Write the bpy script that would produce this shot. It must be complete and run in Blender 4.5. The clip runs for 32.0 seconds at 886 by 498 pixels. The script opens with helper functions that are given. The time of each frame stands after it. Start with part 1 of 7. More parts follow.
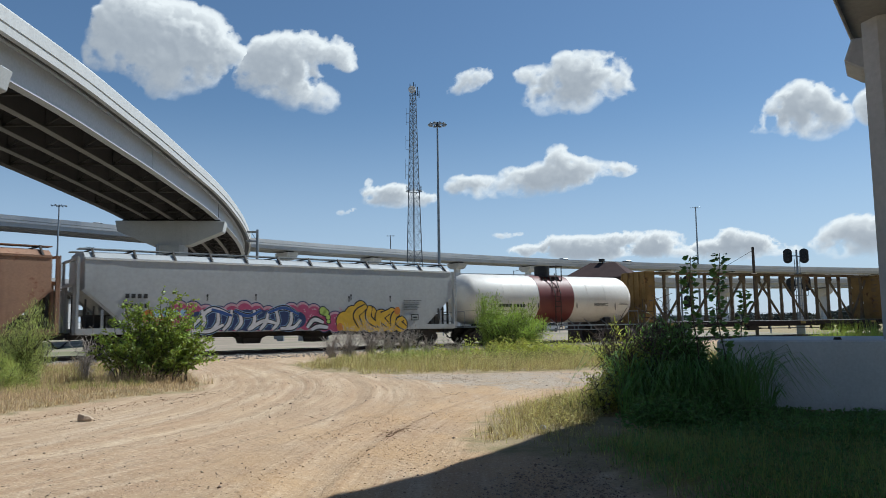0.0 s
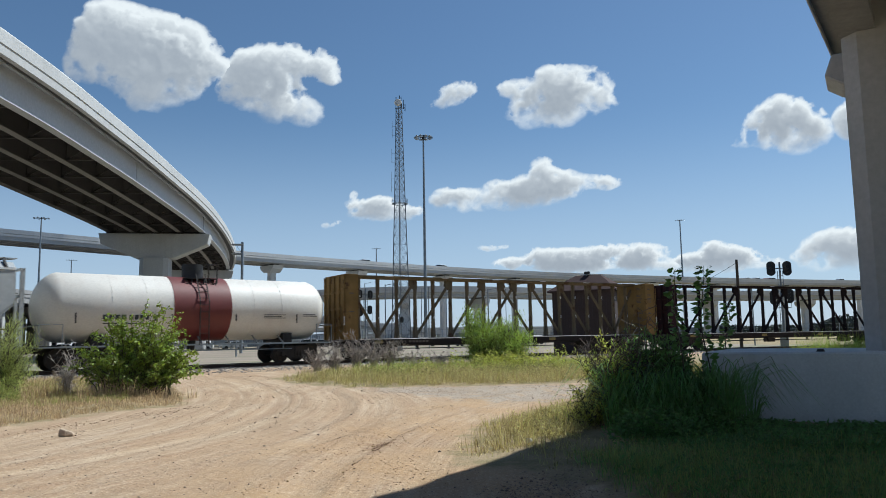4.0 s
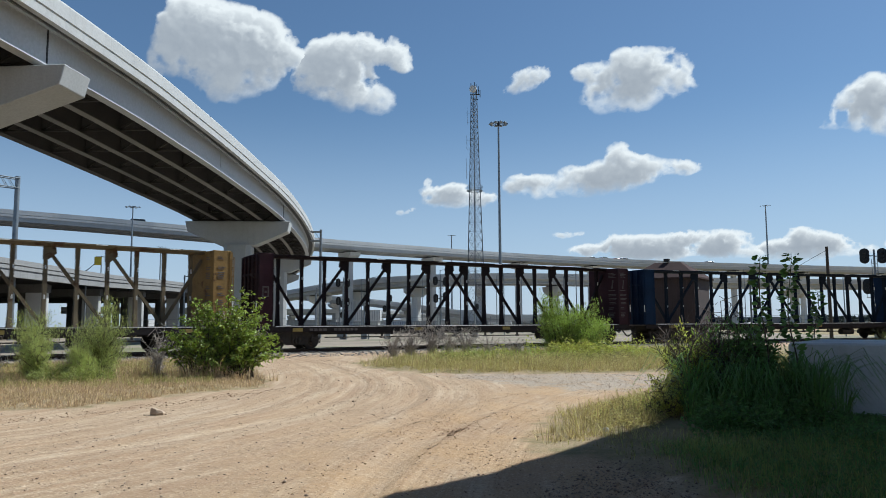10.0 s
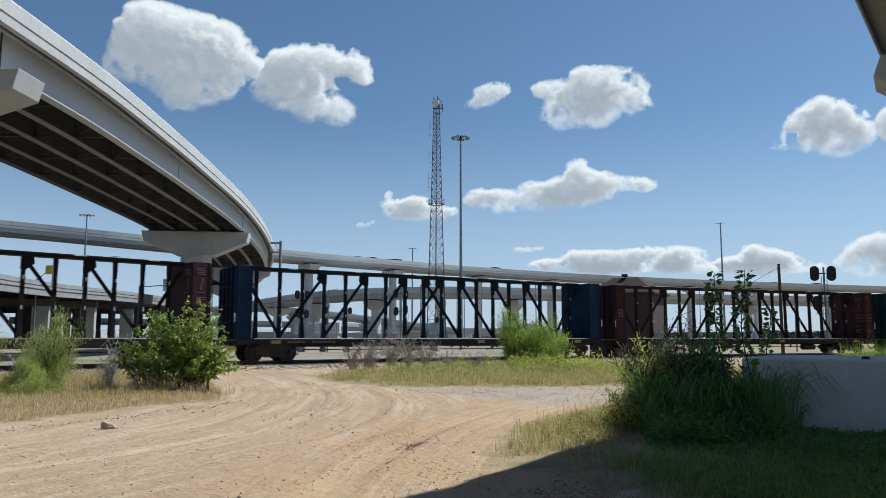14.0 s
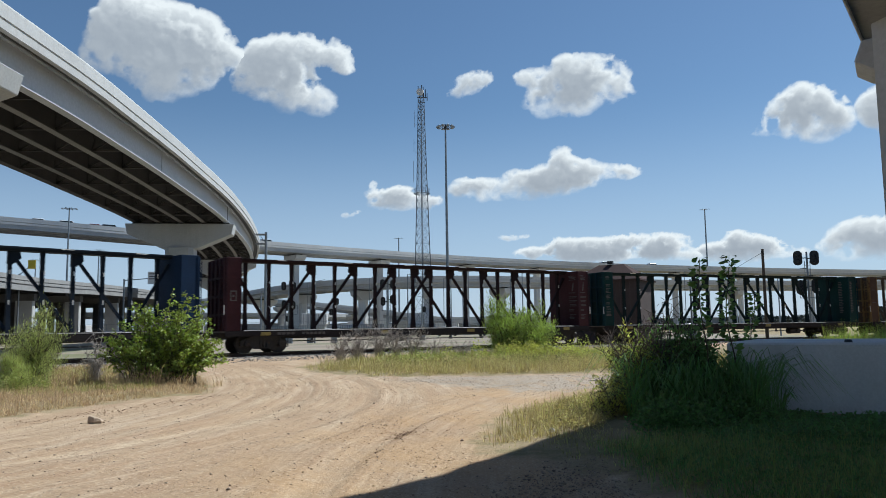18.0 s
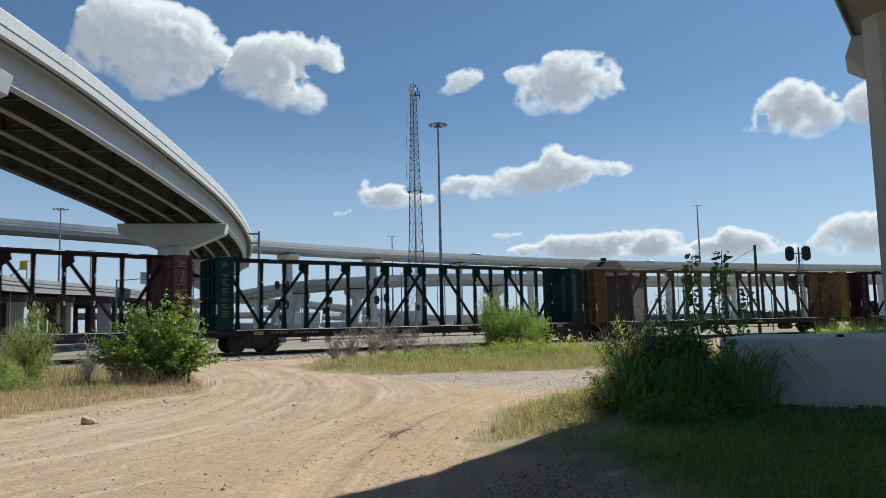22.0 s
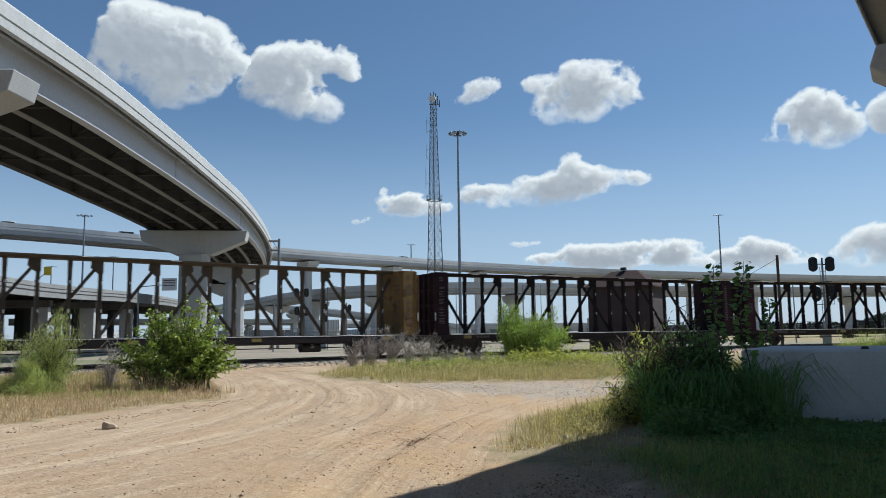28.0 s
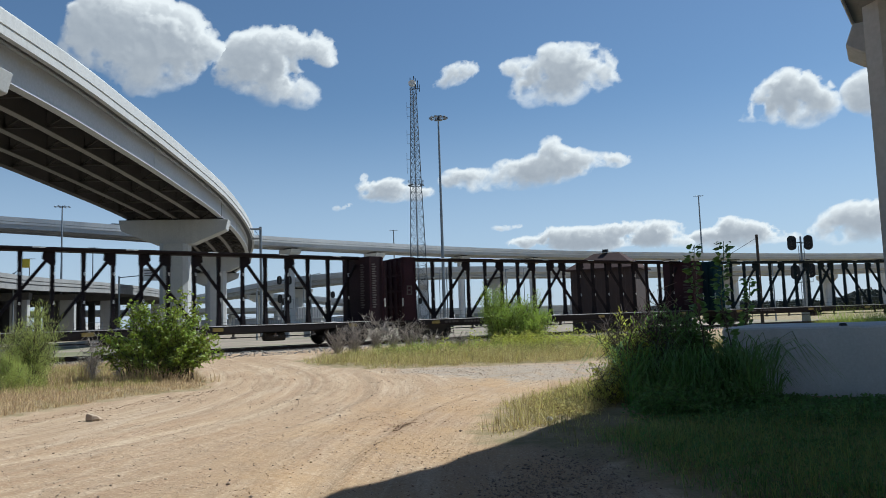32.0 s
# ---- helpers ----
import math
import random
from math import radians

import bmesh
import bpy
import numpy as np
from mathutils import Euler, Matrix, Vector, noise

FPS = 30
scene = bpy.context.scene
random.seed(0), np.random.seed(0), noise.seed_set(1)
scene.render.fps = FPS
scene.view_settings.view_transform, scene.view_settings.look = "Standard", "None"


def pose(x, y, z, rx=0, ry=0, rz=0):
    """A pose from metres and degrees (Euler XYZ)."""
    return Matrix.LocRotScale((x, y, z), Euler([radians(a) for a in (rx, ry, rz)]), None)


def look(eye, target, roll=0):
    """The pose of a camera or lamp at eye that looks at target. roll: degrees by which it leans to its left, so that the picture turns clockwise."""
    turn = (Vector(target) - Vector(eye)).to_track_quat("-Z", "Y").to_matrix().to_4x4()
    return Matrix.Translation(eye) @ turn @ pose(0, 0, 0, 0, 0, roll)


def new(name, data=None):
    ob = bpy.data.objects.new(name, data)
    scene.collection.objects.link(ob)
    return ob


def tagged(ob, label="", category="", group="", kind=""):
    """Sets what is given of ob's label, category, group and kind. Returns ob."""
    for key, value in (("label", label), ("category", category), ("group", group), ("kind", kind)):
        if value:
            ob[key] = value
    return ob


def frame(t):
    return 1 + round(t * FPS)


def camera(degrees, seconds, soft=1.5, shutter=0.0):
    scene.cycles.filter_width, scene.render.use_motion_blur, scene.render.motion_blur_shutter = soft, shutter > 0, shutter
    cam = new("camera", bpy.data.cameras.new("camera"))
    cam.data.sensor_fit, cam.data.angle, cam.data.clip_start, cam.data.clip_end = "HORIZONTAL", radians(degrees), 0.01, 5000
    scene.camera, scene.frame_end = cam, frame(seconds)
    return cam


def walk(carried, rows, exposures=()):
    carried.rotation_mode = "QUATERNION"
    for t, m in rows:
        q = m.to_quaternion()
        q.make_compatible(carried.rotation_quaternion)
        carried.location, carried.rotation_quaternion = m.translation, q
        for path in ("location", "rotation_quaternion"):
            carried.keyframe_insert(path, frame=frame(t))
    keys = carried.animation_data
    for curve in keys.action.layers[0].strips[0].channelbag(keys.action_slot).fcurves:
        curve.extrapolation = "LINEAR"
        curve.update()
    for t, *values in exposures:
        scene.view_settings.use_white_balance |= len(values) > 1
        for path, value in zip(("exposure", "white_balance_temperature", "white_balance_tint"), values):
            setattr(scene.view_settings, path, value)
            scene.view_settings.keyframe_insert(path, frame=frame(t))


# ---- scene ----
# ---- camera: held in the hand under the overpass, turning a little ----
cam = camera(61.0, 32.0, soft=0.5, shutter=0.35)
EYE = (0.0, 0.0, 1.6)
# seconds, tilt, lean, turn
PATH = [
    (0, 95.75, 0.80, 0.54), (0.5, 95.71, 0.92, 0.76), (1, 95.81, 0.88, 0.74), (1.5, 96.02, 0.84, 0.55), (2, 96.24, 0.85, 0.22),
    (2.5, 96.45, 0.93, -0.13), (3, 96.57, 0.95, -0.37), (3.5, 96.62, 0.96, -0.55), (5.5, 97.06, 0.69, -0.17), (6, 97.12, 0.62, -0.01),
    (6.5, 97.12, 0.61, 0.04), (7, 97.04, 0.66, -0.00), (7.5, 96.92, 0.68, 0.02), (8, 96.75, 0.71, 0.30), (8.5, 96.48, 0.68, 1.00),
    (9, 96.13, 0.66, 2.28), (9.5, 95.83, 0.56, 3.81), (10, 95.77, 0.34, 5.16), (10.5, 96.01, 0.13, 5.60), (11, 96.53, 0.12, 5.10),
    (11.5, 97.11, 0.15, 3.94), (12, 97.50, 0.21, 2.81), (12.5, 97.51, 0.17, 2.19), (13, 97.20, 0.05, 2.10), (13.5, 96.89, -0.04, 2.15),
    (14, 96.76, -0.03, 2.13), (14.5, 96.75, 0.25, 1.94), (15, 96.78, 0.47, 1.63), (15.5, 96.67, 0.65, 1.39), (17.5, 96.05, 0.73, 1.22),
    (18, 95.94, 0.80, 1.17), (18.5, 95.84, 0.85, 1.09), (19, 95.72, 0.91, 1.00), (19.5, 95.67, 0.93, 0.96), (20, 95.61, 0.91, 0.93),
    (20.5, 95.61, 0.84, 0.87), (21, 95.68, 0.81, 0.76), (21.5, 95.78, 0.93, 0.66), (22, 95.78, 1.25, 0.71), (22.5, 95.62, 1.69, 0.98),
    (23, 95.27, 1.94, 1.27), (23.5, 94.98, 1.92, 1.52), (24, 94.82, 1.64, 1.77), (24.5, 94.91, 1.19, 2.18), (25, 95.06, 0.79, 2.82),
    (25.5, 95.26, 0.54, 3.64), (27.5, 96.52, 0.62, 2.94), (28, 96.44, 0.75, 2.11), (28.5, 96.35, 1.03, 1.67), (29, 96.24, 0.92, 1.48),
    (29.5, 96.07, 0.91, 1.45), (30, 95.81, 1.06, 1.44), (30.5, 95.61, 1.20, 1.36), (31, 95.43, 1.39, 1.21), (31.5, 95.28, 1.73, 1.06),
    (32, 95.27, 1.88, 0.90),
]
walk(cam, [(t, pose(*EYE, a, b, c)) for t, a, b, c in PATH], [(0.0, 0.22, 6000, 4), (32.0, 0.22, 6000, 4)])

# ---- light: high sun ahead to the right, clear blue sky ----
SUN_AZ, SUN_EL = radians(58), radians(52)
world = bpy.data.worlds.new("world")
scene.world = world
world.use_nodes = True
wn, wl = world.node_tree.nodes, world.node_tree.links
sky = wn.new("ShaderNodeTexSky")
sky.sky_type, sky.sun_disc = "NISHITA", False
sky.sun_elevation, sky.sun_rotation = SUN_EL, SUN_AZ
sky.air_density, sky.dust_density, sky.ozone_density = 1.0, 0.3, 2.5
haze = wn.new("ShaderNodeMix")
haze.data_type, haze.blend_type = "RGBA", "MULTIPLY"
haze.inputs[0].default_value = 1.0
haze.inputs[7].default_value = (0.93, 1.0, 1.055, 1)
wl.new(sky.outputs[0], haze.inputs[6])
# pale haze low over the horizon
where, split, low = wn.new("ShaderNodeTexCoord"), wn.new("ShaderNodeSeparateXYZ"), wn.new("ShaderNodeMapRange")
low.interpolation_type = "SMOOTHSTEP"
for i, v in enumerate((0.0, 0.30, 0.68, 0.0)):
    low.inputs[i + 1].default_value = v
wl.new(where.outputs["Generated"], split.inputs[0])
wl.new(split.outputs[2], low.inputs[0])
pale = wn.new("ShaderNodeMix")
pale.data_type = "RGBA"
pale.inputs[7].default_value = (6.6, 7.8, 10.0, 1)
wl.new(low.outputs[0], pale.inputs[0])
wl.new(haze.outputs[2], pale.inputs[6])
wl.new(pale.outputs[2], wn["Background"].inputs[0])
wn["Background"].inputs[1].default_value = 0.068
sun_data = bpy.data.lights.new("sun", "SUN")
sun_data.energy, sun_data.angle, sun_data.color = 4.9, radians(0.53), (1.0, 0.975, 0.94)
sun_dir = Vector((math.sin(SUN_AZ) * math.cos(SUN_EL), math.cos(SUN_AZ) * math.cos(SUN_EL), math.sin(SUN_EL)))
new("sun", sun_data).matrix_world = look(sun_dir * 200, (0, 0, 0))


# ---- materials ----
def mat(name, col, col2=None, scale=1.5, rough=0.8, metal=0.0, bump=0.15, fine=30.0, streak=None, streak_amount=0.5,
        spread=0.12, leaf=0.0, island=0.0, rust=None, rust_at=0.62, spec=0.5):
    """A node material: two tones by a coarse noise, fine grain, vertical streaks, patches of rust, fine relief."""
    m = bpy.data.materials.new(name)
    m.use_nodes = True
    n, k = m.node_tree.nodes, m.node_tree.links
    b = n["Principled BSDF"]
    tc = n.new("ShaderNodeTexCoord")

    def noise_at(s, detail=6, stretch=None, rough_=0.6):
        nz = n.new("ShaderNodeTexNoise")
        nz.inputs["Scale"].default_value, nz.inputs["Detail"].default_value = s, detail
        nz.inputs["Roughness"].default_value = rough_
        if stretch:
            mp = n.new("ShaderNodeMapping")
            mp.inputs["Scale"].default_value = stretch
            k.new(tc.outputs["Object"], mp.inputs[0])
            k.new(mp.outputs[0], nz.inputs[0])
        else:
            k.new(tc.outputs["Object"], nz.inputs[0])
        return nz

    def ramp(src, lo, hi, a=0.0, z=1.0):
        r = n.new("ShaderNodeMapRange")
        r.inputs[1].default_value, r.inputs[2].default_value = lo, hi
        r.inputs[3].default_value, r.inputs[4].default_value = a, z
        k.new(src, r.inputs[0])
        return r.outputs[0]

    def mix(fac, a, c):
        x = n.new("ShaderNodeMix")
        x.data_type = "RGBA"
        for sock, v in ((x.inputs[0], fac), (x.inputs[6], a), (x.inputs[7], c)):
            if isinstance(v, bpy.types.NodeSocket):
                k.new(v, sock)
            elif isinstance(v, (int, float)):
                sock.default_value = v
            else:
                sock.default_value = (*v, 1)
        return x.outputs[2]

    col2 = col2 or tuple(c * 0.72 for c in col)
    coarse, grain = noise_at(scale), noise_at(fine, 4)
    out = mix(ramp(coarse.outputs[0], 0.32, 0.68), col, col2)
    out = mix(ramp(grain.outputs[0], 0.3, 0.75, 0.0, 0.35), out, tuple(c * 0.6 for c in col2))
    if streak:
        st = noise_at(1.0, 5, (2.2, 2.2, 0.22))
        out = mix(ramp(st.outputs[0], 0.5, 0.75, 0.0, streak_amount), out, streak)
    if rust:
        rn = noise_at(scale * 1.7, 8, None, 0.7)
        out = mix(ramp(rn.outputs[0], rust_at, rust_at + 0.06, 0.0, 0.85), out, rust)
    if spread or island:
        hs = n.new("ShaderNodeHueSaturation")
        if island:
            g = n.new("ShaderNodeNewGeometry")
            src, amt = g.outputs["Random Per Island"], island
        else:
            g = n.new("ShaderNodeObjectInfo")
            src, amt = g.outputs["Random"], spread
        k.new(ramp(src, 0, 1, 1 - amt, 1 + amt), hs.inputs["Value"])
        if island:
            k.new(ramp(src, 0, 1, 0.485, 0.515), hs.inputs["Hue"])
        k.new(out, hs.inputs["Color"])
        out = hs.outputs[0]
    k.new(out, b.inputs["Base Color"])
    b.inputs["Metallic"].default_value = metal
    b.inputs["Specular IOR Level"].default_value = spec
    k.new(ramp(grain.outputs[0], 0.3, 0.7, max(rough - 0.1, 0.02), min(rough + 0.1, 1)), b.inputs["Roughness"])
    if bump:
        bp = n.new("ShaderNodeBump")
        bp.inputs["Strength"].default_value, bp.inputs["Distance"].default_value = bump, 0.02
        k.new(grain.outputs[0], bp.inputs["Height"])
        k.new(bp.outputs[0], b.inputs["Normal"])
    if leaf:
        tr = n.new("ShaderNodeBsdfTranslucent")
        bright = n.new("ShaderNodeHueSaturation")
        bright.inputs["Value"].default_value = 1.5
        bright.inputs["Saturation"].default_value = 1.1
        k.new(out, bright.inputs["Color"])
        k.new(bright.outputs[0], tr.inputs[0])
        ms = n.new("ShaderNodeMixShader")
        ms.inputs[0].default_value = leaf
        k.new(b.outputs[0], ms.inputs[1])
        k.new(tr.outputs[0], ms.inputs[2])
        k.new(ms.outputs[0], n["Material Output"].inputs[0])
    return m


CONCRETE = mat("concrete", (0.47, 0.475, 0.47), (0.40, 0.405, 0.40), 0.35, 0.85, bump=0.2, fine=9, streak=(0.29, 0.28, 0.27), streak_amount=0.28)
CONCRETE_PALE = mat("pale_concrete", (0.63, 0.63, 0.62), (0.55, 0.55, 0.54), 0.25, 0.85, bump=0.2, fine=7, streak=(0.36, 0.355, 0.34), streak_amount=0.22)
BLOCK = mat("painted_concrete", (0.66, 0.67, 0.68), (0.55, 0.57, 0.58), 0.9, 0.8, bump=0.25, fine=25, streak=(0.35, 0.36, 0.36), streak_amount=0.35)
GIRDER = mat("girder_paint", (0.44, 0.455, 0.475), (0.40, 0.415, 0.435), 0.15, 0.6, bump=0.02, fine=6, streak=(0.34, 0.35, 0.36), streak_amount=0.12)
# dark copy of the girder colour, standing for shade under the ramp
GIRDER_DARK = mat("shade_dark_steel", (0.08, 0.072, 0.07), (0.055, 0.05, 0.048), 0.6, 0.75, bump=0.1, fine=15)
STEEL = mat("galvanised_steel", (0.30, 0.33, 0.35), (0.20, 0.22, 0.24), 1.2, 0.45, 0.6, bump=0.05)
TOWER_STEEL = mat("dull_tower_steel", (0.13, 0.145, 0.16), (0.09, 0.10, 0.11), 1.2, 0.55, 0.4, bump=0.05)
DARK_STEEL = mat("dark_steel", (0.030, 0.032, 0.036), (0.02, 0.02, 0.022), 2.0, 0.5, 0.2, bump=0.1)
BLACK = mat("black_paint", (0.012, 0.012, 0.013), (0.02, 0.02, 0.02), 3.0, 0.55, bump=0.05)
RAIL_STEEL = mat("rail_steel", (0.09, 0.055, 0.04), (0.05, 0.035, 0.03), 2.0, 0.6, 0.5, bump=0.2)
RAIL_SHINE = mat("polished_rail", (0.55, 0.54, 0.52), (0.4, 0.39, 0.38), 2.0, 0.25, 1.0, bump=0.02)
TIE = mat("railway_sleeper", (0.10, 0.075, 0.055), (0.06, 0.05, 0.04), 3.0, 0.9, bump=0.4)
GRIME = mat("running_gear", (0.045, 0.038, 0.034), (0.025, 0.022, 0.02), 2.0, 0.75, 0.2, bump=0.3, rust=(0.12, 0.06, 0.03))
WHITE = mat("white_lettering", (0.50, 0.49, 0.47), (0.36, 0.35, 0.34), 4.0, 0.6, bump=0)
YELLOW = mat("yellow_sign", (0.75, 0.55, 0.03), (0.65, 0.46, 0.03), 4.0, 0.5, bump=0)
WOOD = mat("weathered_wood", (0.10, 0.075, 0.055), (0.06, 0.045, 0.035), 1.0, 0.9, bump=0.4, streak=(0.03, 0.025, 0.02))
HOUSE_BROWN = mat("brown_siding", (0.075, 0.048, 0.042), (0.055, 0.037, 0.033), 0.8, 0.8, bump=0.2, streak=(0.05, 0.035, 0.03))
HOUSE_ROOF = mat("brown_roof", (0.075, 0.05, 0.047), (0.055, 0.038, 0.036), 0.8, 0.95, bump=0.3, spec=0.1)
GLASS_DARK = mat("vehicle_glass", (0.02, 0.025, 0.03), (0.02, 0.025, 0.03), 1.0, 0.08, bump=0)
TYRE = mat("tyre_rubber", (0.02, 0.02, 0.02), (0.03, 0.03, 0.03), 4.0, 0.9, bump=0.2)
LONE_ROCK = mat("tan_stone", (0.50, 0.38, 0.27), (0.36, 0.27, 0.19), 6.0, 0.9, bump=0.6)
ROCK = mat("stone", (0.38, 0.29, 0.215), (0.25, 0.18, 0.13), 4.0, 0.9, bump=0.5, island=0.35)
CLOD = mat("dry_clod", (0.36, 0.235, 0.14), (0.26, 0.165, 0.10), 5.0, 0.95, bump=0.4, island=0.3)
LEAF = mat("bush_leaf", (0.32, 0.38, 0.075), (0.18, 0.25, 0.045), 0.8, 0.5, bump=0, leaf=0.36, island=0.5, fine=3)
LEAF_FINE = mat("feathery_leaf", (0.43, 0.47, 0.165), (0.32, 0.355, 0.12), 0.8, 0.7, bump=0, leaf=0.5, island=0.3, fine=3)
LEAF_BRIGHT = mat("young_leaf", (0.33, 0.41, 0.10), (0.24, 0.32, 0.07), 0.7, 0.6, bump=0, leaf=0.4, island=0.3, fine=3)
WOODS = mat("hazy_woods", (0.055, 0.07, 0.06), (0.04, 0.052, 0.045), 0.05, 0.9, bump=0, island=0.3)
LEAF_DARK = mat("weed_leaf", (0.15, 0.26, 0.075), (0.10, 0.18, 0.048), 0.8, 0.55, bump=0, leaf=0.3, island=0.35, fine=3)
HERB = mat("yellow_herb", (0.47, 0.46, 0.12), (0.32, 0.34, 0.085), 0.8, 0.6, bump=0, leaf=0.4, island=0.4, fine=3)
GRASS = mat("green_grass", (0.22, 0.245, 0.065), (0.44, 0.36, 0.165), 0.5, 0.7, bump=0, leaf=0.35, island=0.5, fine=3)
STRAW = mat("short_straw", (0.55, 0.39, 0.25), (0.44, 0.33, 0.18), 0.4, 0.85, bump=0, leaf=0.25, island=0.35, fine=3)
GRASS_DRY = mat("dry_grass", (0.50, 0.38, 0.19), (0.34, 0.30, 0.12), 0.5, 0.8, bump=0, leaf=0.3, island=0.45, fine=3)
GRASS_PALE = mat("pale_shade_grass", (0.33, 0.35, 0.11), (0.25, 0.28, 0.08), 0.5, 0.7, bump=0, leaf=0.3, island=0.4, fine=3)
GRASS_DEEP = mat("rank_grass", (0.17, 0.30, 0.085), (0.12, 0.215, 0.055), 0.5, 0.6, bump=0, leaf=0.3, island=0.35, fine=3)
TWIG = mat("dry_twig", (0.47, 0.41, 0.365), (0.33, 0.285, 0.25), 3.0, 0.9, bump=0, island=0.3)
TWIG_DARK = mat("dark_stalk", (0.15, 0.115, 0.10), (0.09, 0.07, 0.06), 3.0, 0.9, bump=0, island=0.3)
STEM = mat("woody_stem", (0.10, 0.085, 0.05), (0.07, 0.06, 0.04), 3.0, 0.9, bump=0.2)


def ground_material():
    """Dirt, gravel, turf soil and pale yard mixed by the zones of the ground."""
    m = bpy.data.materials.new("ground")
    m.use_nodes = True
    n, k = m.node_tree.nodes, m.node_tree.links
    b = n["Principled BSDF"]
    tc = n.new("ShaderNodeTexCoord")

    def nz(s, d=6, stretch=None, r=0.6):
        x = n.new("ShaderNodeTexNoise")
        x.inputs["Scale"].default_value, x.inputs["Detail"].default_value, x.inputs["Roughness"].default_value = s, d, r
        if stretch:
            mp = n.new("ShaderNodeMapping")
            mp.inputs["Scale"].default_value = stretch
            mp.inputs["Rotation"].default_value = (0, 0, radians(-35))
            k.new(tc.outputs["Object"], mp.inputs[0])
            k.new(mp.outputs[0], x.inputs[0])
        else:
            k.new(tc.outputs["Object"], x.inputs[0])
        return x.outputs[0]

    def rg(src, lo, hi, a=0.0, z=1.0):
        r = n.new("ShaderNodeMapRange")
        for i, v in enumerate((lo, hi, a, z)):
            r.inputs[i + 1].default_value = v
        k.new(src, r.inputs[0])
        return r.outputs[0]

    def mx(fac, a, c):
        x = n.new("ShaderNodeMix")
        x.data_type = "RGBA"
        for sock, v in ((x.inputs[0], fac), (x.inputs[6], a), (x.inputs[7], c)):
            if isinstance(v, bpy.types.NodeSocket):
                k.new(v, sock)
            elif isinstance(v, (int, float)):
                sock.default_value = v
            else:
                sock.default_value = (*v, 1)
        return x.outputs[2]

    def zone(name):
        a = n.new("ShaderNodeAttribute")
        a.attribute_name = name
        add = n.new("ShaderNodeMath")
        add.operation = "ADD"
        k.new(a.outputs["Fac"], add.inputs[0])
        k.new(rg(nz(1.6, 8), 0.3, 0.7, -0.28, 0.28), add.inputs[1])
        return rg(add.outputs[0], 0.35, 0.65)

    grain, pebble = nz(22, 6), nz(7, 8, None, 0.7)
    dirt = mx(rg(nz(0.28, 5), 0.35, 0.65), (0.455, 0.325, 0.205), (0.385, 0.265, 0.165))
    dirt = mx(rg(nz(0.5, 5, (3.2, 0.32, 1)), 0.5, 0.66, 0, 0.55), dirt, (0.56, 0.45, 0.33))
    dirt = mx(rg(nz(0.9, 6, (3.0, 0.5, 1)), 0.56, 0.68, 0, 0.5), dirt, (0.33, 0.22, 0.145))
    dirt = mx(rg(pebble, 0.58, 0.68, 0, 0.55), dirt, (0.25, 0.20, 0.155))
    dirt = mx(rg(grain, 0.35, 0.7, 0, 0.35), dirt, (0.27, 0.20, 0.14))
    # tyre tracks along both ways
    def attr(key):
        a = n.new("ShaderNodeAttribute")
        a.attribute_name = key
        return a.outputs["Fac"]

    def tracks(key, across, along, detail):
        comb = n.new("ShaderNodeCombineXYZ")
        k.new(attr(key), comb.inputs[0])
        k.new(attr("lane_v"), comb.inputs[1])
        mp = n.new("ShaderNodeMapping")
        mp.inputs["Scale"].default_value = (across, along, 1)
        k.new(comb.outputs[0], mp.inputs[0])
        tr = n.new("ShaderNodeTexNoise")
        tr.inputs["Scale"].default_value, tr.inputs["Detail"].default_value = 1.0, detail
        k.new(mp.outputs[0], tr.inputs[0])
        return tr.outputs[0]

    def blended(across, along, detail):
        x = n.new("ShaderNodeMix")
        k.new(attr("fork_in"), x.inputs[0])
        k.new(tracks("lane_u", across, along, detail), x.inputs[2])
        k.new(tracks("fork_u", across, along, detail), x.inputs[3])
        return x.outputs[0]

    wide, narrow, hair = blended(1.7, 0.13, 5), blended(6.0, 0.2, 4), blended(19.0, 0.6, 3)
    dirt = mx(rg(wide, 0.52, 0.66, 0, 0.4), dirt, (0.59, 0.46, 0.31))
    dirt = mx(rg(wide, 0.47, 0.34, 0, 0.45), dirt, (0.385, 0.25, 0.145))
    dirt = mx(rg(narrow, 0.53, 0.62, 0, 0.55), dirt, (0.345, 0.225, 0.14))
    dirt = mx(rg(narrow, 0.46, 0.36, 0, 0.3), dirt, (0.61, 0.48, 0.345))
    dirt = mx(rg(hair, 0.54, 0.64, 0, 0.42), dirt, (0.33, 0.22, 0.14))
    # browner earth where wheels turn off
    turned = n.new("ShaderNodeMath")
    turned.operation = "MULTIPLY"
    k.new(attr("fork_in"), turned.inputs[0])
    k.new(rg(nz(0.7, 6), 0.4, 0.6, 0.1, 0.7), turned.inputs[1])
    dirt = mx(turned.outputs[0], dirt, (0.44, 0.285, 0.15))
    # crumbs and grit
    crumb = n.new("ShaderNodeTexVoronoi")
    crumb.inputs["Scale"].default_value = 15
    k.new(tc.outputs["Object"], crumb.inputs["Vector"])
    patchy = n.new("ShaderNodeMath")
    patchy.operation = "MULTIPLY"
    k.new(rg(crumb.outputs["Distance"], 0.30, 0.16), patchy.inputs[0])
    k.new(rg(nz(0.8, 7), 0.45, 0.62, 0.05, 0.75), patchy.inputs[1])
    dirt = mx(patchy.outputs[0], dirt, (0.25, 0.17, 0.115))
    dirt = mx(rg(nz(48, 3), 0.5, 0.66, 0, 0.5), dirt, (0.29, 0.205, 0.14))
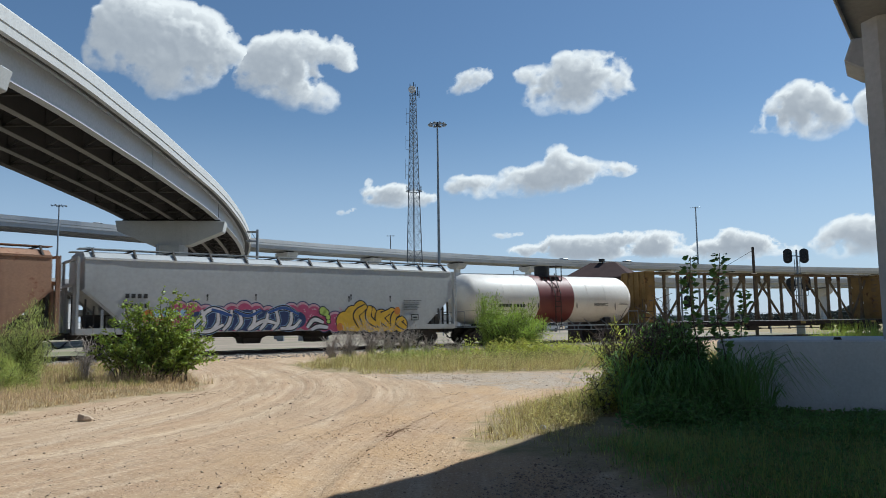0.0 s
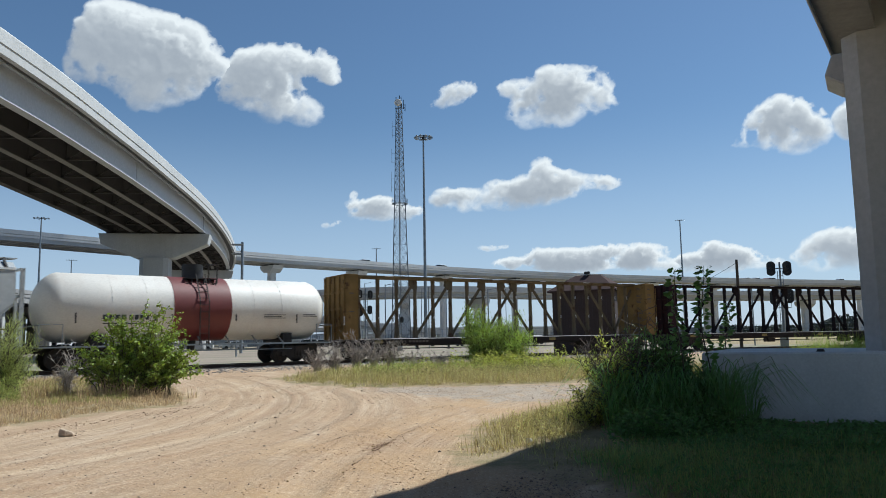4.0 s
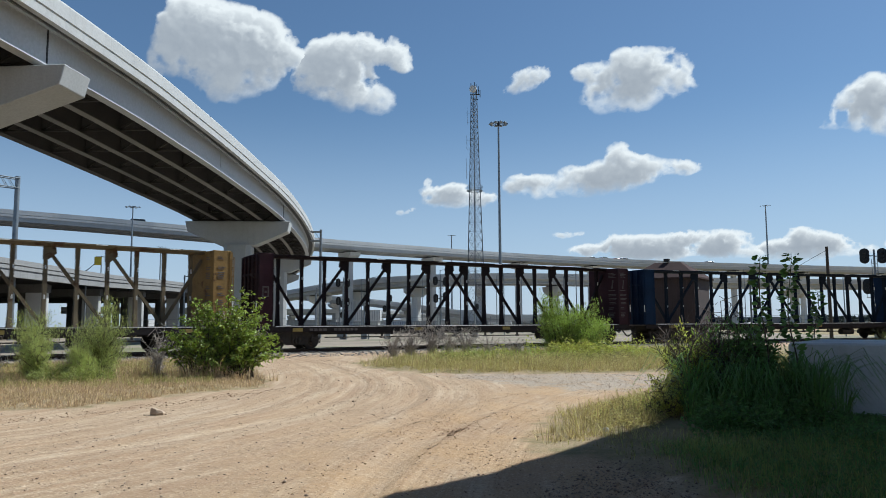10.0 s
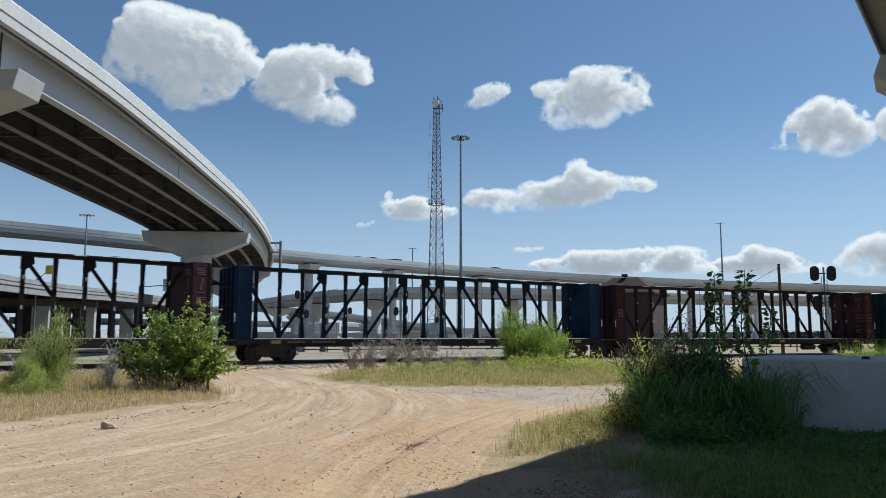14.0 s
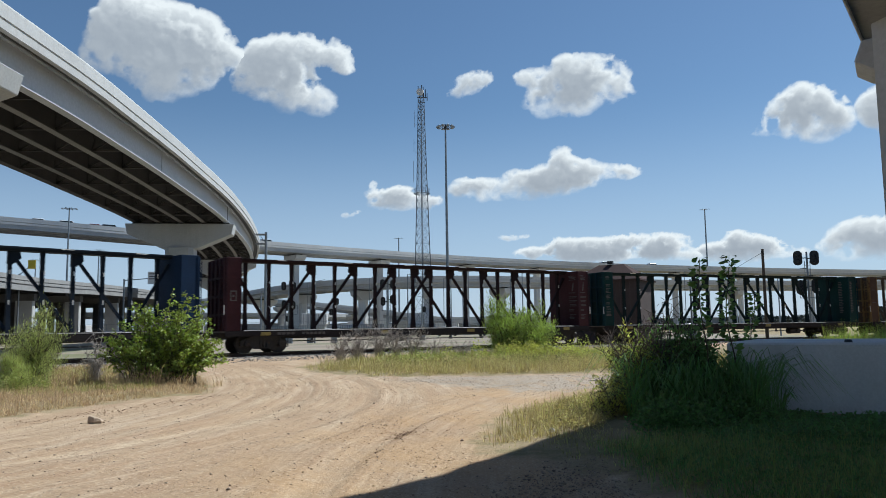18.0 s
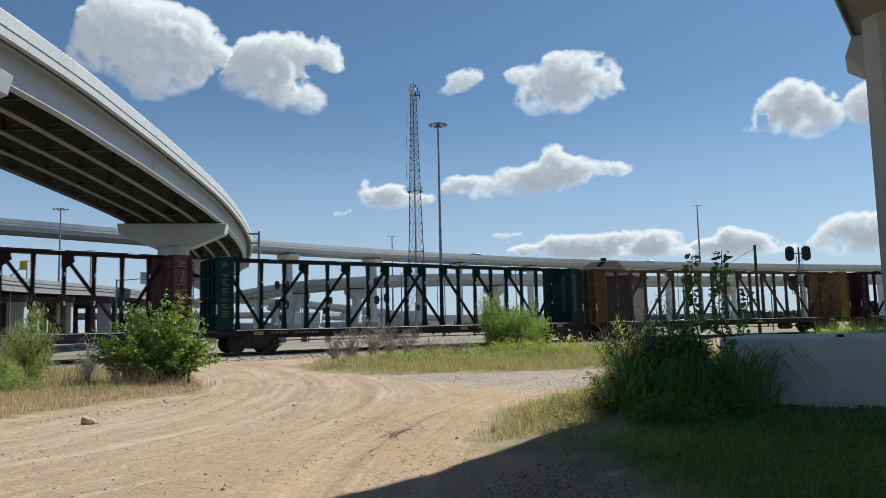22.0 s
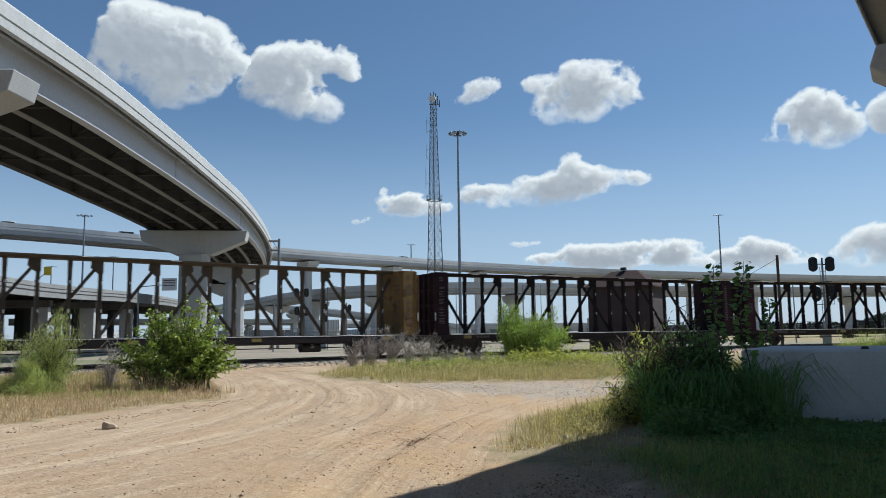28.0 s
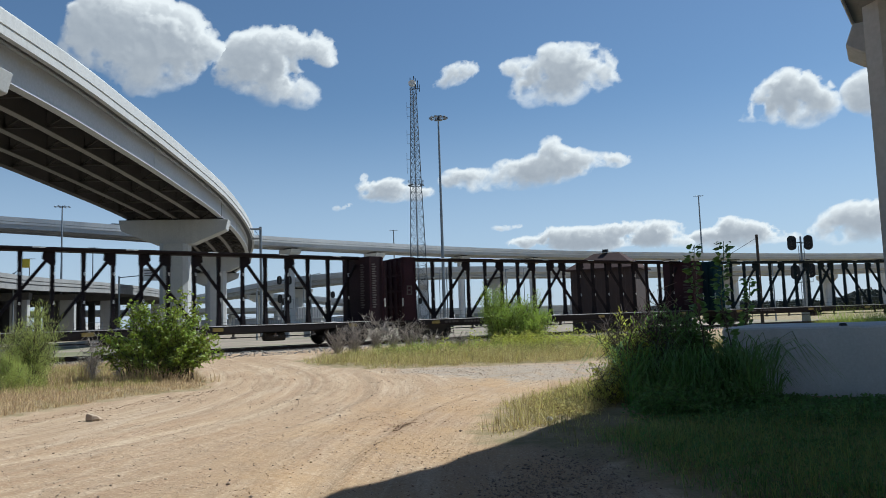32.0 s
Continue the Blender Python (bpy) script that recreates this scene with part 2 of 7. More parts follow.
    dirt = mx(rg(nz(31, 3), 0.54, 0.68, 0, 0.45), dirt, (0.66, 0.54, 0.40))
    clod = n.new("ShaderNodeAttribute")
    clod.attribute_name = "zone_clod"
    cl = n.new("ShaderNodeMath")
    cl.operation = "MULTIPLY"
    k.new(clod.outputs["Fac"], cl.inputs[0])
    k.new(rg(nz(5, 7, None, 0.7), 0.42, 0.58), cl.inputs[1])
    dirt = mx(cl.outputs[0], dirt, (0.30, 0.19, 0.115))
    gravel = mx(rg(nz(16, 4), 0.4, 0.6), (0.44, 0.365, 0.285), (0.27, 0.225, 0.175))
    gravel = mx(rg(nz(0.5, 5), 0.4, 0.65, 0, 0.6), gravel, (0.40, 0.33, 0.26))
    soil = mx(rg(nz(1.2, 6), 0.4, 0.62), (0.37, 0.285, 0.175), (0.24, 0.20, 0.10))
    soil = mx(rg(grain, 0.4, 0.7, 0, 0.5), soil, (0.15, 0.12, 0.07))
    yard = mx(rg(nz(0.12, 6), 0.4, 0.6), (0.31, 0.26, 0.205), (0.24, 0.20, 0.158))
    yard = mx(rg(nz(9, 5), 0.5, 0.7, 0, 0.5), yard, (0.25, 0.23, 0.2))
    yard = mx(rg(nz(0.05, 6), 0.52, 0.6, 0, 0.7), yard, (0.15, 0.17, 0.08))
    out = mx(zone("zone_yard"), dirt, yard)
    out = mx(zone("zone_gravel"), out, gravel)
    out = mx(zone("zone_soil"), out, soil)
    k.new(out, b.inputs["Base Color"])
    b.inputs["Roughness"].default_value = 0.95
    b.inputs["Specular IOR Level"].default_value = 0.15
    h = n.new("ShaderNodeMath")
    h.operation = "ADD"
    k.new(narrow, h.inputs[0])
    lump = n.new("ShaderNodeMath")
    lump.operation = "MULTIPLY_ADD"
    lump.inputs[1].default_value = 1.5
    k.new(nz(2.6, 8, None, 0.72), lump.inputs[0])
    k.new(pebble, lump.inputs[2])
    k.new(lump.outputs[0], h.inputs[1])
    bp = n.new("ShaderNodeBump")
    bp.inputs["Strength"].default_value, bp.inputs["Distance"].default_value = 0.7, 0.05
    k.new(h.outputs[0], bp.inputs["Height"])
    k.new(bp.outputs[0], b.inputs["Normal"])
    return m


# ---- building helpers ----
class Shape:
    """Gathers vertices and faces of one mesh."""

    def __init__(self):
        self.v, self.f = [], []

    def add(self, verts, faces):
        o = len(self.v)
        self.v += [tuple(p) for p in verts]
        self.f += [tuple(i + o for i in f) for f in faces]
        return self

    def box(self, x0, x1, y0, y1, z0, z1):
        vs = [(x, y, z) for z in (z0, z1) for x, y in ((x0, y0), (x1, y0), (x1, y1), (x0, y1))]
        return self.add(vs, [(3, 2, 1, 0), (4, 5, 6, 7), (0, 1, 5, 4), (1, 2, 6, 5), (2, 3, 7, 6), (3, 0, 4, 7)])

    def bar(self, p, q, w, h=None, up=(0, 0, 1)):
        """A rectangular bar from p to q, w wide and h deep."""
        p, q = Vector(p), Vector(q)
        d = (q - p).normalized()
        side = d.cross(Vector(up))
        if side.length < 1e-4:
            side = d.cross(Vector((1, 0, 0)))
        side.normalize()
        top = side.cross(d)
        h = w if h is None else h
        ring = [(-w / 2, -h / 2), (w / 2, -h / 2), (w / 2, h / 2), (-w / 2, h / 2)]
        vs = [c + side * a + top * e for c in (p, q) for a, e in ring]
        return self.add(vs, [(0, 3, 2, 1), (4, 5, 6, 7), (0, 1, 5, 4), (1, 2, 6, 5), (2, 3, 7, 6), (3, 0, 4, 7)])

    def tube(self, p, q, r, r2=None, n=8):
        p, q = Vector(p), Vector(q)
        d = (q - p).normalized()
        a = d.orthogonal().normalized()
        c = d.cross(a)
        r2 = r if r2 is None else r2
        vs = [o + (a * math.cos(u) + c * math.sin(u)) * s for o, s in ((p, r), (q, r2)) for u in [2 * math.pi * i / n for i in range(n)]]
        return self.add(vs, [tuple(range(n - 1, -1, -1)), tuple(range(n, 2 * n))] + [(i, (i + 1) % n, n + (i + 1) % n, n + i) for i in range(n)])

    def prism(self, poly, place, a, b):
        """A polygon of (u, w), set at both depths a and b by place(u, w, depth)."""
        n = len(poly)
        vs = [place(u, w, d) for d in (a, b) for u, w in poly]
        return self.add(vs, [tuple(range(n - 1, -1, -1)), tuple(range(n, 2 * n))] + [(i, (i + 1) % n, n + (i + 1) % n, n + i) for i in range(n)])

    def loft(self, rings, closed_ends=True):
        n = len(rings[0])
        o = len(self.v)
        for r in rings:
            self.v += [tuple(p) for p in r]
        for j in range(len(rings) - 1):
            for i in range(n):
                a, b = o + j * n, o + (j + 1) * n
                self.f.append((a + i, a + (i + 1) % n, b + (i + 1) % n, b + i))
        if closed_ends:
            self.f.append(tuple(o + i for i in range(n - 1, -1, -1)))
            e = o + (len(rings) - 1) * n
            self.f.append(tuple(e + i for i in range(n)))
        return self


def part(name, shape, material, parent=None, label="", smooth=False, bevel=0.0):
    """One mesh object, under a thing or a part."""
    me = bpy.data.meshes.new(name)
    me.from_pydata(shape.v, [], shape.f)
    bm = bmesh.new()
    bm.from_mesh(me)
    bmesh.ops.recalc_face_normals(bm, faces=bm.faces)
    if bevel:
        bmesh.ops.bevel(bm, geom=bm.edges[:], offset=bevel, segments=1, affect="EDGES", clamp_overlap=True)
    bm.to_mesh(me)
    bm.free()
    me.materials.append(material)
    if smooth:
        me.shade_smooth()
        me.set_sharp_from_angle(angle=radians(38))
    ob = new(name, me)
    ob.parent = parent
    if label:
        tagged(ob, label)
    return ob


def thing(name, label, category, group="", m=None, kind=""):
    ob = new(name)
    ob.matrix_basis = m or Matrix()
    return tagged(ob, label, category, group, kind)


def np_mesh(name, verts, faces, material, attrs=None, smooth=True):
    """A mesh object from arrays; all faces have the same number of corners."""
    me = bpy.data.meshes.new(name)
    verts, faces = np.asarray(verts, np.float32), np.asarray(faces, np.int32)
    me.vertices.add(len(verts))
    me.vertices.foreach_set("co", verts.ravel())
    me.loops.add(faces.size)
    me.loops.foreach_set("vertex_index", faces.ravel())
    me.polygons.add(len(faces))
    me.polygons.foreach_set("loop_start", np.arange(len(faces), dtype=np.int32) * faces.shape[1])
    for key, val in (attrs or {}).items():
        at = me.attributes.new(key, "FLOAT", "POINT")
        at.data.foreach_set("value", np.asarray(val, np.float32))
    me.update(calc_edges=True)
    me.validate()
    me.materials.append(material)
    if smooth:
        me.shade_smooth()
    return new(name, me)


def spline(points, step=4.0):
    """A smooth line through points of any dimension, at about even steps."""
    p = [Vector(q) for q in points]
    p = [p[0] * 2 - p[1], *p, p[-1] * 2 - p[-2]]
    out = []
    for a, b, c, d in zip(p, p[1:], p[2:], p[3:]):
        n = max(1, round((c - b).length / step))
        for i in range(n):
            u = i / n
            out.append(0.5 * (2 * b + (c - a) * u + (2 * a - 5 * b + 4 * c - d) * u * u + (3 * b - a - 3 * c + d) * u ** 3))
    return out + [p[-2]]


def sides(line):
    """For each point of a line, the level direction to its right."""
    out = []
    for i in range(len(line)):
        d = line[min(i + 1, len(line) - 1)] - line[max(i - 1, 0)]
        out.append(Vector((d.y, -d.x, 0)).normalized())
    return out


def sweep(line, section):
    """A section of (to the right, up) along a line."""
    return Shape().loft([[c + r * u + Vector((0, 0, w)) for u, w in section] for c, r in zip(line, sides(line))])


def rect(u0, u1, w0, w1):
    return [(u0, w0), (u1, w0), (u1, w1), (u0, w1)]


# ---- the track: an arc that straightens at both ends ----
TRACK_X, TRACK_Y, TRACK_H, TRACK_K = -0.55, 45.35, 0.9802, 0.00701
RAIL_Z = 0.45


def track(s):
    """Place and heading (from +y to the right) at s metres along the track."""
    lo, hi = -45.0, 52.0
    c = min(max(s, lo), hi)
    h = TRACK_H + TRACK_K * c
    x = TRACK_X + (math.cos(TRACK_H) - math.cos(h)) / TRACK_K
    y = TRACK_Y + (math.sin(h) - math.sin(TRACK_H)) / TRACK_K
    return Vector((x + math.sin(h) * (s - c), y + math.cos(h) * (s - c), RAIL_Z)), h


def track_near(x, y):
    """Arrays: the signed distance from the track's line, positive on the far side."""
    ss = np.arange(-120, 260, 1.0)
    pts = np.array([tuple(track(s)[0])[:2] for s in ss])
    hd = np.array([track(s)[1] for s in ss])
    best = np.full(x.shape, 1e9)
    sign = np.zeros(x.shape)
    for (px, py), h in zip(pts, hd):
        dx, dy = x - px, y - py
        d = dx * dx + dy * dy
        nearer = d < best
        best = np.where(nearer, d, best)
        sign = np.where(nearer, -dx * math.cos(h) + dy * math.sin(h), sign)
    return sign


# ---- the ground ----
def smooth01(v):
    v = np.clip(v, 0, 1)
    return v * v * (3 - 2 * v)


def inside(px, py, poly):
    """Signed closeness to a polygon: positive within, in metres."""
    px, py = np.asarray(px, float), np.asarray(py, float)
    dist = np.full(px.shape, 1e9)
    odd = np.zeros(px.shape, bool)
    n = len(poly)
    for i in range(n):
        (x0, y0), (x1, y1) = poly[i], poly[(i + 1) % n]
        ex, ey = x1 - x0, y1 - y0
        u = np.clip(((px - x0) * ex + (py - y0) * ey) / (ex * ex + ey * ey), 0, 1)
        dist = np.minimum(dist, np.hypot(px - x0 - u * ex, py - y0 - u * ey))
        cross = (y0 > py) != (y1 > py)
        with np.errstate(divide="ignore", invalid="ignore"):
            odd ^= cross & (px < (x1 - x0) * (py - y0) / (y1 - y0 + 1e-12) + x0)
    return np.where(odd, dist, -dist)


TURF_LEFT = [(-60, 11.5), (-20, 13.0), (-8.6, 14.2), (-7.7, 17.6), (-6.5, 19.6), (-7.6, 23), (-9.4, 27), (-14, 31.5), (-22, 24), (-60, -20)]
TURF_STRIP = [(-6.6, 31.0), (-5.0, 27.4), (-2.8, 25.2), (1.0, 24.9), (4.6, 25.6), (14, 27.0), (40, 33), (40, 52), (20, 51), (5, 43.5), (-2, 38.8), (-5, 36)]
TURF_RIGHT = [(0.2, 10.2), (0.9, 14.4), (2.9, 18.0), (6.0, 19.6), (14, 21.5), (40, 27), (40, 2), (12, -10), (5, -4), (2.6, 5.0), (1.6, 8.0)]
GRAVEL_BAND = [(-9, 36), (-5, 29), (-1.5, 21.4), (1.6, 17.8), (4.0, 18.6), (9, 20.5), (30, 27), (30, 31), (5, 25.5), (-2.5, 25.5), (-6.5, 31.5)]


def lane_x(y):
    """The middle of the dirt road, which swings out and then bends away to the crossing."""
    return -2.0 - 0.0205 * np.clip(y - 16, 0, 26) ** 2 - 0.04 * np.clip(16 - y, 0, 9) ** 2


def fork_x(y):
    """Wheel tracks that turn off to the other side."""
    return -1.5 + 0.0205 * np.clip(y - 7, 0, 22) ** 2


def lumps(x, y):
    return 0.5 * np.sin(1.3 * x + 0.7 * y) * np.sin(0.9 * y - 0.4 * x) + 0.3 * np.sin(2.9 * x - 1.7 * y + 1) + 0.2 * np.sin(5.1 * x + 4.3 * y)


def ground_height(x, y):
    x, y = np.asarray(x, float), np.asarray(y, float)
    d = track_near(x, y)
    bed = smooth01((4.2 - np.abs(d)) / 2.4) * 0.15
    rise = smooth01((d + 14) / 12.0) * 0.13
    far = smooth01((d - 3) / 20) * -0.1
    turf = np.maximum(np.maximum(inside(x, y, TURF_LEFT), inside(x, y, TURF_STRIP)), inside(x, y, TURF_RIGHT))
    mound = smooth01(turf / 1.2) * 0.07
    near = np.exp(-((x - 0) ** 2 + (y - 15) ** 2) / 900.0)
    # wheel ruts along both ways
    lane, fork = x - lane_x(y), x - fork_x(y)
    ruts = sum(np.exp(-((lane - c) / w) ** 2) * dep for c, w, dep in ((-0.1, 0.16, -0.045), (-1.8, 0.2, -0.045), (-0.95, 0.3, 0.03), (-3.0, 0.2, -0.03), (0.7, 0.16, -0.03), (0.25, 0.12, 0.025), (-2.4, 0.15, 0.02)))
    ruts2 = sum(np.exp(-((fork - c) / w) ** 2) * dep for c, w, dep in ((0.0, 0.18, -0.045), (1.2, 0.2, -0.03), (0.35, 0.12, 0.03), (-0.5, 0.2, 0.02))) * smooth01((26 - y) / 5)
    return bed + rise + far + mound + near * (lumps(x, y) * 0.022 + (ruts + ruts2) * (turf < -0.3))


def build_ground():
    def axis(fine0, fine1, step, far, grow=1.22):
        a = list(np.arange(fine0, fine1, step))
        s, lo, hi = step, [fine0], [a[-1]]
        while hi[-1] < far:
            s *= grow
            hi.append(hi[-1] + s)
        s = step
        while lo[-1] > -far:
            s *= grow
            lo.append(lo[-1] - s)
        return np.array(lo[:0:-1] + a + hi[1:])

    xs, ys = axis(-16, 14, 0.16, 4200), axis(5.5, 42, 0.16, 4200)
    gx, gy = np.meshgrid(xs, ys)
    x, y = gx.ravel(), gy.ravel()
    z = ground_height(x, y)
    z[np.hypot(x, y) > 400] = 0.1
    w, h = len(xs), len(ys)
    i = (np.arange(h - 1)[:, None] * w + np.arange(w - 1)[None, :]).ravel()
    faces = np.stack([i, i + 1, i + 1 + w, i + w], 1)
    d = track_near(x, y)
    turf = np.maximum(np.maximum(inside(x, y, TURF_LEFT), inside(x, y, TURF_STRIP)), inside(x, y, TURF_RIGHT))
    soil = smooth01(turf / 1.0 * 0.5 + 0.5)
    soil = np.where((d > 30) & (x > 40), 1.0, soil)
    soil = np.where(d < -60, 0.8, soil)
    gravel = np.maximum(smooth01((2.9 - np.abs(d)) / 0.8), smooth01(inside(x, y, GRAVEL_BAND) / 1.2 * 0.5 + 0.4) * 0.62)
    yard = smooth01((d - 2.0) / 1.5)
    ob = np_mesh("ground", np.stack([x, y, z], 1), faces, ground_material(), {"zone_soil": soil, "zone_gravel": gravel, "zone_yard": yard, "lane_u": x - lane_x(y), "lane_v": y, "fork_u": x - fork_x(y), "fork_in": smooth01((2.6 - np.abs(x - fork_x(y) - 0.6)) / 1.4) * smooth01((27 - y) / 5), "zone_clod": np.clip(0.7 * np.exp(-(((x + 0.85) / 0.3) ** 2 + ((y - 11.7) / 0.8) ** 2)) + 0.35 * np.exp(-(((x + 1.3) / 1.3) ** 2 + ((y - 13.0) / 4.0) ** 2)), 0, 0.85)})
    tagged(ob, "rutted pale dirt and gravel ground with grassy verges", "ground", kind="structure")


build_ground()


def build_track():
    line = [track(s)[0] for s in np.arange(-110, 200, 2.0)]
    bed = thing("railway_track", "single railway track on grey ballast with wooden sleepers", "railway track", kind="structure")
    for off in (-0.7525, 0.7525):
        rail = part("rail", sweep(line, [(off - 0.07, -0.17), (off + 0.07, -0.17), (off + 0.07, -0.15), (off + 0.012, -0.135), (off + 0.012, -0.05),
                                         (off + 0.036, -0.04), (off + 0.036, -0.004), (off - 0.036, -0.004), (off - 0.036, -0.04), (off - 0.012, -0.05),
                                         (off - 0.012, -0.135), (off - 0.07, -0.15)]), RAIL_STEEL, bed, "rusty steel rail")
        part("railhead", sweep(line, rect(off - 0.03, off + 0.03, -0.004, 0.0)), RAIL_SHINE, rail, "polished running surface")
    ballast = sweep(line, [(-2.4, -0.42), (-1.6, -0.2), (1.6, -0.2), (2.4, -0.42), (2.4, -0.6), (-2.4, -0.6)])
    part("ballast", ballast, BALLAST, bed, "grey crushed stone ballast")
    me = None
    for s in np.arange(-60, 70, 0.52):
        p, h = track(s)
        if me is None:
            first = part("sleeper", Shape().box(-0.11, 0.11, -1.3, 1.3, -0.33, -0.168), TIE, bed)
            me = first.data
            ob = first
        else:
            ob = new("sleeper", me)
            ob.parent = bed
        ob.matrix_basis = pose(p.x, p.y, p.z, 0, 0, 90 - math.degrees(h))


BALLAST = mat("ballast_stone", (0.33, 0.30, 0.28), (0.21, 0.19, 0.18), 8.0, 0.95, bump=1.0, fine=22)
build_track()


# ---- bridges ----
# soffit colour darkened to stand for the shade beneath a deck
SOFFIT = mat("shade_dark_soffit", (0.085, 0.08, 0.078), (0.06, 0.056, 0.055), 0.5, 0.8, bump=0.1)
def pier(parent, x, y, turn, z_cap, cap_len, col_w, base=-0.3, cap_d=2.0, end_h=1.1, mid_h=2.6, material=None, col_d=None):
    """A hammerhead pier: a chamfered column and a cap that deepens towards it. turn: the degrees of the cap's long axis."""
    material = material or CONCRETE
    c, s = math.cos(radians(turn)), math.sin(radians(turn))
    col_d = col_d or col_w

    def at(u, w, d):
        return (x + u * c - d * s, y + u * s + d * c, w)

    a, ch = col_w / 2, min(col_w, col_d) * 0.16
    b = col_d / 2
    ring = [(a - ch, -b), (a, -b + ch), (a, b - ch), (a - ch, b), (-a + ch, b), (-a, b - ch), (-a, -b + ch), (-a + ch, -b)]
    shape = Shape().loft([[at(u, z, d) for u, d in ring] for z in (base, z_cap - mid_h + 0.02)])
    column = part("pier", shape, material, parent, "tall chamfered concrete pier column")
    hl = cap_len / 2
    poly = [(-hl, z_cap), (-hl + 0.25, z_cap - end_h), (-a - 0.5, z_cap - mid_h), (a + 0.5, z_cap - mid_h), (hl - 0.25, z_cap - end_h), (hl, z_cap)]
    part("pier_cap", Shape().prism(poly, at, -cap_d / 2, cap_d / 2), material, column, "hammerhead concrete cap", bevel=0.04)
    return column


def heading_turn(line, i):
    r = sides(line)[i]
    return math.degrees(math.atan2(r.y, r.x))


def steel_ramp():
    """The curving ramp on deep steel plate girders."""
    bridge = thing("ramp_bridge", "curving highway ramp on pale steel plate girders and concrete piers", "bridge")
    pts = []
    for x, y in ((-30, -70), (-25.5, -40), (-22.6, -10), (-21.4, 15), (-21.1, 36), (-21.75, 48), (-22.9, 61), (-25.1, 80), (-29.2, 103), (-34.6, 126), (-42, 150), (-51, 173), (-63, 197)):
        pts.append((x - 5.2, y, 0.0))
    line = spline(pts, 1.5)
    z0, zg, zs, zt = 13.6, 15.5, 15.72, 16.6
    part("deck_slab", sweep(line, [(-6.06, zg + 0.02), (6.06, zg + 0.02), (6.06, zs), (-6.06, zs)]), SOFFIT, bridge, "deck slab coloured dark for the shade beneath")
    lip, mid, top = 15.18, 15.6, zt - 0.22
    for sgn in (-1, 1):
        part("parapet", sweep(line, [(sgn * 6.1, lip), (sgn * 6.12, mid), (sgn * 6.17, mid + 0.04), (sgn * 6.17, top - 0.1), (sgn * 6.12, top), (sgn * 5.9, top), (sgn * 5.75, zs + 0.2), (sgn * 5.7, zs + 0.004), (sgn * 6.064, zs + 0.004), (sgn * 6.064, zg + 0.016), (sgn * 5.8, zg + 0.016), (sgn * 5.8, lip)]), CONCRETE, bridge, "precast concrete parapet on a deep overhang")
    n = 5
    offs = [-4.9 + 9.8 * i / (n - 1) for i in range(n)]
    for i, o in enumerate(offs):
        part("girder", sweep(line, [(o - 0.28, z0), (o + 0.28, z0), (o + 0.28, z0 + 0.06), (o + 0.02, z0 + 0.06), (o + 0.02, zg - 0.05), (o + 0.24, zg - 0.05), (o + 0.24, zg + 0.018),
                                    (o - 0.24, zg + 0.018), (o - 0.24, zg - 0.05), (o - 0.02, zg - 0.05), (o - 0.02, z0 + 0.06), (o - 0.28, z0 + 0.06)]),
             GIRDER if i == n - 1 else GIRDER_DARK, bridge, "pale painted steel plate girder" if i == n - 1 else "steel plate girder darkened as in shade")
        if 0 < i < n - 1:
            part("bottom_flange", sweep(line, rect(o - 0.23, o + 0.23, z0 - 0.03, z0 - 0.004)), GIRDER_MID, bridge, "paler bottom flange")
    rs = sides(line)
    for j in range(4, len(line) - 1, 4):
        c, r = line[j], rs[j]
        sh = Shape()
        for a, b in zip(offs, offs[1:]):
            p = [c + r * u + Vector((0, 0, w)) for u, w in ((a, z0 + 0.25), (b, z0 + 0.25), (a, zg - 0.2), (b, zg - 0.2))]
            sh.bar(p[0], p[1], 0.12).bar(p[0], p[3], 0.1).bar(p[1], p[2], 0.1).bar(p[2], p[3], 0.1)
        for o in offs[:-1]:
            q = c + r * (o + 0.05)
            sh.bar(q + Vector((0, 0, z0 + 0.07)), q + Vector((0, 0, zg - 0.06)), 0.16, 0.02, up=r)
        part("cross_frame", sh, GIRDER_DARK, bridge, "steel cross bracing between girders, darkened as in shade")
    for j in range(1, len(line) - 1, 28):
        c, r = line[j], rs[j]
        q = c + r * (offs[-1] + 0.05)
        part("web_stiffener", Shape().bar(q + Vector((0, 0, z0 + 0.07)), q + Vector((0, 0, zg - 0.06)), 0.12, 0.025, up=r), GIRDER, bridge)
    for y in (-8, 31.7, 82.5, 126, 168):
        i = min(range(len(line)), key=lambda k: abs(line[k].y - y))
        c = line[i]
        col = pier(bridge, c.x, c.y, heading_turn(line, i), z0 - 0.22, 13.0 if 0 < y < 40 else 11.6, 3.0, cap_d=2.1, end_h=0.95 if 0 < y < 40 else 1.15, mid_h=2.35 if 0 < y < 40 else 2.7)
        q = c + rs[i] * (offs[-1] + 0.04)
        part("splice_plate", Shape().bar(q + Vector((0, 0, z0 + 0.1)), q + Vector((0, 0, zg - 0.06)), 0.1, 0.03, up=rs[i]), DARK_STEEL, bridge, "dark joint in the girder web")
        for o in offs:
            q = c + rs[i] * o
            part("bearing", Shape().box(q.x - 0.3, q.x + 0.3, q.y - 0.3, q.y + 0.3, z0 - 0.23, z0 - 0.035), DARK_STEEL, col)


# bottom flanges: a tone between the pale fascia and the shade-dark webs
GIRDER_MID = mat("flange_mid_grey", (0.23, 0.215, 0.205), (0.18, 0.17, 0.16), 0.4, 0.6, bump=0.05, fine=12)
steel_ramp()


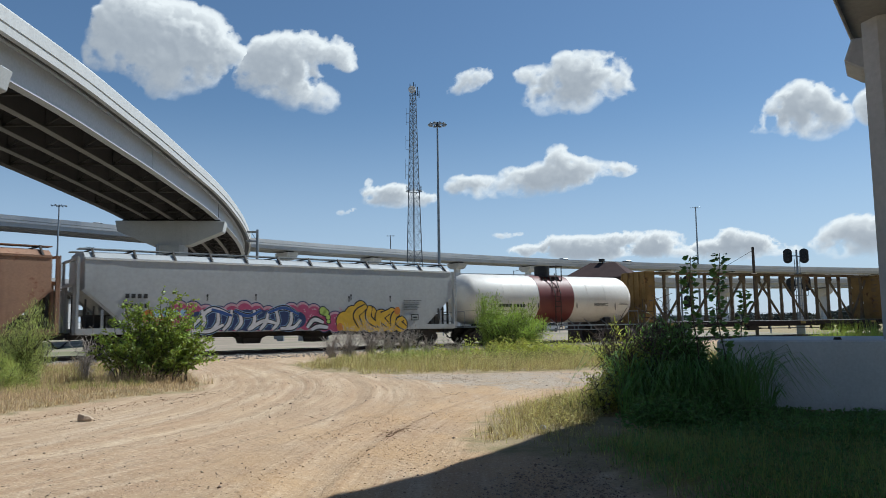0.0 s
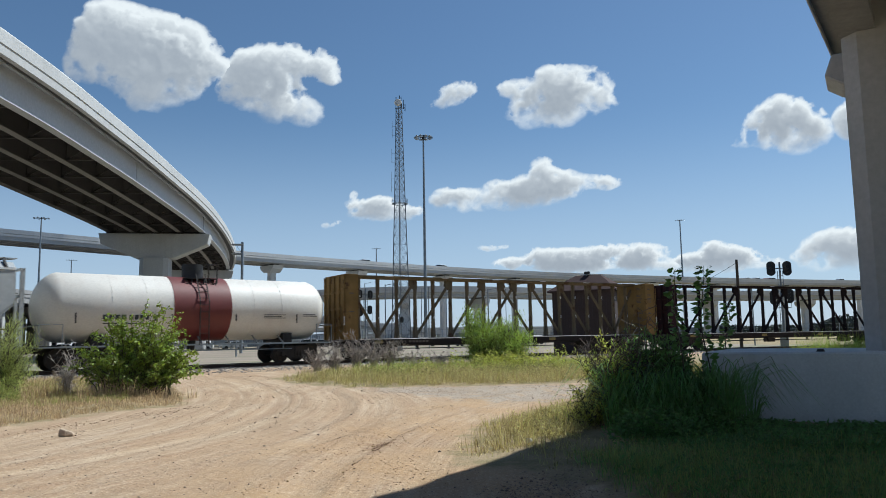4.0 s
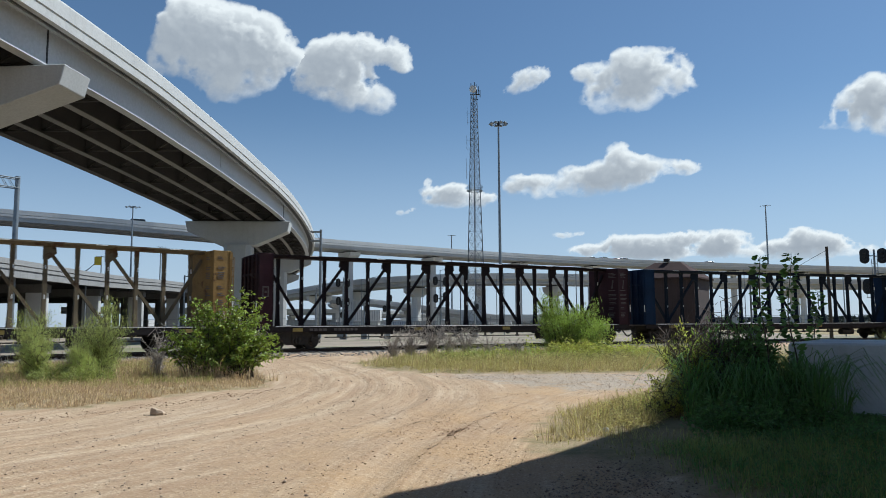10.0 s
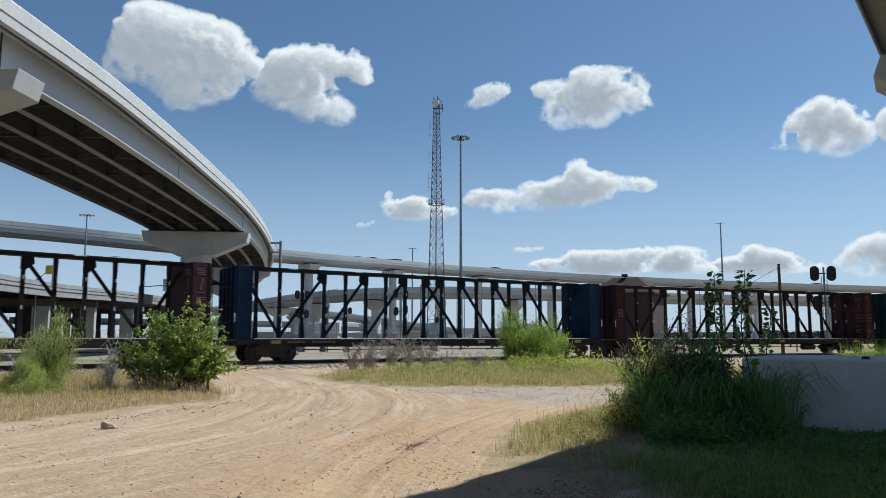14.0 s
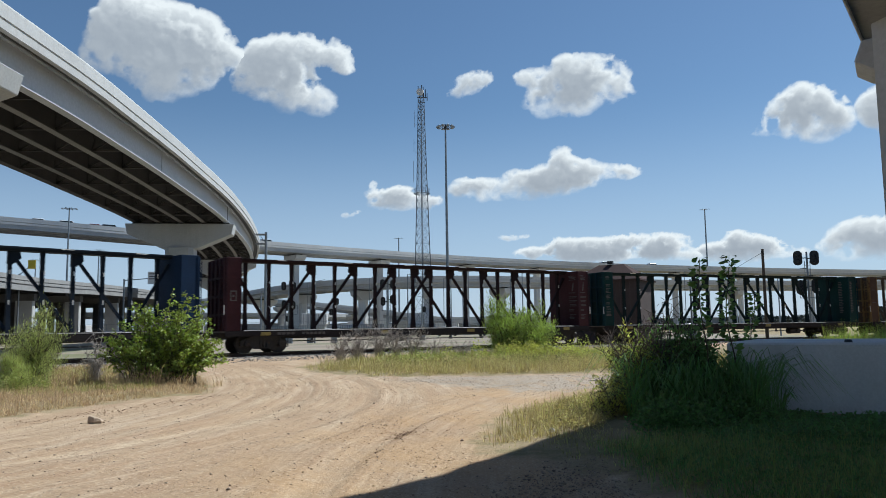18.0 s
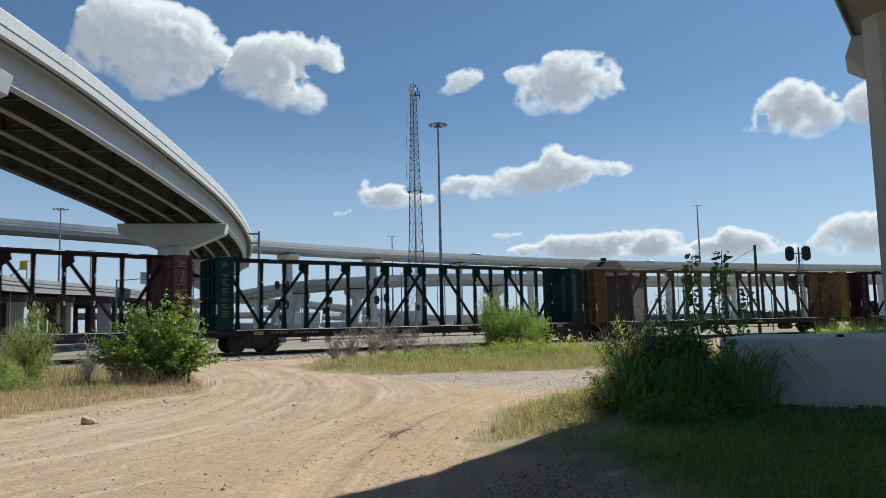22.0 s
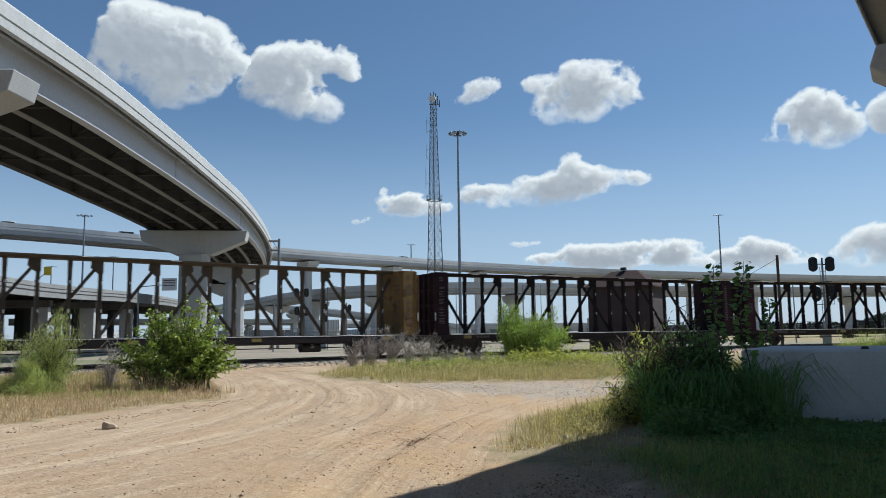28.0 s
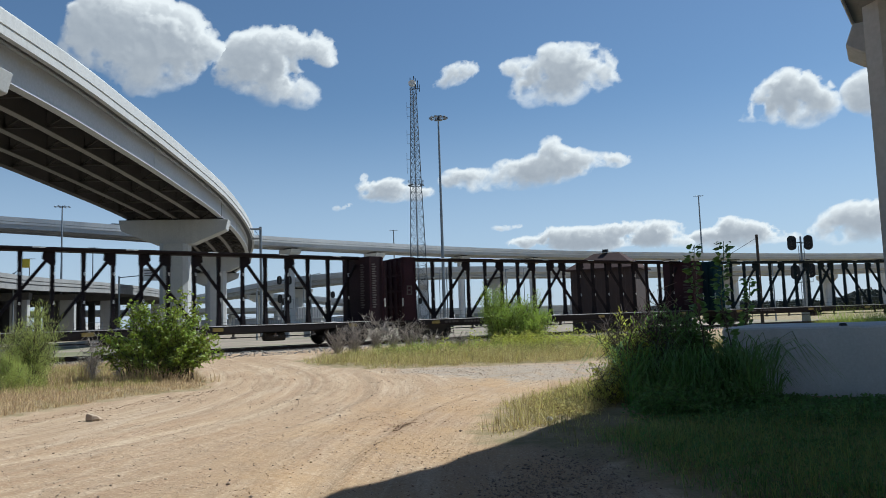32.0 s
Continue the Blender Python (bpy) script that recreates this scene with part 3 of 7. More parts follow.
def box_flyover(name, label, pts, depth, width, piers, col_w, cap_len, cap_mid, seg=None, base=-0.3, para=1.05, cap_d=1.9, slab=None, face=None, inset=1.25):
    """A concrete flyover. pts: its near top edge; depth: from the parapet's top to the girder's foot."""
    bridge = thing(name, label, "bridge")
    line = spline([Vector(p) for p in pts], 6.0)
    # the near edge lies on the right hand of the line
    W = -width
    part("deck_slab", sweep(line, [(W, -para - 0.3), (0, -para - 0.3), (0.0, -para), (W, -para)]), slab or CONCRETE, bridge)
    for a, b in ((0.03, -0.25), (W - 0.03, W + 0.25)):
        part("parapet", sweep(line, [(a, -para - 0.38), (a, -para + 0.04), (a * 0.3 + b * 0.7, -para + 0.06), (a * 0.3 + b * 0.7, -para + 0.15), (a, -para + 0.17), (a, 0), (b, 0), (b, -para + 0.004), (a * 0.99 + b * 0.01, -para - 0.3)]), face or CONCRETE_PALE, bridge, "pale concrete parapet")
    for k in range(4):
        o = -inset + (W + 2 * inset) * k / 3
        section = rect(o - 0.3, o + 0.3, -depth, -para - 0.296) if k == 0 and inset < 1 else None
        part("girder", sweep(line, section or [(o - 0.35, -depth), (o + 0.35, -depth), (o + 0.35, -depth + 0.3), (o + 0.1, -depth + 0.45), (o + 0.1, -para - 0.55), (o + 0.45, -para - 0.296), (o - 0.45, -para - 0.296), (o - 0.1, -para - 0.55), (o - 0.1, -depth + 0.45), (o - 0.35, -depth + 0.3)]),
             (face or CONCRETE) if k == 0 else (slab or CONCRETE), bridge, "precast concrete girder")
    fine = spline([Vector(p) for p in pts], 1.0)
    fs = sides(fine)
    for px, py in piers:
        i = min(range(len(fine)), key=lambda k: (fine[k].x - px) ** 2 + (fine[k].y - py) ** 2)
        c = fine[i] + fs[i] * (W / 2)
        pier(bridge, c.x, c.y, heading_turn(fine, i), c.z - depth - 0.3, cap_len, col_w, base, cap_d, cap_mid * 0.5, cap_mid, CONCRETE_PALE)
        # one dark bar along the cap, standing for the shadowed gap under the girders
        bed = fs[i] * (cap_len * 0.36)
        part("bearing", Shape().bar(Vector((c.x, c.y, c.z - depth - 0.16)) - bed, Vector((c.x, c.y, c.z - depth - 0.16)) + bed, cap_d * 0.5, 0.32), DARK_STEEL, bridge)
    return line


BRIDGE_GREY = mat("stained_bridge_concrete", (0.33, 0.33, 0.33), (0.26, 0.26, 0.26), 0.3, 0.85, bump=0.2, fine=8, streak=(0.16, 0.155, 0.15), streak_amount=0.4)
F1_LINE = box_flyover("high_flyover", "long high concrete flyover carrying traffic behind the railway", [(-560, -240, 20), (-330, -50, 21.5), (-190, 65, 25.6), (-125, 118, 25.3), (-92, 145, 24.8), (-72, 160, 24.0), (-46, 186, 23.5), (-22, 209, 23.4), (2, 231, 23.4), (42, 260, 23.4), (90, 286, 23.4), (165, 319, 23.4), (300, 362, 23.4), (480, 390, 23.2), (900, 430, 22.5)],
            2.3, 9.5, [(-140, 105), (-61, 171), (-39.3, 192.4), (-19.2, 211.6), (5.7, 233.7), (29.8, 251.2), (56, 268), (85, 283.5), (115, 297), (150, 313), (190, 328), (235, 343), (280, 357), (330, 368), (390, 378), (-170, 82), (-205, 52), (-250, 15)], 1.8, 6.2, 1.8, cap_d=3.2, inset=0.42)
box_flyover("middle_flyover", "lower concrete flyover passing behind the signals", [(-120, 318, 13.4), (-80, 258, 13.7), (-57, 222, 14.0), (-41.7, 202, 14.1), (-28, 190, 14.1), (-15.6, 184.5, 14.1), (-4.6, 183.5, 14.1), (6.5, 185.5, 14.1), (30, 198, 14.1), (57, 213, 14.1), (92, 226, 14.1), (130, 234, 14.1), (260, 246, 14.1), (430, 252, 14.1)],
            2.6, 10.0, [(-66, 235), (-48, 209), (-27, 189.5), (-7.9, 183.7), (13.2, 188.5), (40, 204), (84, 224), (118, 232), (155, 237), (200, 242)], 2.1, 8.0, 2.4, cap_d=2.2)
box_flyover("descending_ramp", "distant sloping concrete ramp", [(-96, 300, 15.5), (-55, 275, 11.4), (-18, 262, 6.6), (14, 258, 2.6)], 2.6, 9.0, [(-70, 284), (-40, 269), (-12, 261)], 2.2, 7.0, 1.8)
# extra deck width and the dark slab colour deepen the shade underneath
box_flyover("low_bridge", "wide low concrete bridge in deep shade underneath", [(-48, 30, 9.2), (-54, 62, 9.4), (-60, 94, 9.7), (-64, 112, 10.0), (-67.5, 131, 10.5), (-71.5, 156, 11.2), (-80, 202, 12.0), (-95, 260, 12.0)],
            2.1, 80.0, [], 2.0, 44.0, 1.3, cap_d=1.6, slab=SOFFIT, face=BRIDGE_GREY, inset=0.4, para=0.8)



# darker copy of the concrete: shade under the low bridge put into colour
SHADE_CONCRETE = mat("shade_dark_concrete", (0.13, 0.125, 0.12), (0.09, 0.085, 0.08), 0.3, 0.9, bump=0.2, fine=8, streak=(0.06, 0.055, 0.05))


def low_bridge_columns():
    """Rows of plain columns that carry the wide low bridge."""
    line = spline([Vector(p) for p in ((-48, 30, 9.2), (-54, 62, 9.4), (-60, 94, 9.7), (-64, 112, 10.0), (-67.5, 131, 10.5), (-71.5, 156, 11.2), (-80, 202, 12.0), (-95, 260, 12.0))], 1.0)
    rs = sides(line)
    bents = thing("bridge_bents", "pale concrete columns and dark cap beams under the low bridge", "bridge")
    for y in (52, 74, 96, 118, 140, 164, 190, 220):
        i = min(range(len(line)), key=lambda k: abs(line[k].y - y))
        c, r, zc = line[i], rs[i], line[i].z - 2.4
        p, q = c - r * 1.5, c - r * 78.5
        # cap beams and inner columns take the shade-dark tone, outer columns stay pale
        part("cap_beam", Shape().bar((p.x, p.y, zc - 0.55), (q.x, q.y, zc - 0.55), 1.5, 1.1), SHADE_CONCRETE, bents)
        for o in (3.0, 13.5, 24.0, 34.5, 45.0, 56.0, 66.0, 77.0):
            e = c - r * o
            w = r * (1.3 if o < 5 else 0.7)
            part("column", Shape().bar((e.x, e.y, -0.3), (e.x, e.y, zc - 1.1), 1.2, w.length * 2, up=r), CONCRETE if o < 5 else SHADE_CONCRETE, bents, bevel=0.08)


low_bridge_columns()
box_flyover("far_ramp", "pale low ramp far beyond the yard", [(-75, 330, 7.2), (-30, 318, 6.0), (20, 312, 5.6), (80, 318, 5.2)], 1.9, 9.0, [(-60, 326), (-35, 319), (-10, 314), (15, 312), (40, 313)], 2.0, 7.0, 1.3)
box_flyover("far_bridge", "grey bridge deck across the far end of the yard", [(-150, 240, 8.4), (-110, 262, 8.2), (-62, 290, 7.8), (-28, 330, 7.4)], 2.2, 9.0, [(-130, 251), (-105, 265), (-82, 278), (-62, 290)], 2.0, 7.0, 1.5)


# ---- the overpass over the camera, its pier and footing ----
OX, OY, OT = 4.85, 13.85, -30.0
OR, OH = Vector((math.cos(radians(OT)), math.sin(radians(OT)), 0)), Vector((-math.sin(radians(OT)), math.cos(radians(OT)), 0))


def over(a, h, z):
    return Vector((OX, OY, 0)) + OR * a + OH * h + Vector((0, 0, z))


def overpass():
    bridge = thing("overpass", "concrete overpass above the dirt road with its pier", "bridge")
    edge = [(-22, -38), (-12, -20), (-3.6, -4.5), (0.7, 4.0), (3.75, 9.0), (6.93, 13.6), (8.35, 15.67), (10.05, 18.15), (15.5, 25.2), (30, 45), (46, 66)]
    line = spline([Vector((x, y, 0)) for x, y in edge], 3.0)
    part("deck_slab", sweep(line, [(0.03, 8.6), (12.4, 8.6), (12.4, 8.85), (0.03, 8.85)]), BRIDGE_GREY, bridge)
    for a, b in ((0.0, 0.35), (12.43, 12.08)):
        part("parapet", sweep(line, [(a, 8.45), (a, 9.8), (b, 9.8), (b, 8.854), (a + (0.03 if b > a else -0.03), 8.854), (a + (0.03 if b > a else -0.03), 8.45)]), CONCRETE_PALE, bridge)
    for o in (0.98, 4.7, 6.95, 9.2, 11.6):
        part("girder", sweep(line, [(o - 0.3, 6.95), (o + 0.3, 6.95), (o + 0.3, 7.2), (o + 0.1, 7.4), (o + 0.1, 8.3), (o + 0.5, 8.595), (o - 0.5, 8.595), (o - 0.1, 8.3), (o - 0.1, 7.4), (o - 0.3, 7.2)]), BRIDGE_GREY, bridge, "precast concrete girder")
    ring = [(2.63, 0.85), (2.88, 0.6), (4.88, 0.6), (5.13, 0.85), (5.13, 2.4), (4.88, 2.65), (2.88, 2.65), (2.63, 2.4)]
    column = part("pier", Shape().loft([[over(a, h, z) for a, h in ring] for z in (1.2, 8.58)]), CONCRETE, bridge, "chamfered concrete column")
    poly = [(2.3, 6.45), (2.45, 6.86), (12.5, 6.86), (12.6, 6.4), (5.4, 6.0), (2.6, 6.24)]
    part("pier_cap", Shape().prism(poly, lambda u, w, d: over(u, d, w), 1.35, 2.35), CONCRETE, column, "concrete cap beam", bevel=0.03)
    ring2 = [(9.2, 0.85), (9.45, 0.6), (11.4, 0.6), (11.65, 0.85), (11.65, 2.4), (11.4, 2.65), (9.45, 2.65), (9.2, 2.4)]
    part("pier", Shape().loft([[over(a, h, z) for a, h in ring2] for z in (-0.2, 6.0)]), CONCRETE, bridge)
    foot = Shape().loft([[over(a, h, z) for a, h in ((0, 0), (7.4, 0), (7.4, 3.3), (0, 3.3))] for z in (-0.3, 1.25)])
    block = thing("pier_footing", "massive pale concrete pier footing half hidden by weeds", "footing")
    part("concrete_block", foot, BLOCK, block, bevel=0.035)
    c = over(1.95, 0.18, 1.25)
    part("anchor_stub", Shape().tube(c, c + Vector((0, 0, 0.05)), 0.07, 0.05, 10), DARK_STEEL, block, "rusty cut-off anchor stub")


overpass()


# ---- tower, masts and poles ----
def lattice_tower(x, y, top, half_base, half_top):
    tower = thing("radio_tower", "tall three-legged steel lattice radio tower", "radio tower", m=pose(x, y, 0))

    def half(z):
        return half_top + (half_base - half_top) * (1 - z / top) ** 1.15

    legs = [(math.cos(a), math.sin(a)) for a in (radians(-90), radians(30), radians(150))]
    zs = [0.0]
    while zs[-1] < top - 1.5:
        zs.append(zs[-1] + max(1.3, half(zs[-1]) * 1.35))
    zs[-1] = top

    def node(i, z):
        r = half(z) * 1.1547
        return (legs[i][0] * r, legs[i][1] * r, z)

    for i in range(3):
        sh = Shape().loft([[Vector(node(i, z)) + Vector((math.cos(k * math.pi / 3), math.sin(k * math.pi / 3), 0)) * (0.11 - 0.04 * z / top) for k in range(6)] for z in zs])
        part("leg", sh, TOWER_STEEL, tower)
        j = (i + 1) % 3
        sh = Shape()
        for n, (a, b) in enumerate(zip(zs, zs[1:])):
            sh.bar(node(i, a), node(j, b), 0.06).bar(node(j, a), node(i, b), 0.06).bar(node(i, b), node(j, b), 0.05)
        part("bracing", sh, TOWER_STEEL, tower, "crossed steel bracing")
    sh = Shape()
    for z in (30.3,):
        r = half(z) + 0.5
        for i in range(12):
            a, b = 2 * math.pi * i / 12, 2 * math.pi * (i + 1) / 12
            p, q = (r * math.cos(a), r * math.sin(a), z), (r * math.cos(b), r * math.sin(b), z)
            sh.bar(p, q, 0.14, 0.1).bar((p[0], p[1], z + 1), (q[0], q[1], z + 1), 0.05).bar(p, (p[0], p[1], z + 1), 0.05)
            sh.bar((half(z) * math.cos(a), half(z) * math.sin(a), z), p, 0.1)
    part("platform", sh, TOWER_STEEL, tower, "ring platform with rail")
    sh = Shape().tube((-0.15, -0.9, top - 0.4), (-0.15, -1.25, top - 0.4), 0.8, 0.7, 16)
    part("dish", sh, CONCRETE_PALE, tower, "pale drum dish antenna", smooth=True)
    sh = Shape()
    for dx, z0, z1 in ((0.5, -1.2, 1.1), (-0.6, -0.2, 1.2), (1.0, -1.5, 0.5), (0.15, 0.2, 1.5), (1.35, -2.0, -0.4)):
        sh.bar((dx, 0.2, top + z0), (dx, 0.2, top + z1), 0.16)
    sh.bar((-0.8, 0, top - 1.4), (1.45, 0, top - 1.4), 0.14).bar((-0.7, 0.4, top - 2.4), (0.9, 0.4, top - 2.4), 0.12)
    part("antenna_mount", sh, DARK_STEEL, tower)
    for z, n in ((47.5, 5), (41.5, 4), (36.0, 6)):
        sh = Shape().bar((-half(z), 0, z), (-half(z) - 0.75, 0, z), 0.05).bar((-half(z), 0, z - 2), (-half(z) - 0.75, 0, z - 2), 0.05)
        sh.bar((-half(z) - 0.75, 0, z - n * 0.5), (-half(z) - 0.75, 0, z + n * 0.25), 0.07)
        part("whip_antenna", sh, STEEL, tower)
    sh = Shape()
    for i in range(8):
        sh.bar((0.15 * (i % 3 - 1), 0.1 * (i % 2), 0), (0.06 * (i % 3 - 1), 0.1 * (i % 2), top - 3), 0.05)
    part("cable_run", sh, DARK_STEEL, tower)


lattice_tower(-7.4, 160, 53.0, 2.1, 0.62)


def high_mast(x, y, top, r=0.42, head=1.75, n=10):
    m = thing("high_mast_light", "tall tapered steel high-mast light with a ring of lamps", "street lamp", "high mast lights", pose(x, y, 0))
    part("mast", Shape().tube((0, 0, -0.2), (0, 0, top), r, r * 0.45, 12), STEEL, m, smooth=True)
    k = 1.0 if r == 0.42 else 0.4
    ring = part("lamp_ring", Shape().tube((0, 0, top - 0.5 * k), (0, 0, top + 0.5 * k), 0.35 * k, 0.3 * k, 10), DARK_STEEL, m)
    for i in range(n):
        a = 2 * math.pi * i / n
        c, s = math.cos(a), math.sin(a)
        sh = Shape().bar((0.25 * c, 0.25 * s, top), (head * 0.8 * c, head * 0.8 * s, top), 0.07)
        sh.loft([[(head * c + q * (-s) + p * c, head * s + q * c + p * s, z) for p, q in ((-0.36 * k, -0.32 * k), (0.36 * k, -0.32 * k), (0.36 * k, 0.32 * k), (-0.36 * k, 0.32 * k))] for z in (top - 0.18 * k, top + 0.05)])
        sh.tube((head * c, head * s, top + 0.05), (head * c, head * s, top + 0.25 * k), 0.26 * k, 0.14 * k, 8)
        part("floodlight", sh, STEEL, ring)
    return m


high_mast(-2.2, 165, 46.3)
for x, y, top, r in ((102.6, 310, 48.6, 0.5), (-73.6, 140, 25.0, 0.26), (-25.8, 330, 41.0, 0.5), (-145, 300, 34.6, 0.4), (-165, 290, 30, 0.4)):
    high_mast(x, y, top, r, 1.9 if y > 200 else 1.3, 8)


def sign_gantry(x, y, h, turn, reach, stout=1.0):
    g = thing("gantry_pole", "grey steel sign gantry post with a short truss arm", "pole", m=pose(x, y, 0, 0, 0, turn))
    part("post", Shape().tube((0, 0, -0.2), (0, 0, h), 0.36 * stout, 0.3 * stout, 12), STEEL, g, smooth=True)
    sh = Shape()
    for z in (h - 0.3, h - 1.5):
        for d in (-0.5, 0.5):
            sh.tube((0, d, z), (-reach, d, z), 0.07, n=6)
    k = 0
    while k < reach:
        sh.bar((-k, 0.5, h - 1.5), (-k - 0.8, 0.5, h - 0.3), 0.05).bar((-k, -0.5, h - 1.5), (-k - 0.8, -0.5, h - 0.3), 0.05).bar((-k, -0.5, h - 0.3), (-k, 0.5, h - 0.3), 0.05)
        k += 0.8
    part("truss_arm", sh, STEEL, g)


sign_gantry(-24.4, 95, 14.0, 10, 1.3, 0.55)
sign_gantry(-61.5, 88, 20.5, 60, 6.0)


def railway_signal(x, y, heads, top, turn=0, ladder=True, arm=0.0, group="railway signals", size=1.0):
    s = thing("railway_signal", "black colour-light railway signal on a grey mast", "railway signal", group, pose(x, y, 0, 0, 0, turn))
    part("mast", Shape().tube((0, 0, -0.2), (0, 0, top), 0.1, 0.08, 10), STEEL, s, smooth=True)
    part("base_box", Shape().box(-0.35, 0.35, -0.3, 0.3, -0.2, 1.3), STEEL, s, bevel=0.02)
    for dx, z in heads:
        k = size
        plate = [(0.33 * k * math.cos(q), (0.28 if math.sin(q) > 0 else -0.28) * k + 0.3 * k * math.sin(q)) for q in [math.pi * (i + 0.5) / 8 for i in range(16)]]
        head = Shape().prism([(dx + u, z + w) for u, w in plate], lambda u, w, d: (u, d, w), -0.24, -0.2)
        head.box(dx - 0.2 * k, dx + 0.2 * k, -0.2, 0.12, z - 0.4 * k, z + 0.4 * k)
        if abs(dx) > 0.3:
            head.bar((0, 0, z), (dx, 0, z), 0.08)
        h = part("signal_head", head, BLACK, s, "black oval-backed signal head")
        for q in (-0.26 * k, 0, 0.26 * k):
            part("hood", Shape().tube((dx, -0.24, z + q), (dx, -0.5, z + q + 0.01), 0.12 * k, 0.11 * k, 10), BLACK, h)
    if ladder:
        sh = Shape()
        for d in (-0.22, 0.22):
            sh.bar((d, 0.3, 0), (d, 0.25, top - 0.8), 0.05)
        z = 0.3
        while z < top - 1:
            sh.bar((-0.22, 0.28, z), (0.22, 0.28, z), 0.03)
            z += 0.32
        part("ladder", sh, STEEL, s, "steel ladder")
        sh = Shape()
        zz = heads[-1][1] - 1.0
        sh.box(-0.75, 0.75, 0.1, 0.7, zz - 0.05, zz)
        for d in (-0.75, 0.75):
            sh.bar((d, 0.7, zz), (d, 0.7, zz + 1), 0.04)
        sh.bar((-0.75, 0.7, zz + 1), (0.75, 0.7, zz + 1), 0.04)
        part("platform", sh, STEEL, s)


railway_signal(31.4, 68, [(-0.72, 7.35), (0.62, 7.3), (-0.6, 4.7), (0.65, 4.8)], 7.9, -28, size=1.15)
railway_signal(-19.1, 85, [(-0.6, 6.5), (0.55, 6.45), (-0.55, 4.4), (0.5, 4.3)], 7.1, -5, size=0.85)
railway_signal(-16.9, 86, [(0.3, 4.8), (0.3, 3.5)], 5.3, 5, False, size=0.68)
railway_signal(-14.2, 86, [(0.35, 4.7), (-0.3, 3.5)], 5.3, 5, False, size=0.68)
railway_signal(-7.9, 85, [(-0.6, 6.6), (0.55, 6.5), (0.5, 4.8), (-0.55, 4.6)], 7.3, 0, size=0.85)
railway_signal(-4.6, 96, [(0.3, 3.9)], 4.6, 0, False, size=0.68)
railway_signal(-22.5, 98, [(0.3, 4.4), (0.3, 3.0)], 5.0, 0, False, size=0.68)
railway_signal(21.5, 70, [(0.5, 5.2), (0.5, 3.4)], 5.7, -20, False)


def wood_pole(x, y, h):
    p = thing("utility_pole", "dark weathered wooden utility pole", "utility pole", m=pose(x, y, 0))
    part("pole", Shape().tube((0, 0, -0.3), (0, 0, h), 0.16, 0.12, 10), WOOD, p, smooth=True)
    part("guy_wire", Shape().bar((0, 0, h - 0.3), (-3.6, 2.0, h - 2.6), 0.03), DARK_STEEL, p)


wood_pole(28.3, 70, 8.4)


def relay_house(x, y, turn):
    h = thing("relay_house", "brown metal trackside building with a brown hip roof", "building", m=pose(x, y, 0.1, 0, 0, turn))
    w, d, e = 2.7, 2.4, 5.2
    part("wall", Shape().box(-w, w, -d, d, -0.3, e), HOUSE_BROWN, h)
    for i in range(13):
        u = -w + 2 * w * (i + 0.5) / 13
        part("siding_rib", Shape().box(u - 0.03, u + 0.03, -d - 0.03, -d, 0, e), HOUSE_BROWN, h)
    o = 0.35
    part("roof", Shape().loft([[(-w - o, -d - o, e), (w + o, -d - o, e), (w + o, d + o, e), (-w - o, d + o, e)], [(-w - o, -d - o, e + 0.12), (w + o, -d - o, e + 0.12), (w + o, d + o, e + 0.12), (-w - o, d + o, e + 0.12)], [(-1.1, -0.5, 6.75), (1.1, -0.5, 6.75), (1.1, 0.5, 6.75), (-1.1, 0.5, 6.75)]]), HOUSE_ROOF, h, "brown hip roof")
    part("door", Shape().box(-1.9, -0.9, -d - 0.05, -d, 0, 2.1), HOUSE_BROWN, h)
    part("floodlight", Shape().box(-0.25, 0.2, -0.75, -0.4, 6.8, 7.05).bar((0, -0.5, 6.7), (0, -0.5, 6.9), 0.06), BLACK, h)


relay_house(13.7, 66.5, -28)


# ---- the train ----
def truck(car, x, wheels):
    """A two-axle bogie with wheelsets."""
    sh = Shape()
    for s in (-1, 1):
        y = 1.02 * s
        poly = [(-1.18, 0.36), (-1.18, 0.6), (-0.55, 0.86), (0.55, 0.86), (1.18, 0.6), (1.18, 0.36), (0.72, 0.40), (0.45, 0.20), (-0.45, 0.20), (-0.72, 0.40)]
        sh.prism(poly, lambda u, w, d: (x + u, d, w), y - 0.07, y + 0.07)
        for a in (-0.87, 0.87):
            sh.tube((x + a, y + 0.07 * s, 0.46), (x + a, y + 0.2 * s, 0.46), 0.14, 0.12, 10)
        for a in (-0.16, 0, 0.16):
            sh.tube((x + a, y + 0.09 * s, 0.3), (x + a, y + 0.09 * s, 0.62), 0.07, n=8)
    sh.box(x - 0.2, x + 0.2, -1.15, 1.15, 0.5, 0.84)
    t = part("truck", sh, GRIME, car, "grimy cast steel bogie")
    for a in (-0.87, 0.87):
        w = Shape()
        for s in (-1, 1):
            w.loft([[(r * math.cos(u), yy * s, r * math.sin(u)) for u in [2 * math.pi * i / 20 for i in range(20)]] for yy, r in ((0.69, 0.49), (0.72, 0.49), (0.725, 0.46), (0.83, 0.455))])
            w.loft([[(r * math.cos(u), yy * s, r * math.sin(u)) for u in [2 * math.pi * i / 12 for i in range(12)]] for yy, r in ((0.83, 0.14), (0.93, 0.12))])
        w.tube((0, -0.72, 0), (0, 0.72, 0), 0.085, n=10)
        ob = part("wheelset", w, GRIME, t, smooth=True)
        ob.location = (x + a, 0, 0.46)
        wheels.append((ob, x + a))


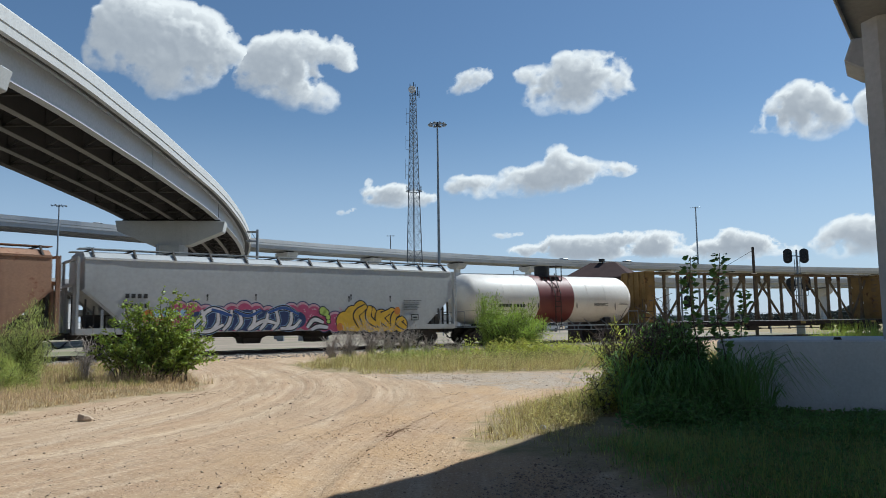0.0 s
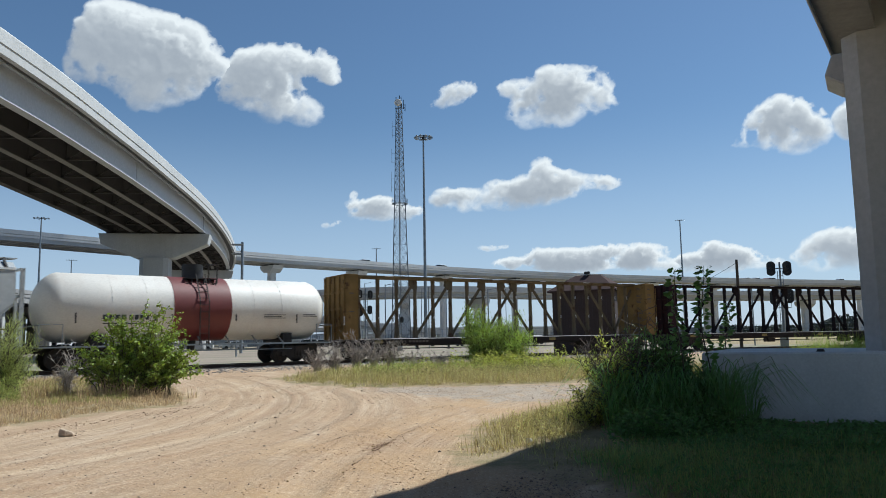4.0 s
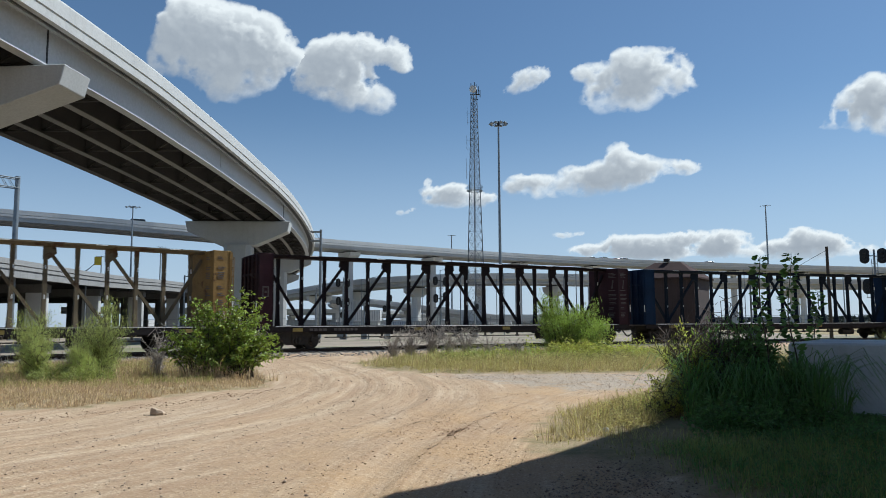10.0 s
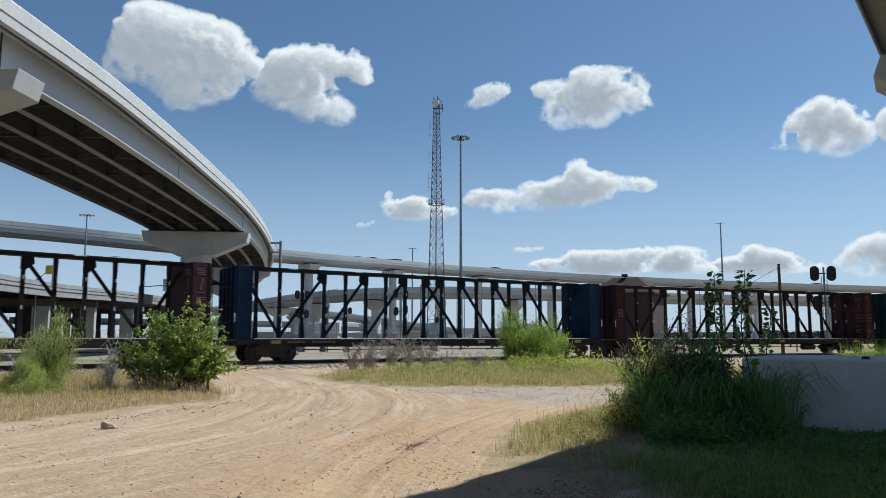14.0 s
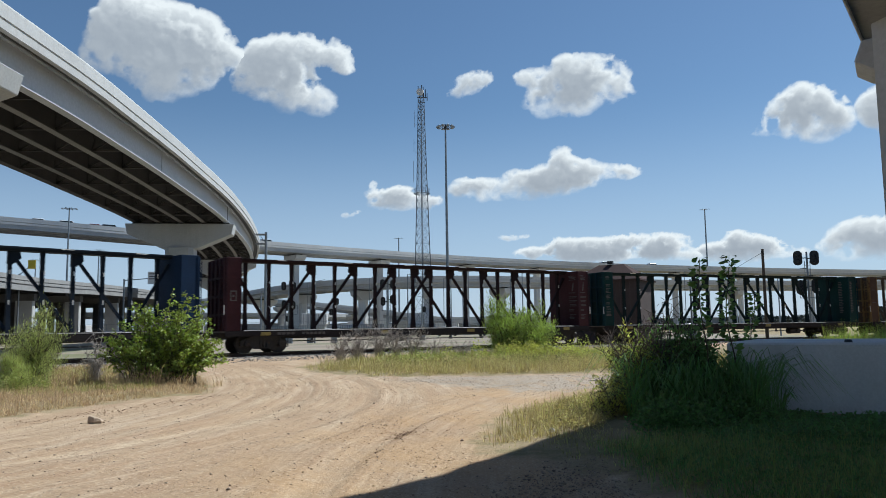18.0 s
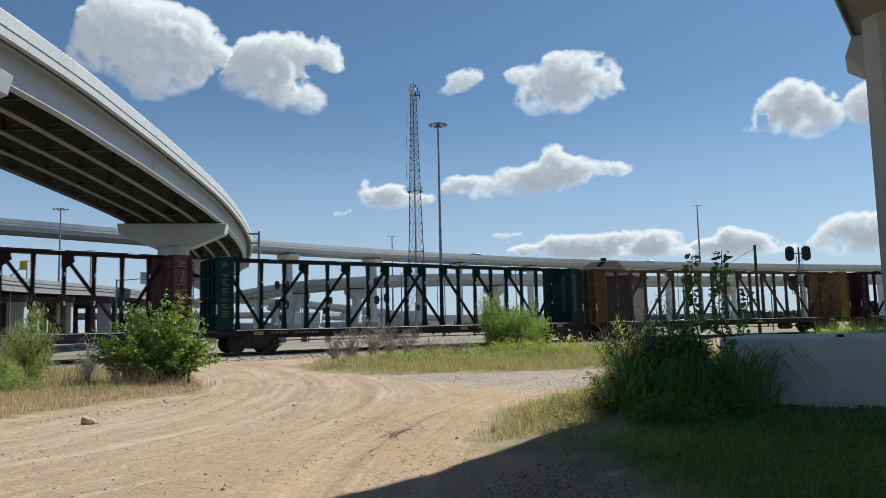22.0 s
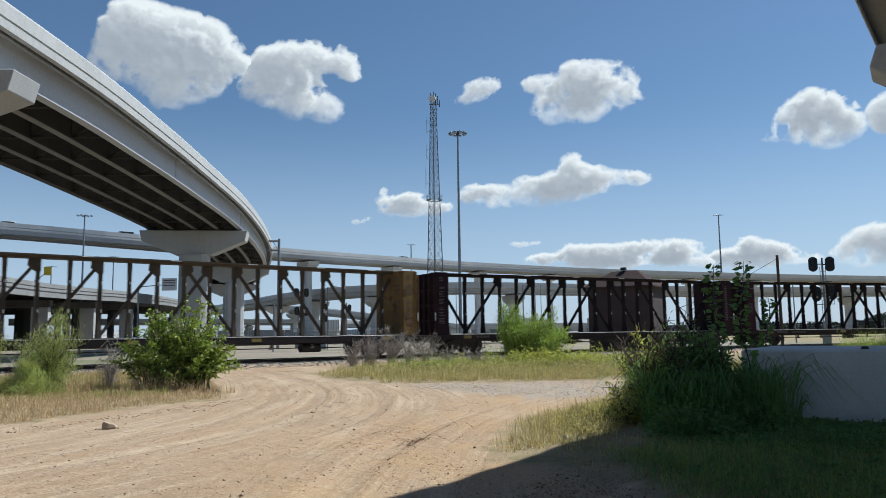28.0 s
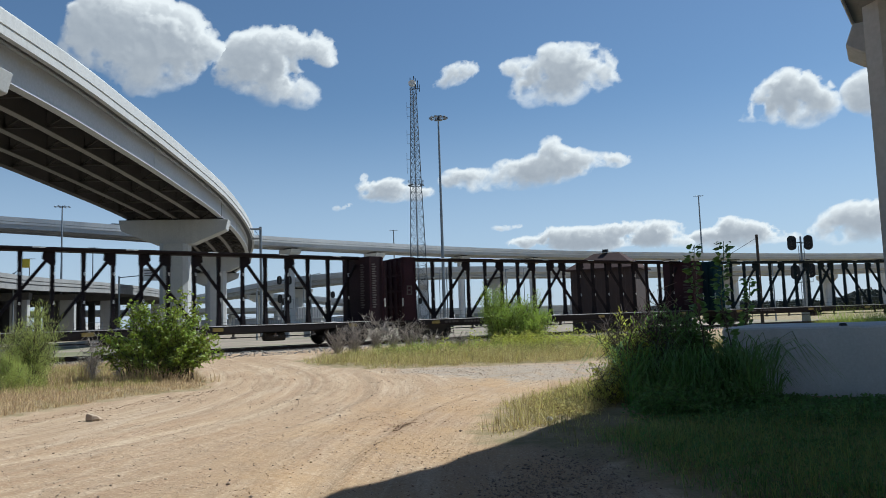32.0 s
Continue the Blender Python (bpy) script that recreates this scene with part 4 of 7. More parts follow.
def couplers(car, half):
    for s in (-1, 1):
        sh = Shape().box(min(half * s, (half - 0.9) * s), max(half * s, (half - 0.9) * s), -0.11, 0.11, 0.78, 0.98)
        sh.box(min((half + 0.02) * s, (half - 0.28) * s), max((half + 0.02) * s, (half - 0.28) * s), -0.2, 0.16, 0.72, 1.04)
        sh.bar((half * s - 0.5 * s, -0.5, 0.75), (half * s - 0.05 * s, -0.45, 0.35), 0.05).bar((half * s - 0.05 * s, -0.45, 0.35), (half * s + 0.25 * s, -0.42, 0.45), 0.05)
        part("coupler", sh, GRIME, car, "knuckle coupler with air hose")


def lettering(parent, rows, y, material=None, name="lettering"):
    """Rows of plain bars: (x0, x1, z0, z1), on the side at y."""
    sh = Shape()
    for x0, x1, z0, z1 in rows:
        sh.box(min(x0, x1), max(x0, x1), y - 0.006, y + 0.006, z0, z1)
    ob = part(name, sh, material or WHITE, parent)
    return tagged(ob, kind="stuff") if len(rows) > 1 else ob


LIT_EDGE = mat("lit_edge_steel", (0.17, 0.17, 0.17), (0.06, 0.055, 0.05), 0.9, 0.55, 0.3, bump=0.1, fine=9)


def centerbeam(paint, dark, label, marks, half=12.55):
    """A centre-beam flatcar: deck, end bulkheads, posts, braces and a top chord."""
    car = thing("centerbeam_flatcar", label, "rail car", "train")
    wheels = []
    L = half - 0.75
    part("deck", Shape().box(-L, L, -1.35, 1.35, 1.02, 1.1), DECK, car, "worn steel deck")
    sh = Shape()
    for i in range(40):
        u = -L + 1.6 + (2 * L - 3.2) * i / 39
        sh.box(u - 0.07, u + 0.07, -1.4, 1.4, 1.1, 1.16)
    tagged(part("deck_riser", sh, DECK, car, "wooden deck risers"), kind="stuff")
    for s in (-1, 1):
        poly = [(-L, 1.1), (-L, 0.84), (-L + 3.4, 0.84), (-L + 4.4, 0.78), (L - 4.4, 0.78), (L - 3.4, 0.84), (L, 0.84), (L, 1.1)]
        part("side_sill", Shape().prism(poly, lambda u, w, d: (u, d, w), s * 1.35 - 0.06, s * 1.35 + 0.06), SILL, car)
        # added lip, paler than the sill, stands for light along the deck edge
        edge = [(1.42, 1.102), (1.40, 1.13), (1.33, 1.138), (1.33, 1.102)]
        part("deck_edge", Shape().loft([[(u, s * y, z) for y, z in edge] for u in (-L + 0.9, L - 0.9)]), LIT_EDGE, car, "added pale lip for the bright line along the deck edge")
    part("center_sill", Shape().box(-L, L, -0.3, 0.3, 0.7, 1.02), GRIME, car)
    for u in (-7.5, -5.4, -3.2, -1.0, 1.0, 3.2, 5.4, 7.5):
        part("winch", Shape().box(u - 0.05, u + 0.05, -1.46, -1.38, 0.5, 0.72).tube((u - 0.12, -1.42, 0.55), (u + 0.12, -1.42, 0.55), 0.05, n=8), GRIME, car)
    part("air_reservoir", Shape().tube((5.1, -0.75, 0.52), (6.2, -0.75, 0.52), 0.22, n=12), GRIME, car, "grimy air brake reservoir", smooth=True)
    part("brake_cylinder", Shape().box(-2.6, -1.9, -1.1, -0.6, 0.42, 0.72).tube((-1.9, -0.85, 0.56), (-1.2, -0.85, 0.56), 0.07, n=8), GRIME, car, bevel=0.02)
    part("brake_rod", Shape().bar((-8.2, -0.5, 0.56), (8.2, -0.5, 0.52), 0.05), GRIME, car)
    for u in (-9.0, 9.0):
        st = Shape()
        for d in (-0.2, 0.2):
            st.bar((u + d, -1.4, 0.3), (u + d, -1.4, 0.8), 0.035)
        for z in (0.32, 0.55):
            st.bar((u - 0.2, -1.4, z), (u + 0.2, -1.4, z), 0.035)
        part("side_step", st, GRIME, car)
    top = 4.72
    frame_mat = POST_TAN if paint is P_YELLOW else BACKLIT_FRAME.get(paint, dark)
    for s in (-1, 1):
        thick = 0.85 if s > 0 else 0.75
        x0, x1 = s * (L - thick), s * L
        a, b = min(x0, x1), max(x0, x1)
        bulk = Shape().box(a, b, -1.38, 1.38, 1.1, top - 0.04)
        bh = part("bulkhead", bulk, P_RUST if paint is P_TAN and s < 0 else paint, car, "ribbed end bulkhead", bevel=0.02)
        out = Shape()
        for k in range(5):
            y = -1.3 + 2.6 * k / 4
            out.box(min(x1, x1 + 0.09 * s), max(x1, x1 + 0.09 * s), y - 0.06, y + 0.06, 1.1, top - 0.1)
        for z in (1.9, 2.8, 3.7):
            out.box(min(x1, x1 + 0.07 * s), max(x1, x1 + 0.07 * s), -1.3, 1.3, z - 0.06, z + 0.06)
        for d in (a + 0.03, b - 0.03):
            out.box(d - 0.03, d + 0.03, -1.405, -1.38, 1.1, top - 0.06)
        part("rib", out, dark, bh)
        rows = marks(s)
        if rows:
            # the same notices on the side of the bulkhead and on its inner face
            lettering(bh, [(a + 0.14 + u0 * (thick - 0.3), a + 0.14 + u1 * (thick - 0.3), z0, z1) for u0, u1, z0, z1 in rows], -1.39, FADED)
            if s > 0:
                sh = Shape()
                for u0, u1, z0, z1 in rows:
                    sh.box(x0 - 0.008, x0 + 0.004, -0.45 - u1 * 0.8, -0.45 - u0 * 0.8, z0, z1)
                tagged(part("lettering", sh, FADED, bh), kind="stuff")
        lad = Shape().bar((x1 + 0.12 * s, -1.42, 1.4), (x1 + 0.12 * s, -1.42, 4.4), 0.035).bar((x1 + 0.12 * s, -1.0, 1.4), (x1 + 0.12 * s, -1.0, 4.4), 0.035)
        for z in (1.5, 1.9, 2.3, 2.7, 3.1, 3.5, 3.9, 4.3):
            lad.bar((x1 + 0.12 * s, -1.42, z), (x1 + 0.12 * s, -1.0, z), 0.035)
        part("ladder", lad, dark, bh)
        # near-white colour stands for sun on the grab rail
        part("grab_rail", Shape().bar((x1 + 0.1 * s, -1.43, 1.9), (x1 + 0.1 * s, -1.43, 2.35), 0.045), HOP_EDGE, bh, "grab rail whitened as if sunlit")
    part("top_chord", sweep([Vector((u, 0, 0)) for u in (-L + 0.7, L - 0.8)], [(-0.3, top - 0.17), (0.3, top - 0.17), (0.4, top - 0.06), (0.4, top), (-0.4, top), (-0.4, top - 0.05)]), frame_mat, car)
    n = 18
    us = [-10.54 + 1.24 * i for i in range(n)]
    for i, u in enumerate(us):
        sh = Shape().loft([[(u + dx * w, dy * d, z) for dx, dy in ((-1, -1), (1, -1), (1, 1), (-1, 1))] for z, w, d in ((1.1, 0.1, 0.16), (1.8, 0.078, 0.1), (3.8, 0.07, 0.085), (4.56, 0.085, 0.11))])
        post = part("post", sh, frame_mat, car)
        if i in (3, 5, 7, 8, 9, 10, 12, 14):
            lean = -1 if i in (3, 5, 7, 9) else 1
            part("gusset", Shape().prism([(u - 0.1 + min(lean, 0) * 0.26, 4.56), (u + 0.1 + max(lean, 0) * 0.26, 4.56), (u + 0.1 + max(lean, 0) * 0.3, 4.25), (u + 0.1, 4.0), (u - 0.1, 4.0), (u - 0.1 + min(lean, 0) * 0.3, 4.25)], lambda p, w, d: (p, d, w), -0.1, 0.1), frame_mat, post)
    def brace(i, j, z0=1.2, z1=4.3):
        part("diagonal", Shape().bar((us[i], 0, z0), (us[j] + (0.15 if i > j else -0.15), 0, z1), 0.13, 0.13, up=(0, 1, 0)), frame_mat, car)
    for i in (1, 3, 5, 7):
        brace(i, i + 2)
        brace(17 - i, 15 - i)
    part("diagonal", Shape().bar((us[1], 0, 1.3), (-L + 0.75, 0, 4.3), 0.13, 0.14, up=(0, 1, 0)), frame_mat, car)
    part("diagonal", Shape().bar((us[16], 0, 1.3), (L - 0.85, 0, 4.3), 0.13, 0.14, up=(0, 1, 0)), frame_mat, car)
    lettering(car, [(-L + 2.6 + 0.24 * i, -L + 2.78 + 0.24 * i, 0.9, 1.02) for i in range(4)] + [(-L + 3.9 + 0.22 * i, -L + 4.06 + 0.22 * i, 0.9, 1.02) for i in range(6)], -1.415, FADED)
    lettering(car, [(u - 0.012 + 0.04 * math.sin(7 * u), u + 0.03 + 0.04 * math.sin(7 * u), z + 0.1 * math.sin(5 * u), z + 0.16 + 0.16 * math.sin(5 * u)) for u in us for z in (2.3, 3.55)], -0.17, HOP_EDGE, "chafed_patch")
    lettering(car, [(u, u + 0.5, top - 0.045, top - 0.01) for u in (-9.0, -5.2, -1.4, 2.4, 6.2, 9.4)], -0.405, HOP_EDGE, "reflective_strip")
    for u in (-10.2, -3.5, 2.2, 9.7):
        lettering(car, [(u, u + 0.5, 0.87, 1.04)], -1.416, REFLECTOR, "reflector")
    for x in (-half + 2.75, half - 2.75):
        truck(car, x, wheels)
    couplers(car, half)
    return car, wheels


def notices(seed, wide=1.0):
    """Blocks of small lettering lines: (from, to) across the panel's width, then heights."""
    r = random.Random(seed)
    z, rows = 4.35, []
    while z > 1.6:
        for i in range(r.choice((2, 3, 4))):
            rows.append((0.05 + 0.1 * r.random(), wide * r.uniform(0.55, 1.0), z, z + 0.04))
            z -= 0.085
        z -= r.choice((0.09, 0.16, 0.3))
    return rows


def marks_columns(s):
    """Loading notices with a pale slanting device between them, or a small boxed sign."""
    if s < 0:
        return [(0.15, 0.85, 3.0, 3.06), (0.15, 0.27, 2.6, 3.0), (0.73, 0.85, 2.6, 3.0), (0.15, 0.85, 2.55, 2.6), (0.38, 0.6, 2.75, 2.85)]
    rows = [q for q in notices(5) if not 3.3 < q[2] < 4.05]
    return rows + [(0.4 + 0.02 * i, 0.55 + 0.02 * i, 3.38 + 0.07 * i, 3.44 + 0.07 * i) for i in range(8)]


def marks_left(s):
    return notices(9, 0.9) if s < 0 else [(0.05, 0.4 + 0.1 * (i % 2), 4.2 - 0.13 * i, 4.27 - 0.13 * i) for i in range(19)]


def marks_few(s):
    return notices(3, 0.8) if s > 0 else [(0.2, 0.8, z, z + 0.05) for z in (3.6, 2.6)]


def paint(name, col, rust_at=0.66, dark=0.6):
    return mat(name, col, tuple(c * dark for c in col), 0.7, 0.7, bump=0.12, fine=18, streak=tuple(c * 0.5 + 0.004 for c in col), streak_amount=0.4, rust=(0.075, 0.038, 0.022), rust_at=rust_at, spread=0.0, spec=0.18)


SILL = mat("grimy_sill", (0.024, 0.019, 0.020), (0.017, 0.014, 0.015), 1.2, 0.75, bump=0.15, rust=(0.05, 0.03, 0.022), rust_at=0.64, spec=0.2)
FADED = mat("faded_lettering", (0.125, 0.105, 0.10), (0.07, 0.06, 0.058), 5.0, 0.7, bump=0)
REFLECTOR = mat("dull_yellow_reflector", (0.28, 0.21, 0.05), (0.2, 0.15, 0.04), 4.0, 0.5, bump=0)
DECK = mat("car_deck", (0.22, 0.19, 0.16), (0.14, 0.11, 0.09), 1.5, 0.85, bump=0.3, rust=(0.20, 0.10, 0.05), rust_at=0.58)
P_YELLOW = paint("faded_yellow_paint", (0.30, 0.19, 0.07), 0.57)
P_TAN = paint("worn_ochre_paint", (0.24, 0.15, 0.06), 0.55)
POST_TAN = paint("weathered_post_paint", (0.19, 0.15, 0.095), 0.56)
P_RUST = paint("rust_brown_paint", (0.11, 0.068, 0.048), 0.6)
P_MAROON = paint("maroon_paint", (0.046, 0.018, 0.026), 0.74)
P_RED = paint("oxide_red_paint", (0.066, 0.022, 0.026), 0.72)
P_PLUM = paint("dark_plum_paint", (0.028, 0.014, 0.02), 0.76)
P_BLUE = paint("dark_blue_paint", (0.007, 0.028, 0.075), 0.74)
P_TEAL = paint("dark_teal_paint", (0.006, 0.042, 0.055), 0.72)
P_GREEN = paint("dark_green_paint", (0.007, 0.038, 0.036), 0.72)
# frames in darkened copies of the car paints, as seen against the light
BACKLIT_FRAME = {p: paint(k + "_backlit_frame", c, 0.7) for k, p, c in (("maroon", P_MAROON, (0.015, 0.009, 0.012)), ("red", P_RED, (0.024, 0.011, 0.013)), ("plum", P_PLUM, (0.015, 0.010, 0.013)),
                                                                    ("blue", P_BLUE, (0.008, 0.016, 0.030)), ("teal", P_TEAL, (0.008, 0.020, 0.026)), ("green", P_GREEN, (0.008, 0.021, 0.022)), ("ochre", P_TAN, (0.10, 0.08, 0.06)))}


def hopper(body_mat, frame_mat, label, half=10.82, art=True):
    """A covered hopper car: smooth curved sides, sloped ends, roof walk, discharge gates."""
    car = thing("covered_hopper", label, "rail car", "train")
    wheels = []
    L = half - 0.5
    top, eave = 4.58, 4.2

    def ring(u, zb):
        side = [(-1.6, zb), (-1.62, (zb + eave) / 2), (-1.56, eave), (-1.2, top - 0.1), (0, top + 0.03), (1.2, top - 0.1), (1.56, eave), (1.62, (zb + eave) / 2), (1.6, zb)]
        return [(u, y, z) for y, z in side]

    part("body", Shape().loft([ring(-L + 0.25, 2.85), ring(-L + 2.2, 1.15), ring(L - 2.2, 1.15), ring(L - 0.25, 2.85)]), body_mat, car, "smooth curved steel body", smooth=True)
    for s in (-1, 1):
        part("side_sill", Shape().box(-L, L, s * 1.55 - 0.06, s * 1.55 + 0.06, 0.95, 1.2), frame_mat, car)
        part("roof_angle", Shape().box(-L + 0.25, L - 0.25, s * 1.57 - 0.03, s * 1.57 + 0.03, eave - 0.05, eave + 0.04), HOP_EDGE if art else frame_mat, car, "eave angle")
        e = s * L
        sh = Shape()
        for y in (-1.5, -0.9, 0.9, 1.5):
            sh.bar((e, y, 0.95), (e, y, 4.2 if abs(y) > 1 else 3.2), 0.12)
        sh.bar((e, -1.5, 3.1), (e, 1.5, 3.1), 0.12).bar((e, -1.5, 4.2), (e, 1.5, 4.2), 0.1)
        for y in (-1.5, 1.5):
            sh.bar((e - 2.2 * s, y, 1.1), (e - 0.2 * s, y, 2.85), 0.12)
            sh.bar((e - 1.0 * s, y, 1.1), (e - 1.0 * s, y, 2.0), 0.1)
        sh.box(min(e, e - 2.2 * s), max(e, e - 2.2 * s), -1.5, 1.5, 0.92, 1.0)
        part("brake_valve", Shape().box(min(e - 0.5 * s, e - 1.3 * s), max(e - 0.5 * s, e - 1.3 * s), -0.9, 0.2, 1.02, 1.75), GRIME, car, "dark brake gear under the slope sheet", bevel=0.03)
        part("air_reservoir", Shape().tube((e - 0.7 * s, 0.75, 1.5), (e - 1.5 * s, 0.75, 1.5), 0.25, n=12), GRIME, car)
        for d in (0.35, 0.7, 1.3, 1.7):
            part("brace", Shape().bar((e - d * s, -1.35, 1.0), (e - d * s, -1.35, 2.75 - 0.85 * d), 0.06), GRIME, car)
        part("grab_iron", Shape().bar((e - 0.3 * s, -1.4, 1.75), (e - 1.4 * s, -1.4, 1.75), 0.05), GRIME, car)
        for y in (-0.6, 0.4):
            part("brace", Shape().bar((e - 0.2 * s, y, 1.0), (e - 0.2 * s, y, 2.7), 0.08), GRIME, car)
        part("end_frame", sh, frame_mat, car, "open end framing over the slope sheet")
        for y0 in (-1.66, 1.46):
            lad = Shape()
            for d in (0.0, 0.4):
                lad.bar((e + 0.05 * s, y0 + d, 0.95), (e + 0.05 * s, y0 + d, 4.25), 0.035)
            for k in range(9):
                lad.bar((e + 0.05 * s, y0, 1.0 + 0.4 * k), (e + 0.05 * s, y0 + 0.4, 1.0 + 0.4 * k), 0.03)
            part("ladder", lad, frame_mat, car)
    sh = Shape()
    for y in (-0.85, 0.85):
        sh.box(-L + 0.1, L - 0.1, y - 0.3, y + 0.3, top + 0.06, top + 0.1)
    part("roof_walk", sh, frame_mat, car, "grated running boards along the roof")
    for i in range(12):
        u = -L + 0.6 + (2 * L - 1.2) * i / 11
        part("walk_bracket", Shape().bar((u, -1.58, eave + 0.02), (u, -1.12, top + 0.08), 0.08).bar((u, 1.58, eave + 0.02), (u, 1.12, top + 0.08), 0.08).bar((u, -1.12, top + 0.05), (u, 1.12, top + 0.05), 0.06), GRIME, car)
    for i in range(4):
        u = -5.6 + 11.2 * i / 3
        g = Shape().loft([[(u + a * w, b * d, z) for a, b in ((-1, -1), (1, -1), (1, 1), (-1, 1))] for z, w, d in ((1.15, 1.35, 1.45), (0.62, 0.5, 0.5), (0.36, 0.42, 0.45))])
        part("discharge_gate", g, GRIME, car, "grimy outlet gate")
    part("center_sill", Shape().box(-half + 0.4, half - 0.4, -0.25, 0.25, 0.7, 1.0), GRIME, car)
    y = -1.635
    if art:
        lettering(car, [(-8.25 + 0.26 * i, -8.08 + 0.26 * i, 2.5, 2.7) for i in range(4)] + [(-8.27 + 0.21 * i, -8.13 + 0.21 * i, 2.08, 2.27) for i in range(5)], y, BLACK)
        lettering(car, [(6.5, 7.7 - 0.15 * (i % 3), 2.52 - 0.09 * i, 2.54 - 0.09 * i) for i in range(2)] + [(6.5, 7.6 - 0.2 * (i % 2), 2.28 - 0.085 * i, 2.298 - 0.085 * i) for i in range(4)] + [(7.0, 7.5, 1.72, 1.76), (7.0, 7.5, 1.42, 1.46), (7.0, 7.04, 1.46, 1.72), (7.46, 7.5, 1.46, 1.72), (7.1, 7.4, 1.55, 1.63), (8.85, 8.95, 1.5, 2.1)], y, BLACK)
        graffiti(car, y)
    for x in (-half + 2.6, half - 2.6):
        truck(car, x, wheels)
    couplers(car, half)
    return car, wheels


def graffiti(car, y):
    """Spray-painted pieces on the near side: interlocking ribbon strokes with outlines over scalloped bubbles."""
    cols = {"pink": (0.42, 0.07, 0.16), "blue": (0.03, 0.09, 0.30), "sky_blue": (0.30, 0.48, 0.70), "white": (0.66, 0.66, 0.68), "black": (0.018, 0.018, 0.022), "yellow": (0.66, 0.41, 0.03), "navy": (0.02, 0.04, 0.13), "blush": (0.55, 0.33, 0.38), "lime": (0.42, 0.55, 0.12), "orange": (0.55, 0.2, 0.03)}
    mats = {k: mat("spray_" + k, c, tuple(q * 0.75 for q in c), 2.5, 0.7, bump=0, spread=0) for k, c in cols.items()}

    def put(sh, key):
        tagged(part("spray_paint", sh, mats[key], car), kind="stuff")

    def place(depth):
        return lambda u, w, d: (u, y - 0.003 * depth - d, w)

    def blob(sh, u, w, r, rz, depth, n=18):
        sh.prism([(u + r * math.cos(2 * math.pi * i / n), w + rz * math.sin(2 * math.pi * i / n)) for i in range(n)], place(depth), 0, 0.002)

    def ribbon(sh, pts, width, depth):
        line = spline([Vector((a, b)) for a, b in pts], 0.12)
        n = len(line)
        left, right = [], []
        for i, p in enumerate(line):
            d = line[min(i + 1, n - 1)] - line[max(i - 1, 0)]
            d = Vector((-d.y, d.x)).normalized()
            w = width * (0.55 + 0.45 * math.sin(math.pi * (0.12 + 0.8 * i / (n - 1))))
            left.append(p + d * w)
            right.append(p - d * w)
        for i in range(n - 1):
            quad = [left[i], left[i + 1], right[i + 1], right[i]]
            sh.prism([(q.x, q.y) for q in quad], place(depth + 0.02 * (i % 2)), 0, 0.002)

    def band(x0, x1, z0, z1, seed, grow, teeth):
        """The spiky outline of a piece, grown by a margin."""
        r = random.Random(seed)
        n = teeth
        up = [(x0 + (x1 - x0) * i / n, (z1 if i % 2 else z1 - 0.26) + r.uniform(-0.14, 0.12) - 0.25 * abs(2 * i / n - 1) ** 3) for i in range(n + 1)]
        dn = [(x0 + (x1 - x0) * i / n, z0 + r.uniform(0, 0.1)) for i in range(n + 1)]
        out = []
        for i in range(n):
            (a, b), (c, d) = up[i], up[i + 1]
            (e, g), (h, k) = dn[i], dn[i + 1]
            out.append([(a - grow, b + grow), (c + grow, d + grow), (h + grow, k - grow * 0.4), (e - grow, g - grow * 0.4)])
        return out

    # pink scalloped bubbles behind everything
    bub, rim, shine = Shape(), Shape(), Shape()
    rnd = random.Random(11)
    for i, u in enumerate(np.arange(-5.9, 2.7, 0.62)):
        w, r = 1.78 + 0.14 * math.sin(u * 2.1 + 1) - (0.3 if u > 1.2 else 0), 0.42 + 0.08 * rnd.random()
        blob(rim, u, w, r + 0.04, r + 0.1, 1)
        blob(shine, u, w, r, r + 0.05, 1.3)
        blob(bub, u + 0.03, w - 0.05, r * 0.92, r * 0.96, 1.5 + 0.02 * i)
        blob(bub, u + 0.2, 1.3, 0.4, 0.32, 1.6)
    put(rim, "navy")
    put(shine, "blush")
    put(bub, "pink")
    dots = Shape()
    for i in range(170):
        blob(dots, rnd.uniform(-5.8, 2.6), rnd.uniform(1.2, 2.1), rnd.uniform(0.02, 0.05), rnd.uniform(0.02, 0.05), 2.0, 8)
    put(dots, "blush")

    def letters(strokes, width, dep, outer, inner, halo):
        """Sweeping strokes: a halo, a dark outline, then the fill."""
        for grow, lift, key in ((0.085, 0.0, halo), (0.06, 0.5, "black"), (0.0, 1.0, inner)):
            sh = Shape()
            for i, pts in enumerate(strokes):
                ribbon(sh, pts, width + grow, dep + lift + 0.02 * (i % 5))
            put(sh, key)
        sh = Shape()
        for i, pts in enumerate(strokes):
            hi = [(a, b) for a, b in pts if b > 1.5]
            if len(hi) > 1:
                ribbon(sh, hi, width * 0.9, dep + 1.4 + 0.02 * (i % 5))
        put(sh, outer)

    # the blue and white piece: leaning stems joined by long horizontal sweeps
    base = Shape()
    for i in range(14):
        u = -5.0 + 5.0 * i / 13
        blob(base, u, 1.5, 0.5, 0.42 + 0.1 * math.sin(math.pi * i / 13), 2.2 + 0.02 * (i % 3))
    put(base, "navy")
    stems = [[(u - 0.28, 1.02), (u + 0.02, 1.4), (u - 0.1 + 0.12 * (i % 3), 2.0 - 0.12 * (i % 2))] for i, u in enumerate((-4.75, -4.1, -3.55, -2.95, -2.3, -1.7, -1.05, -0.35))]
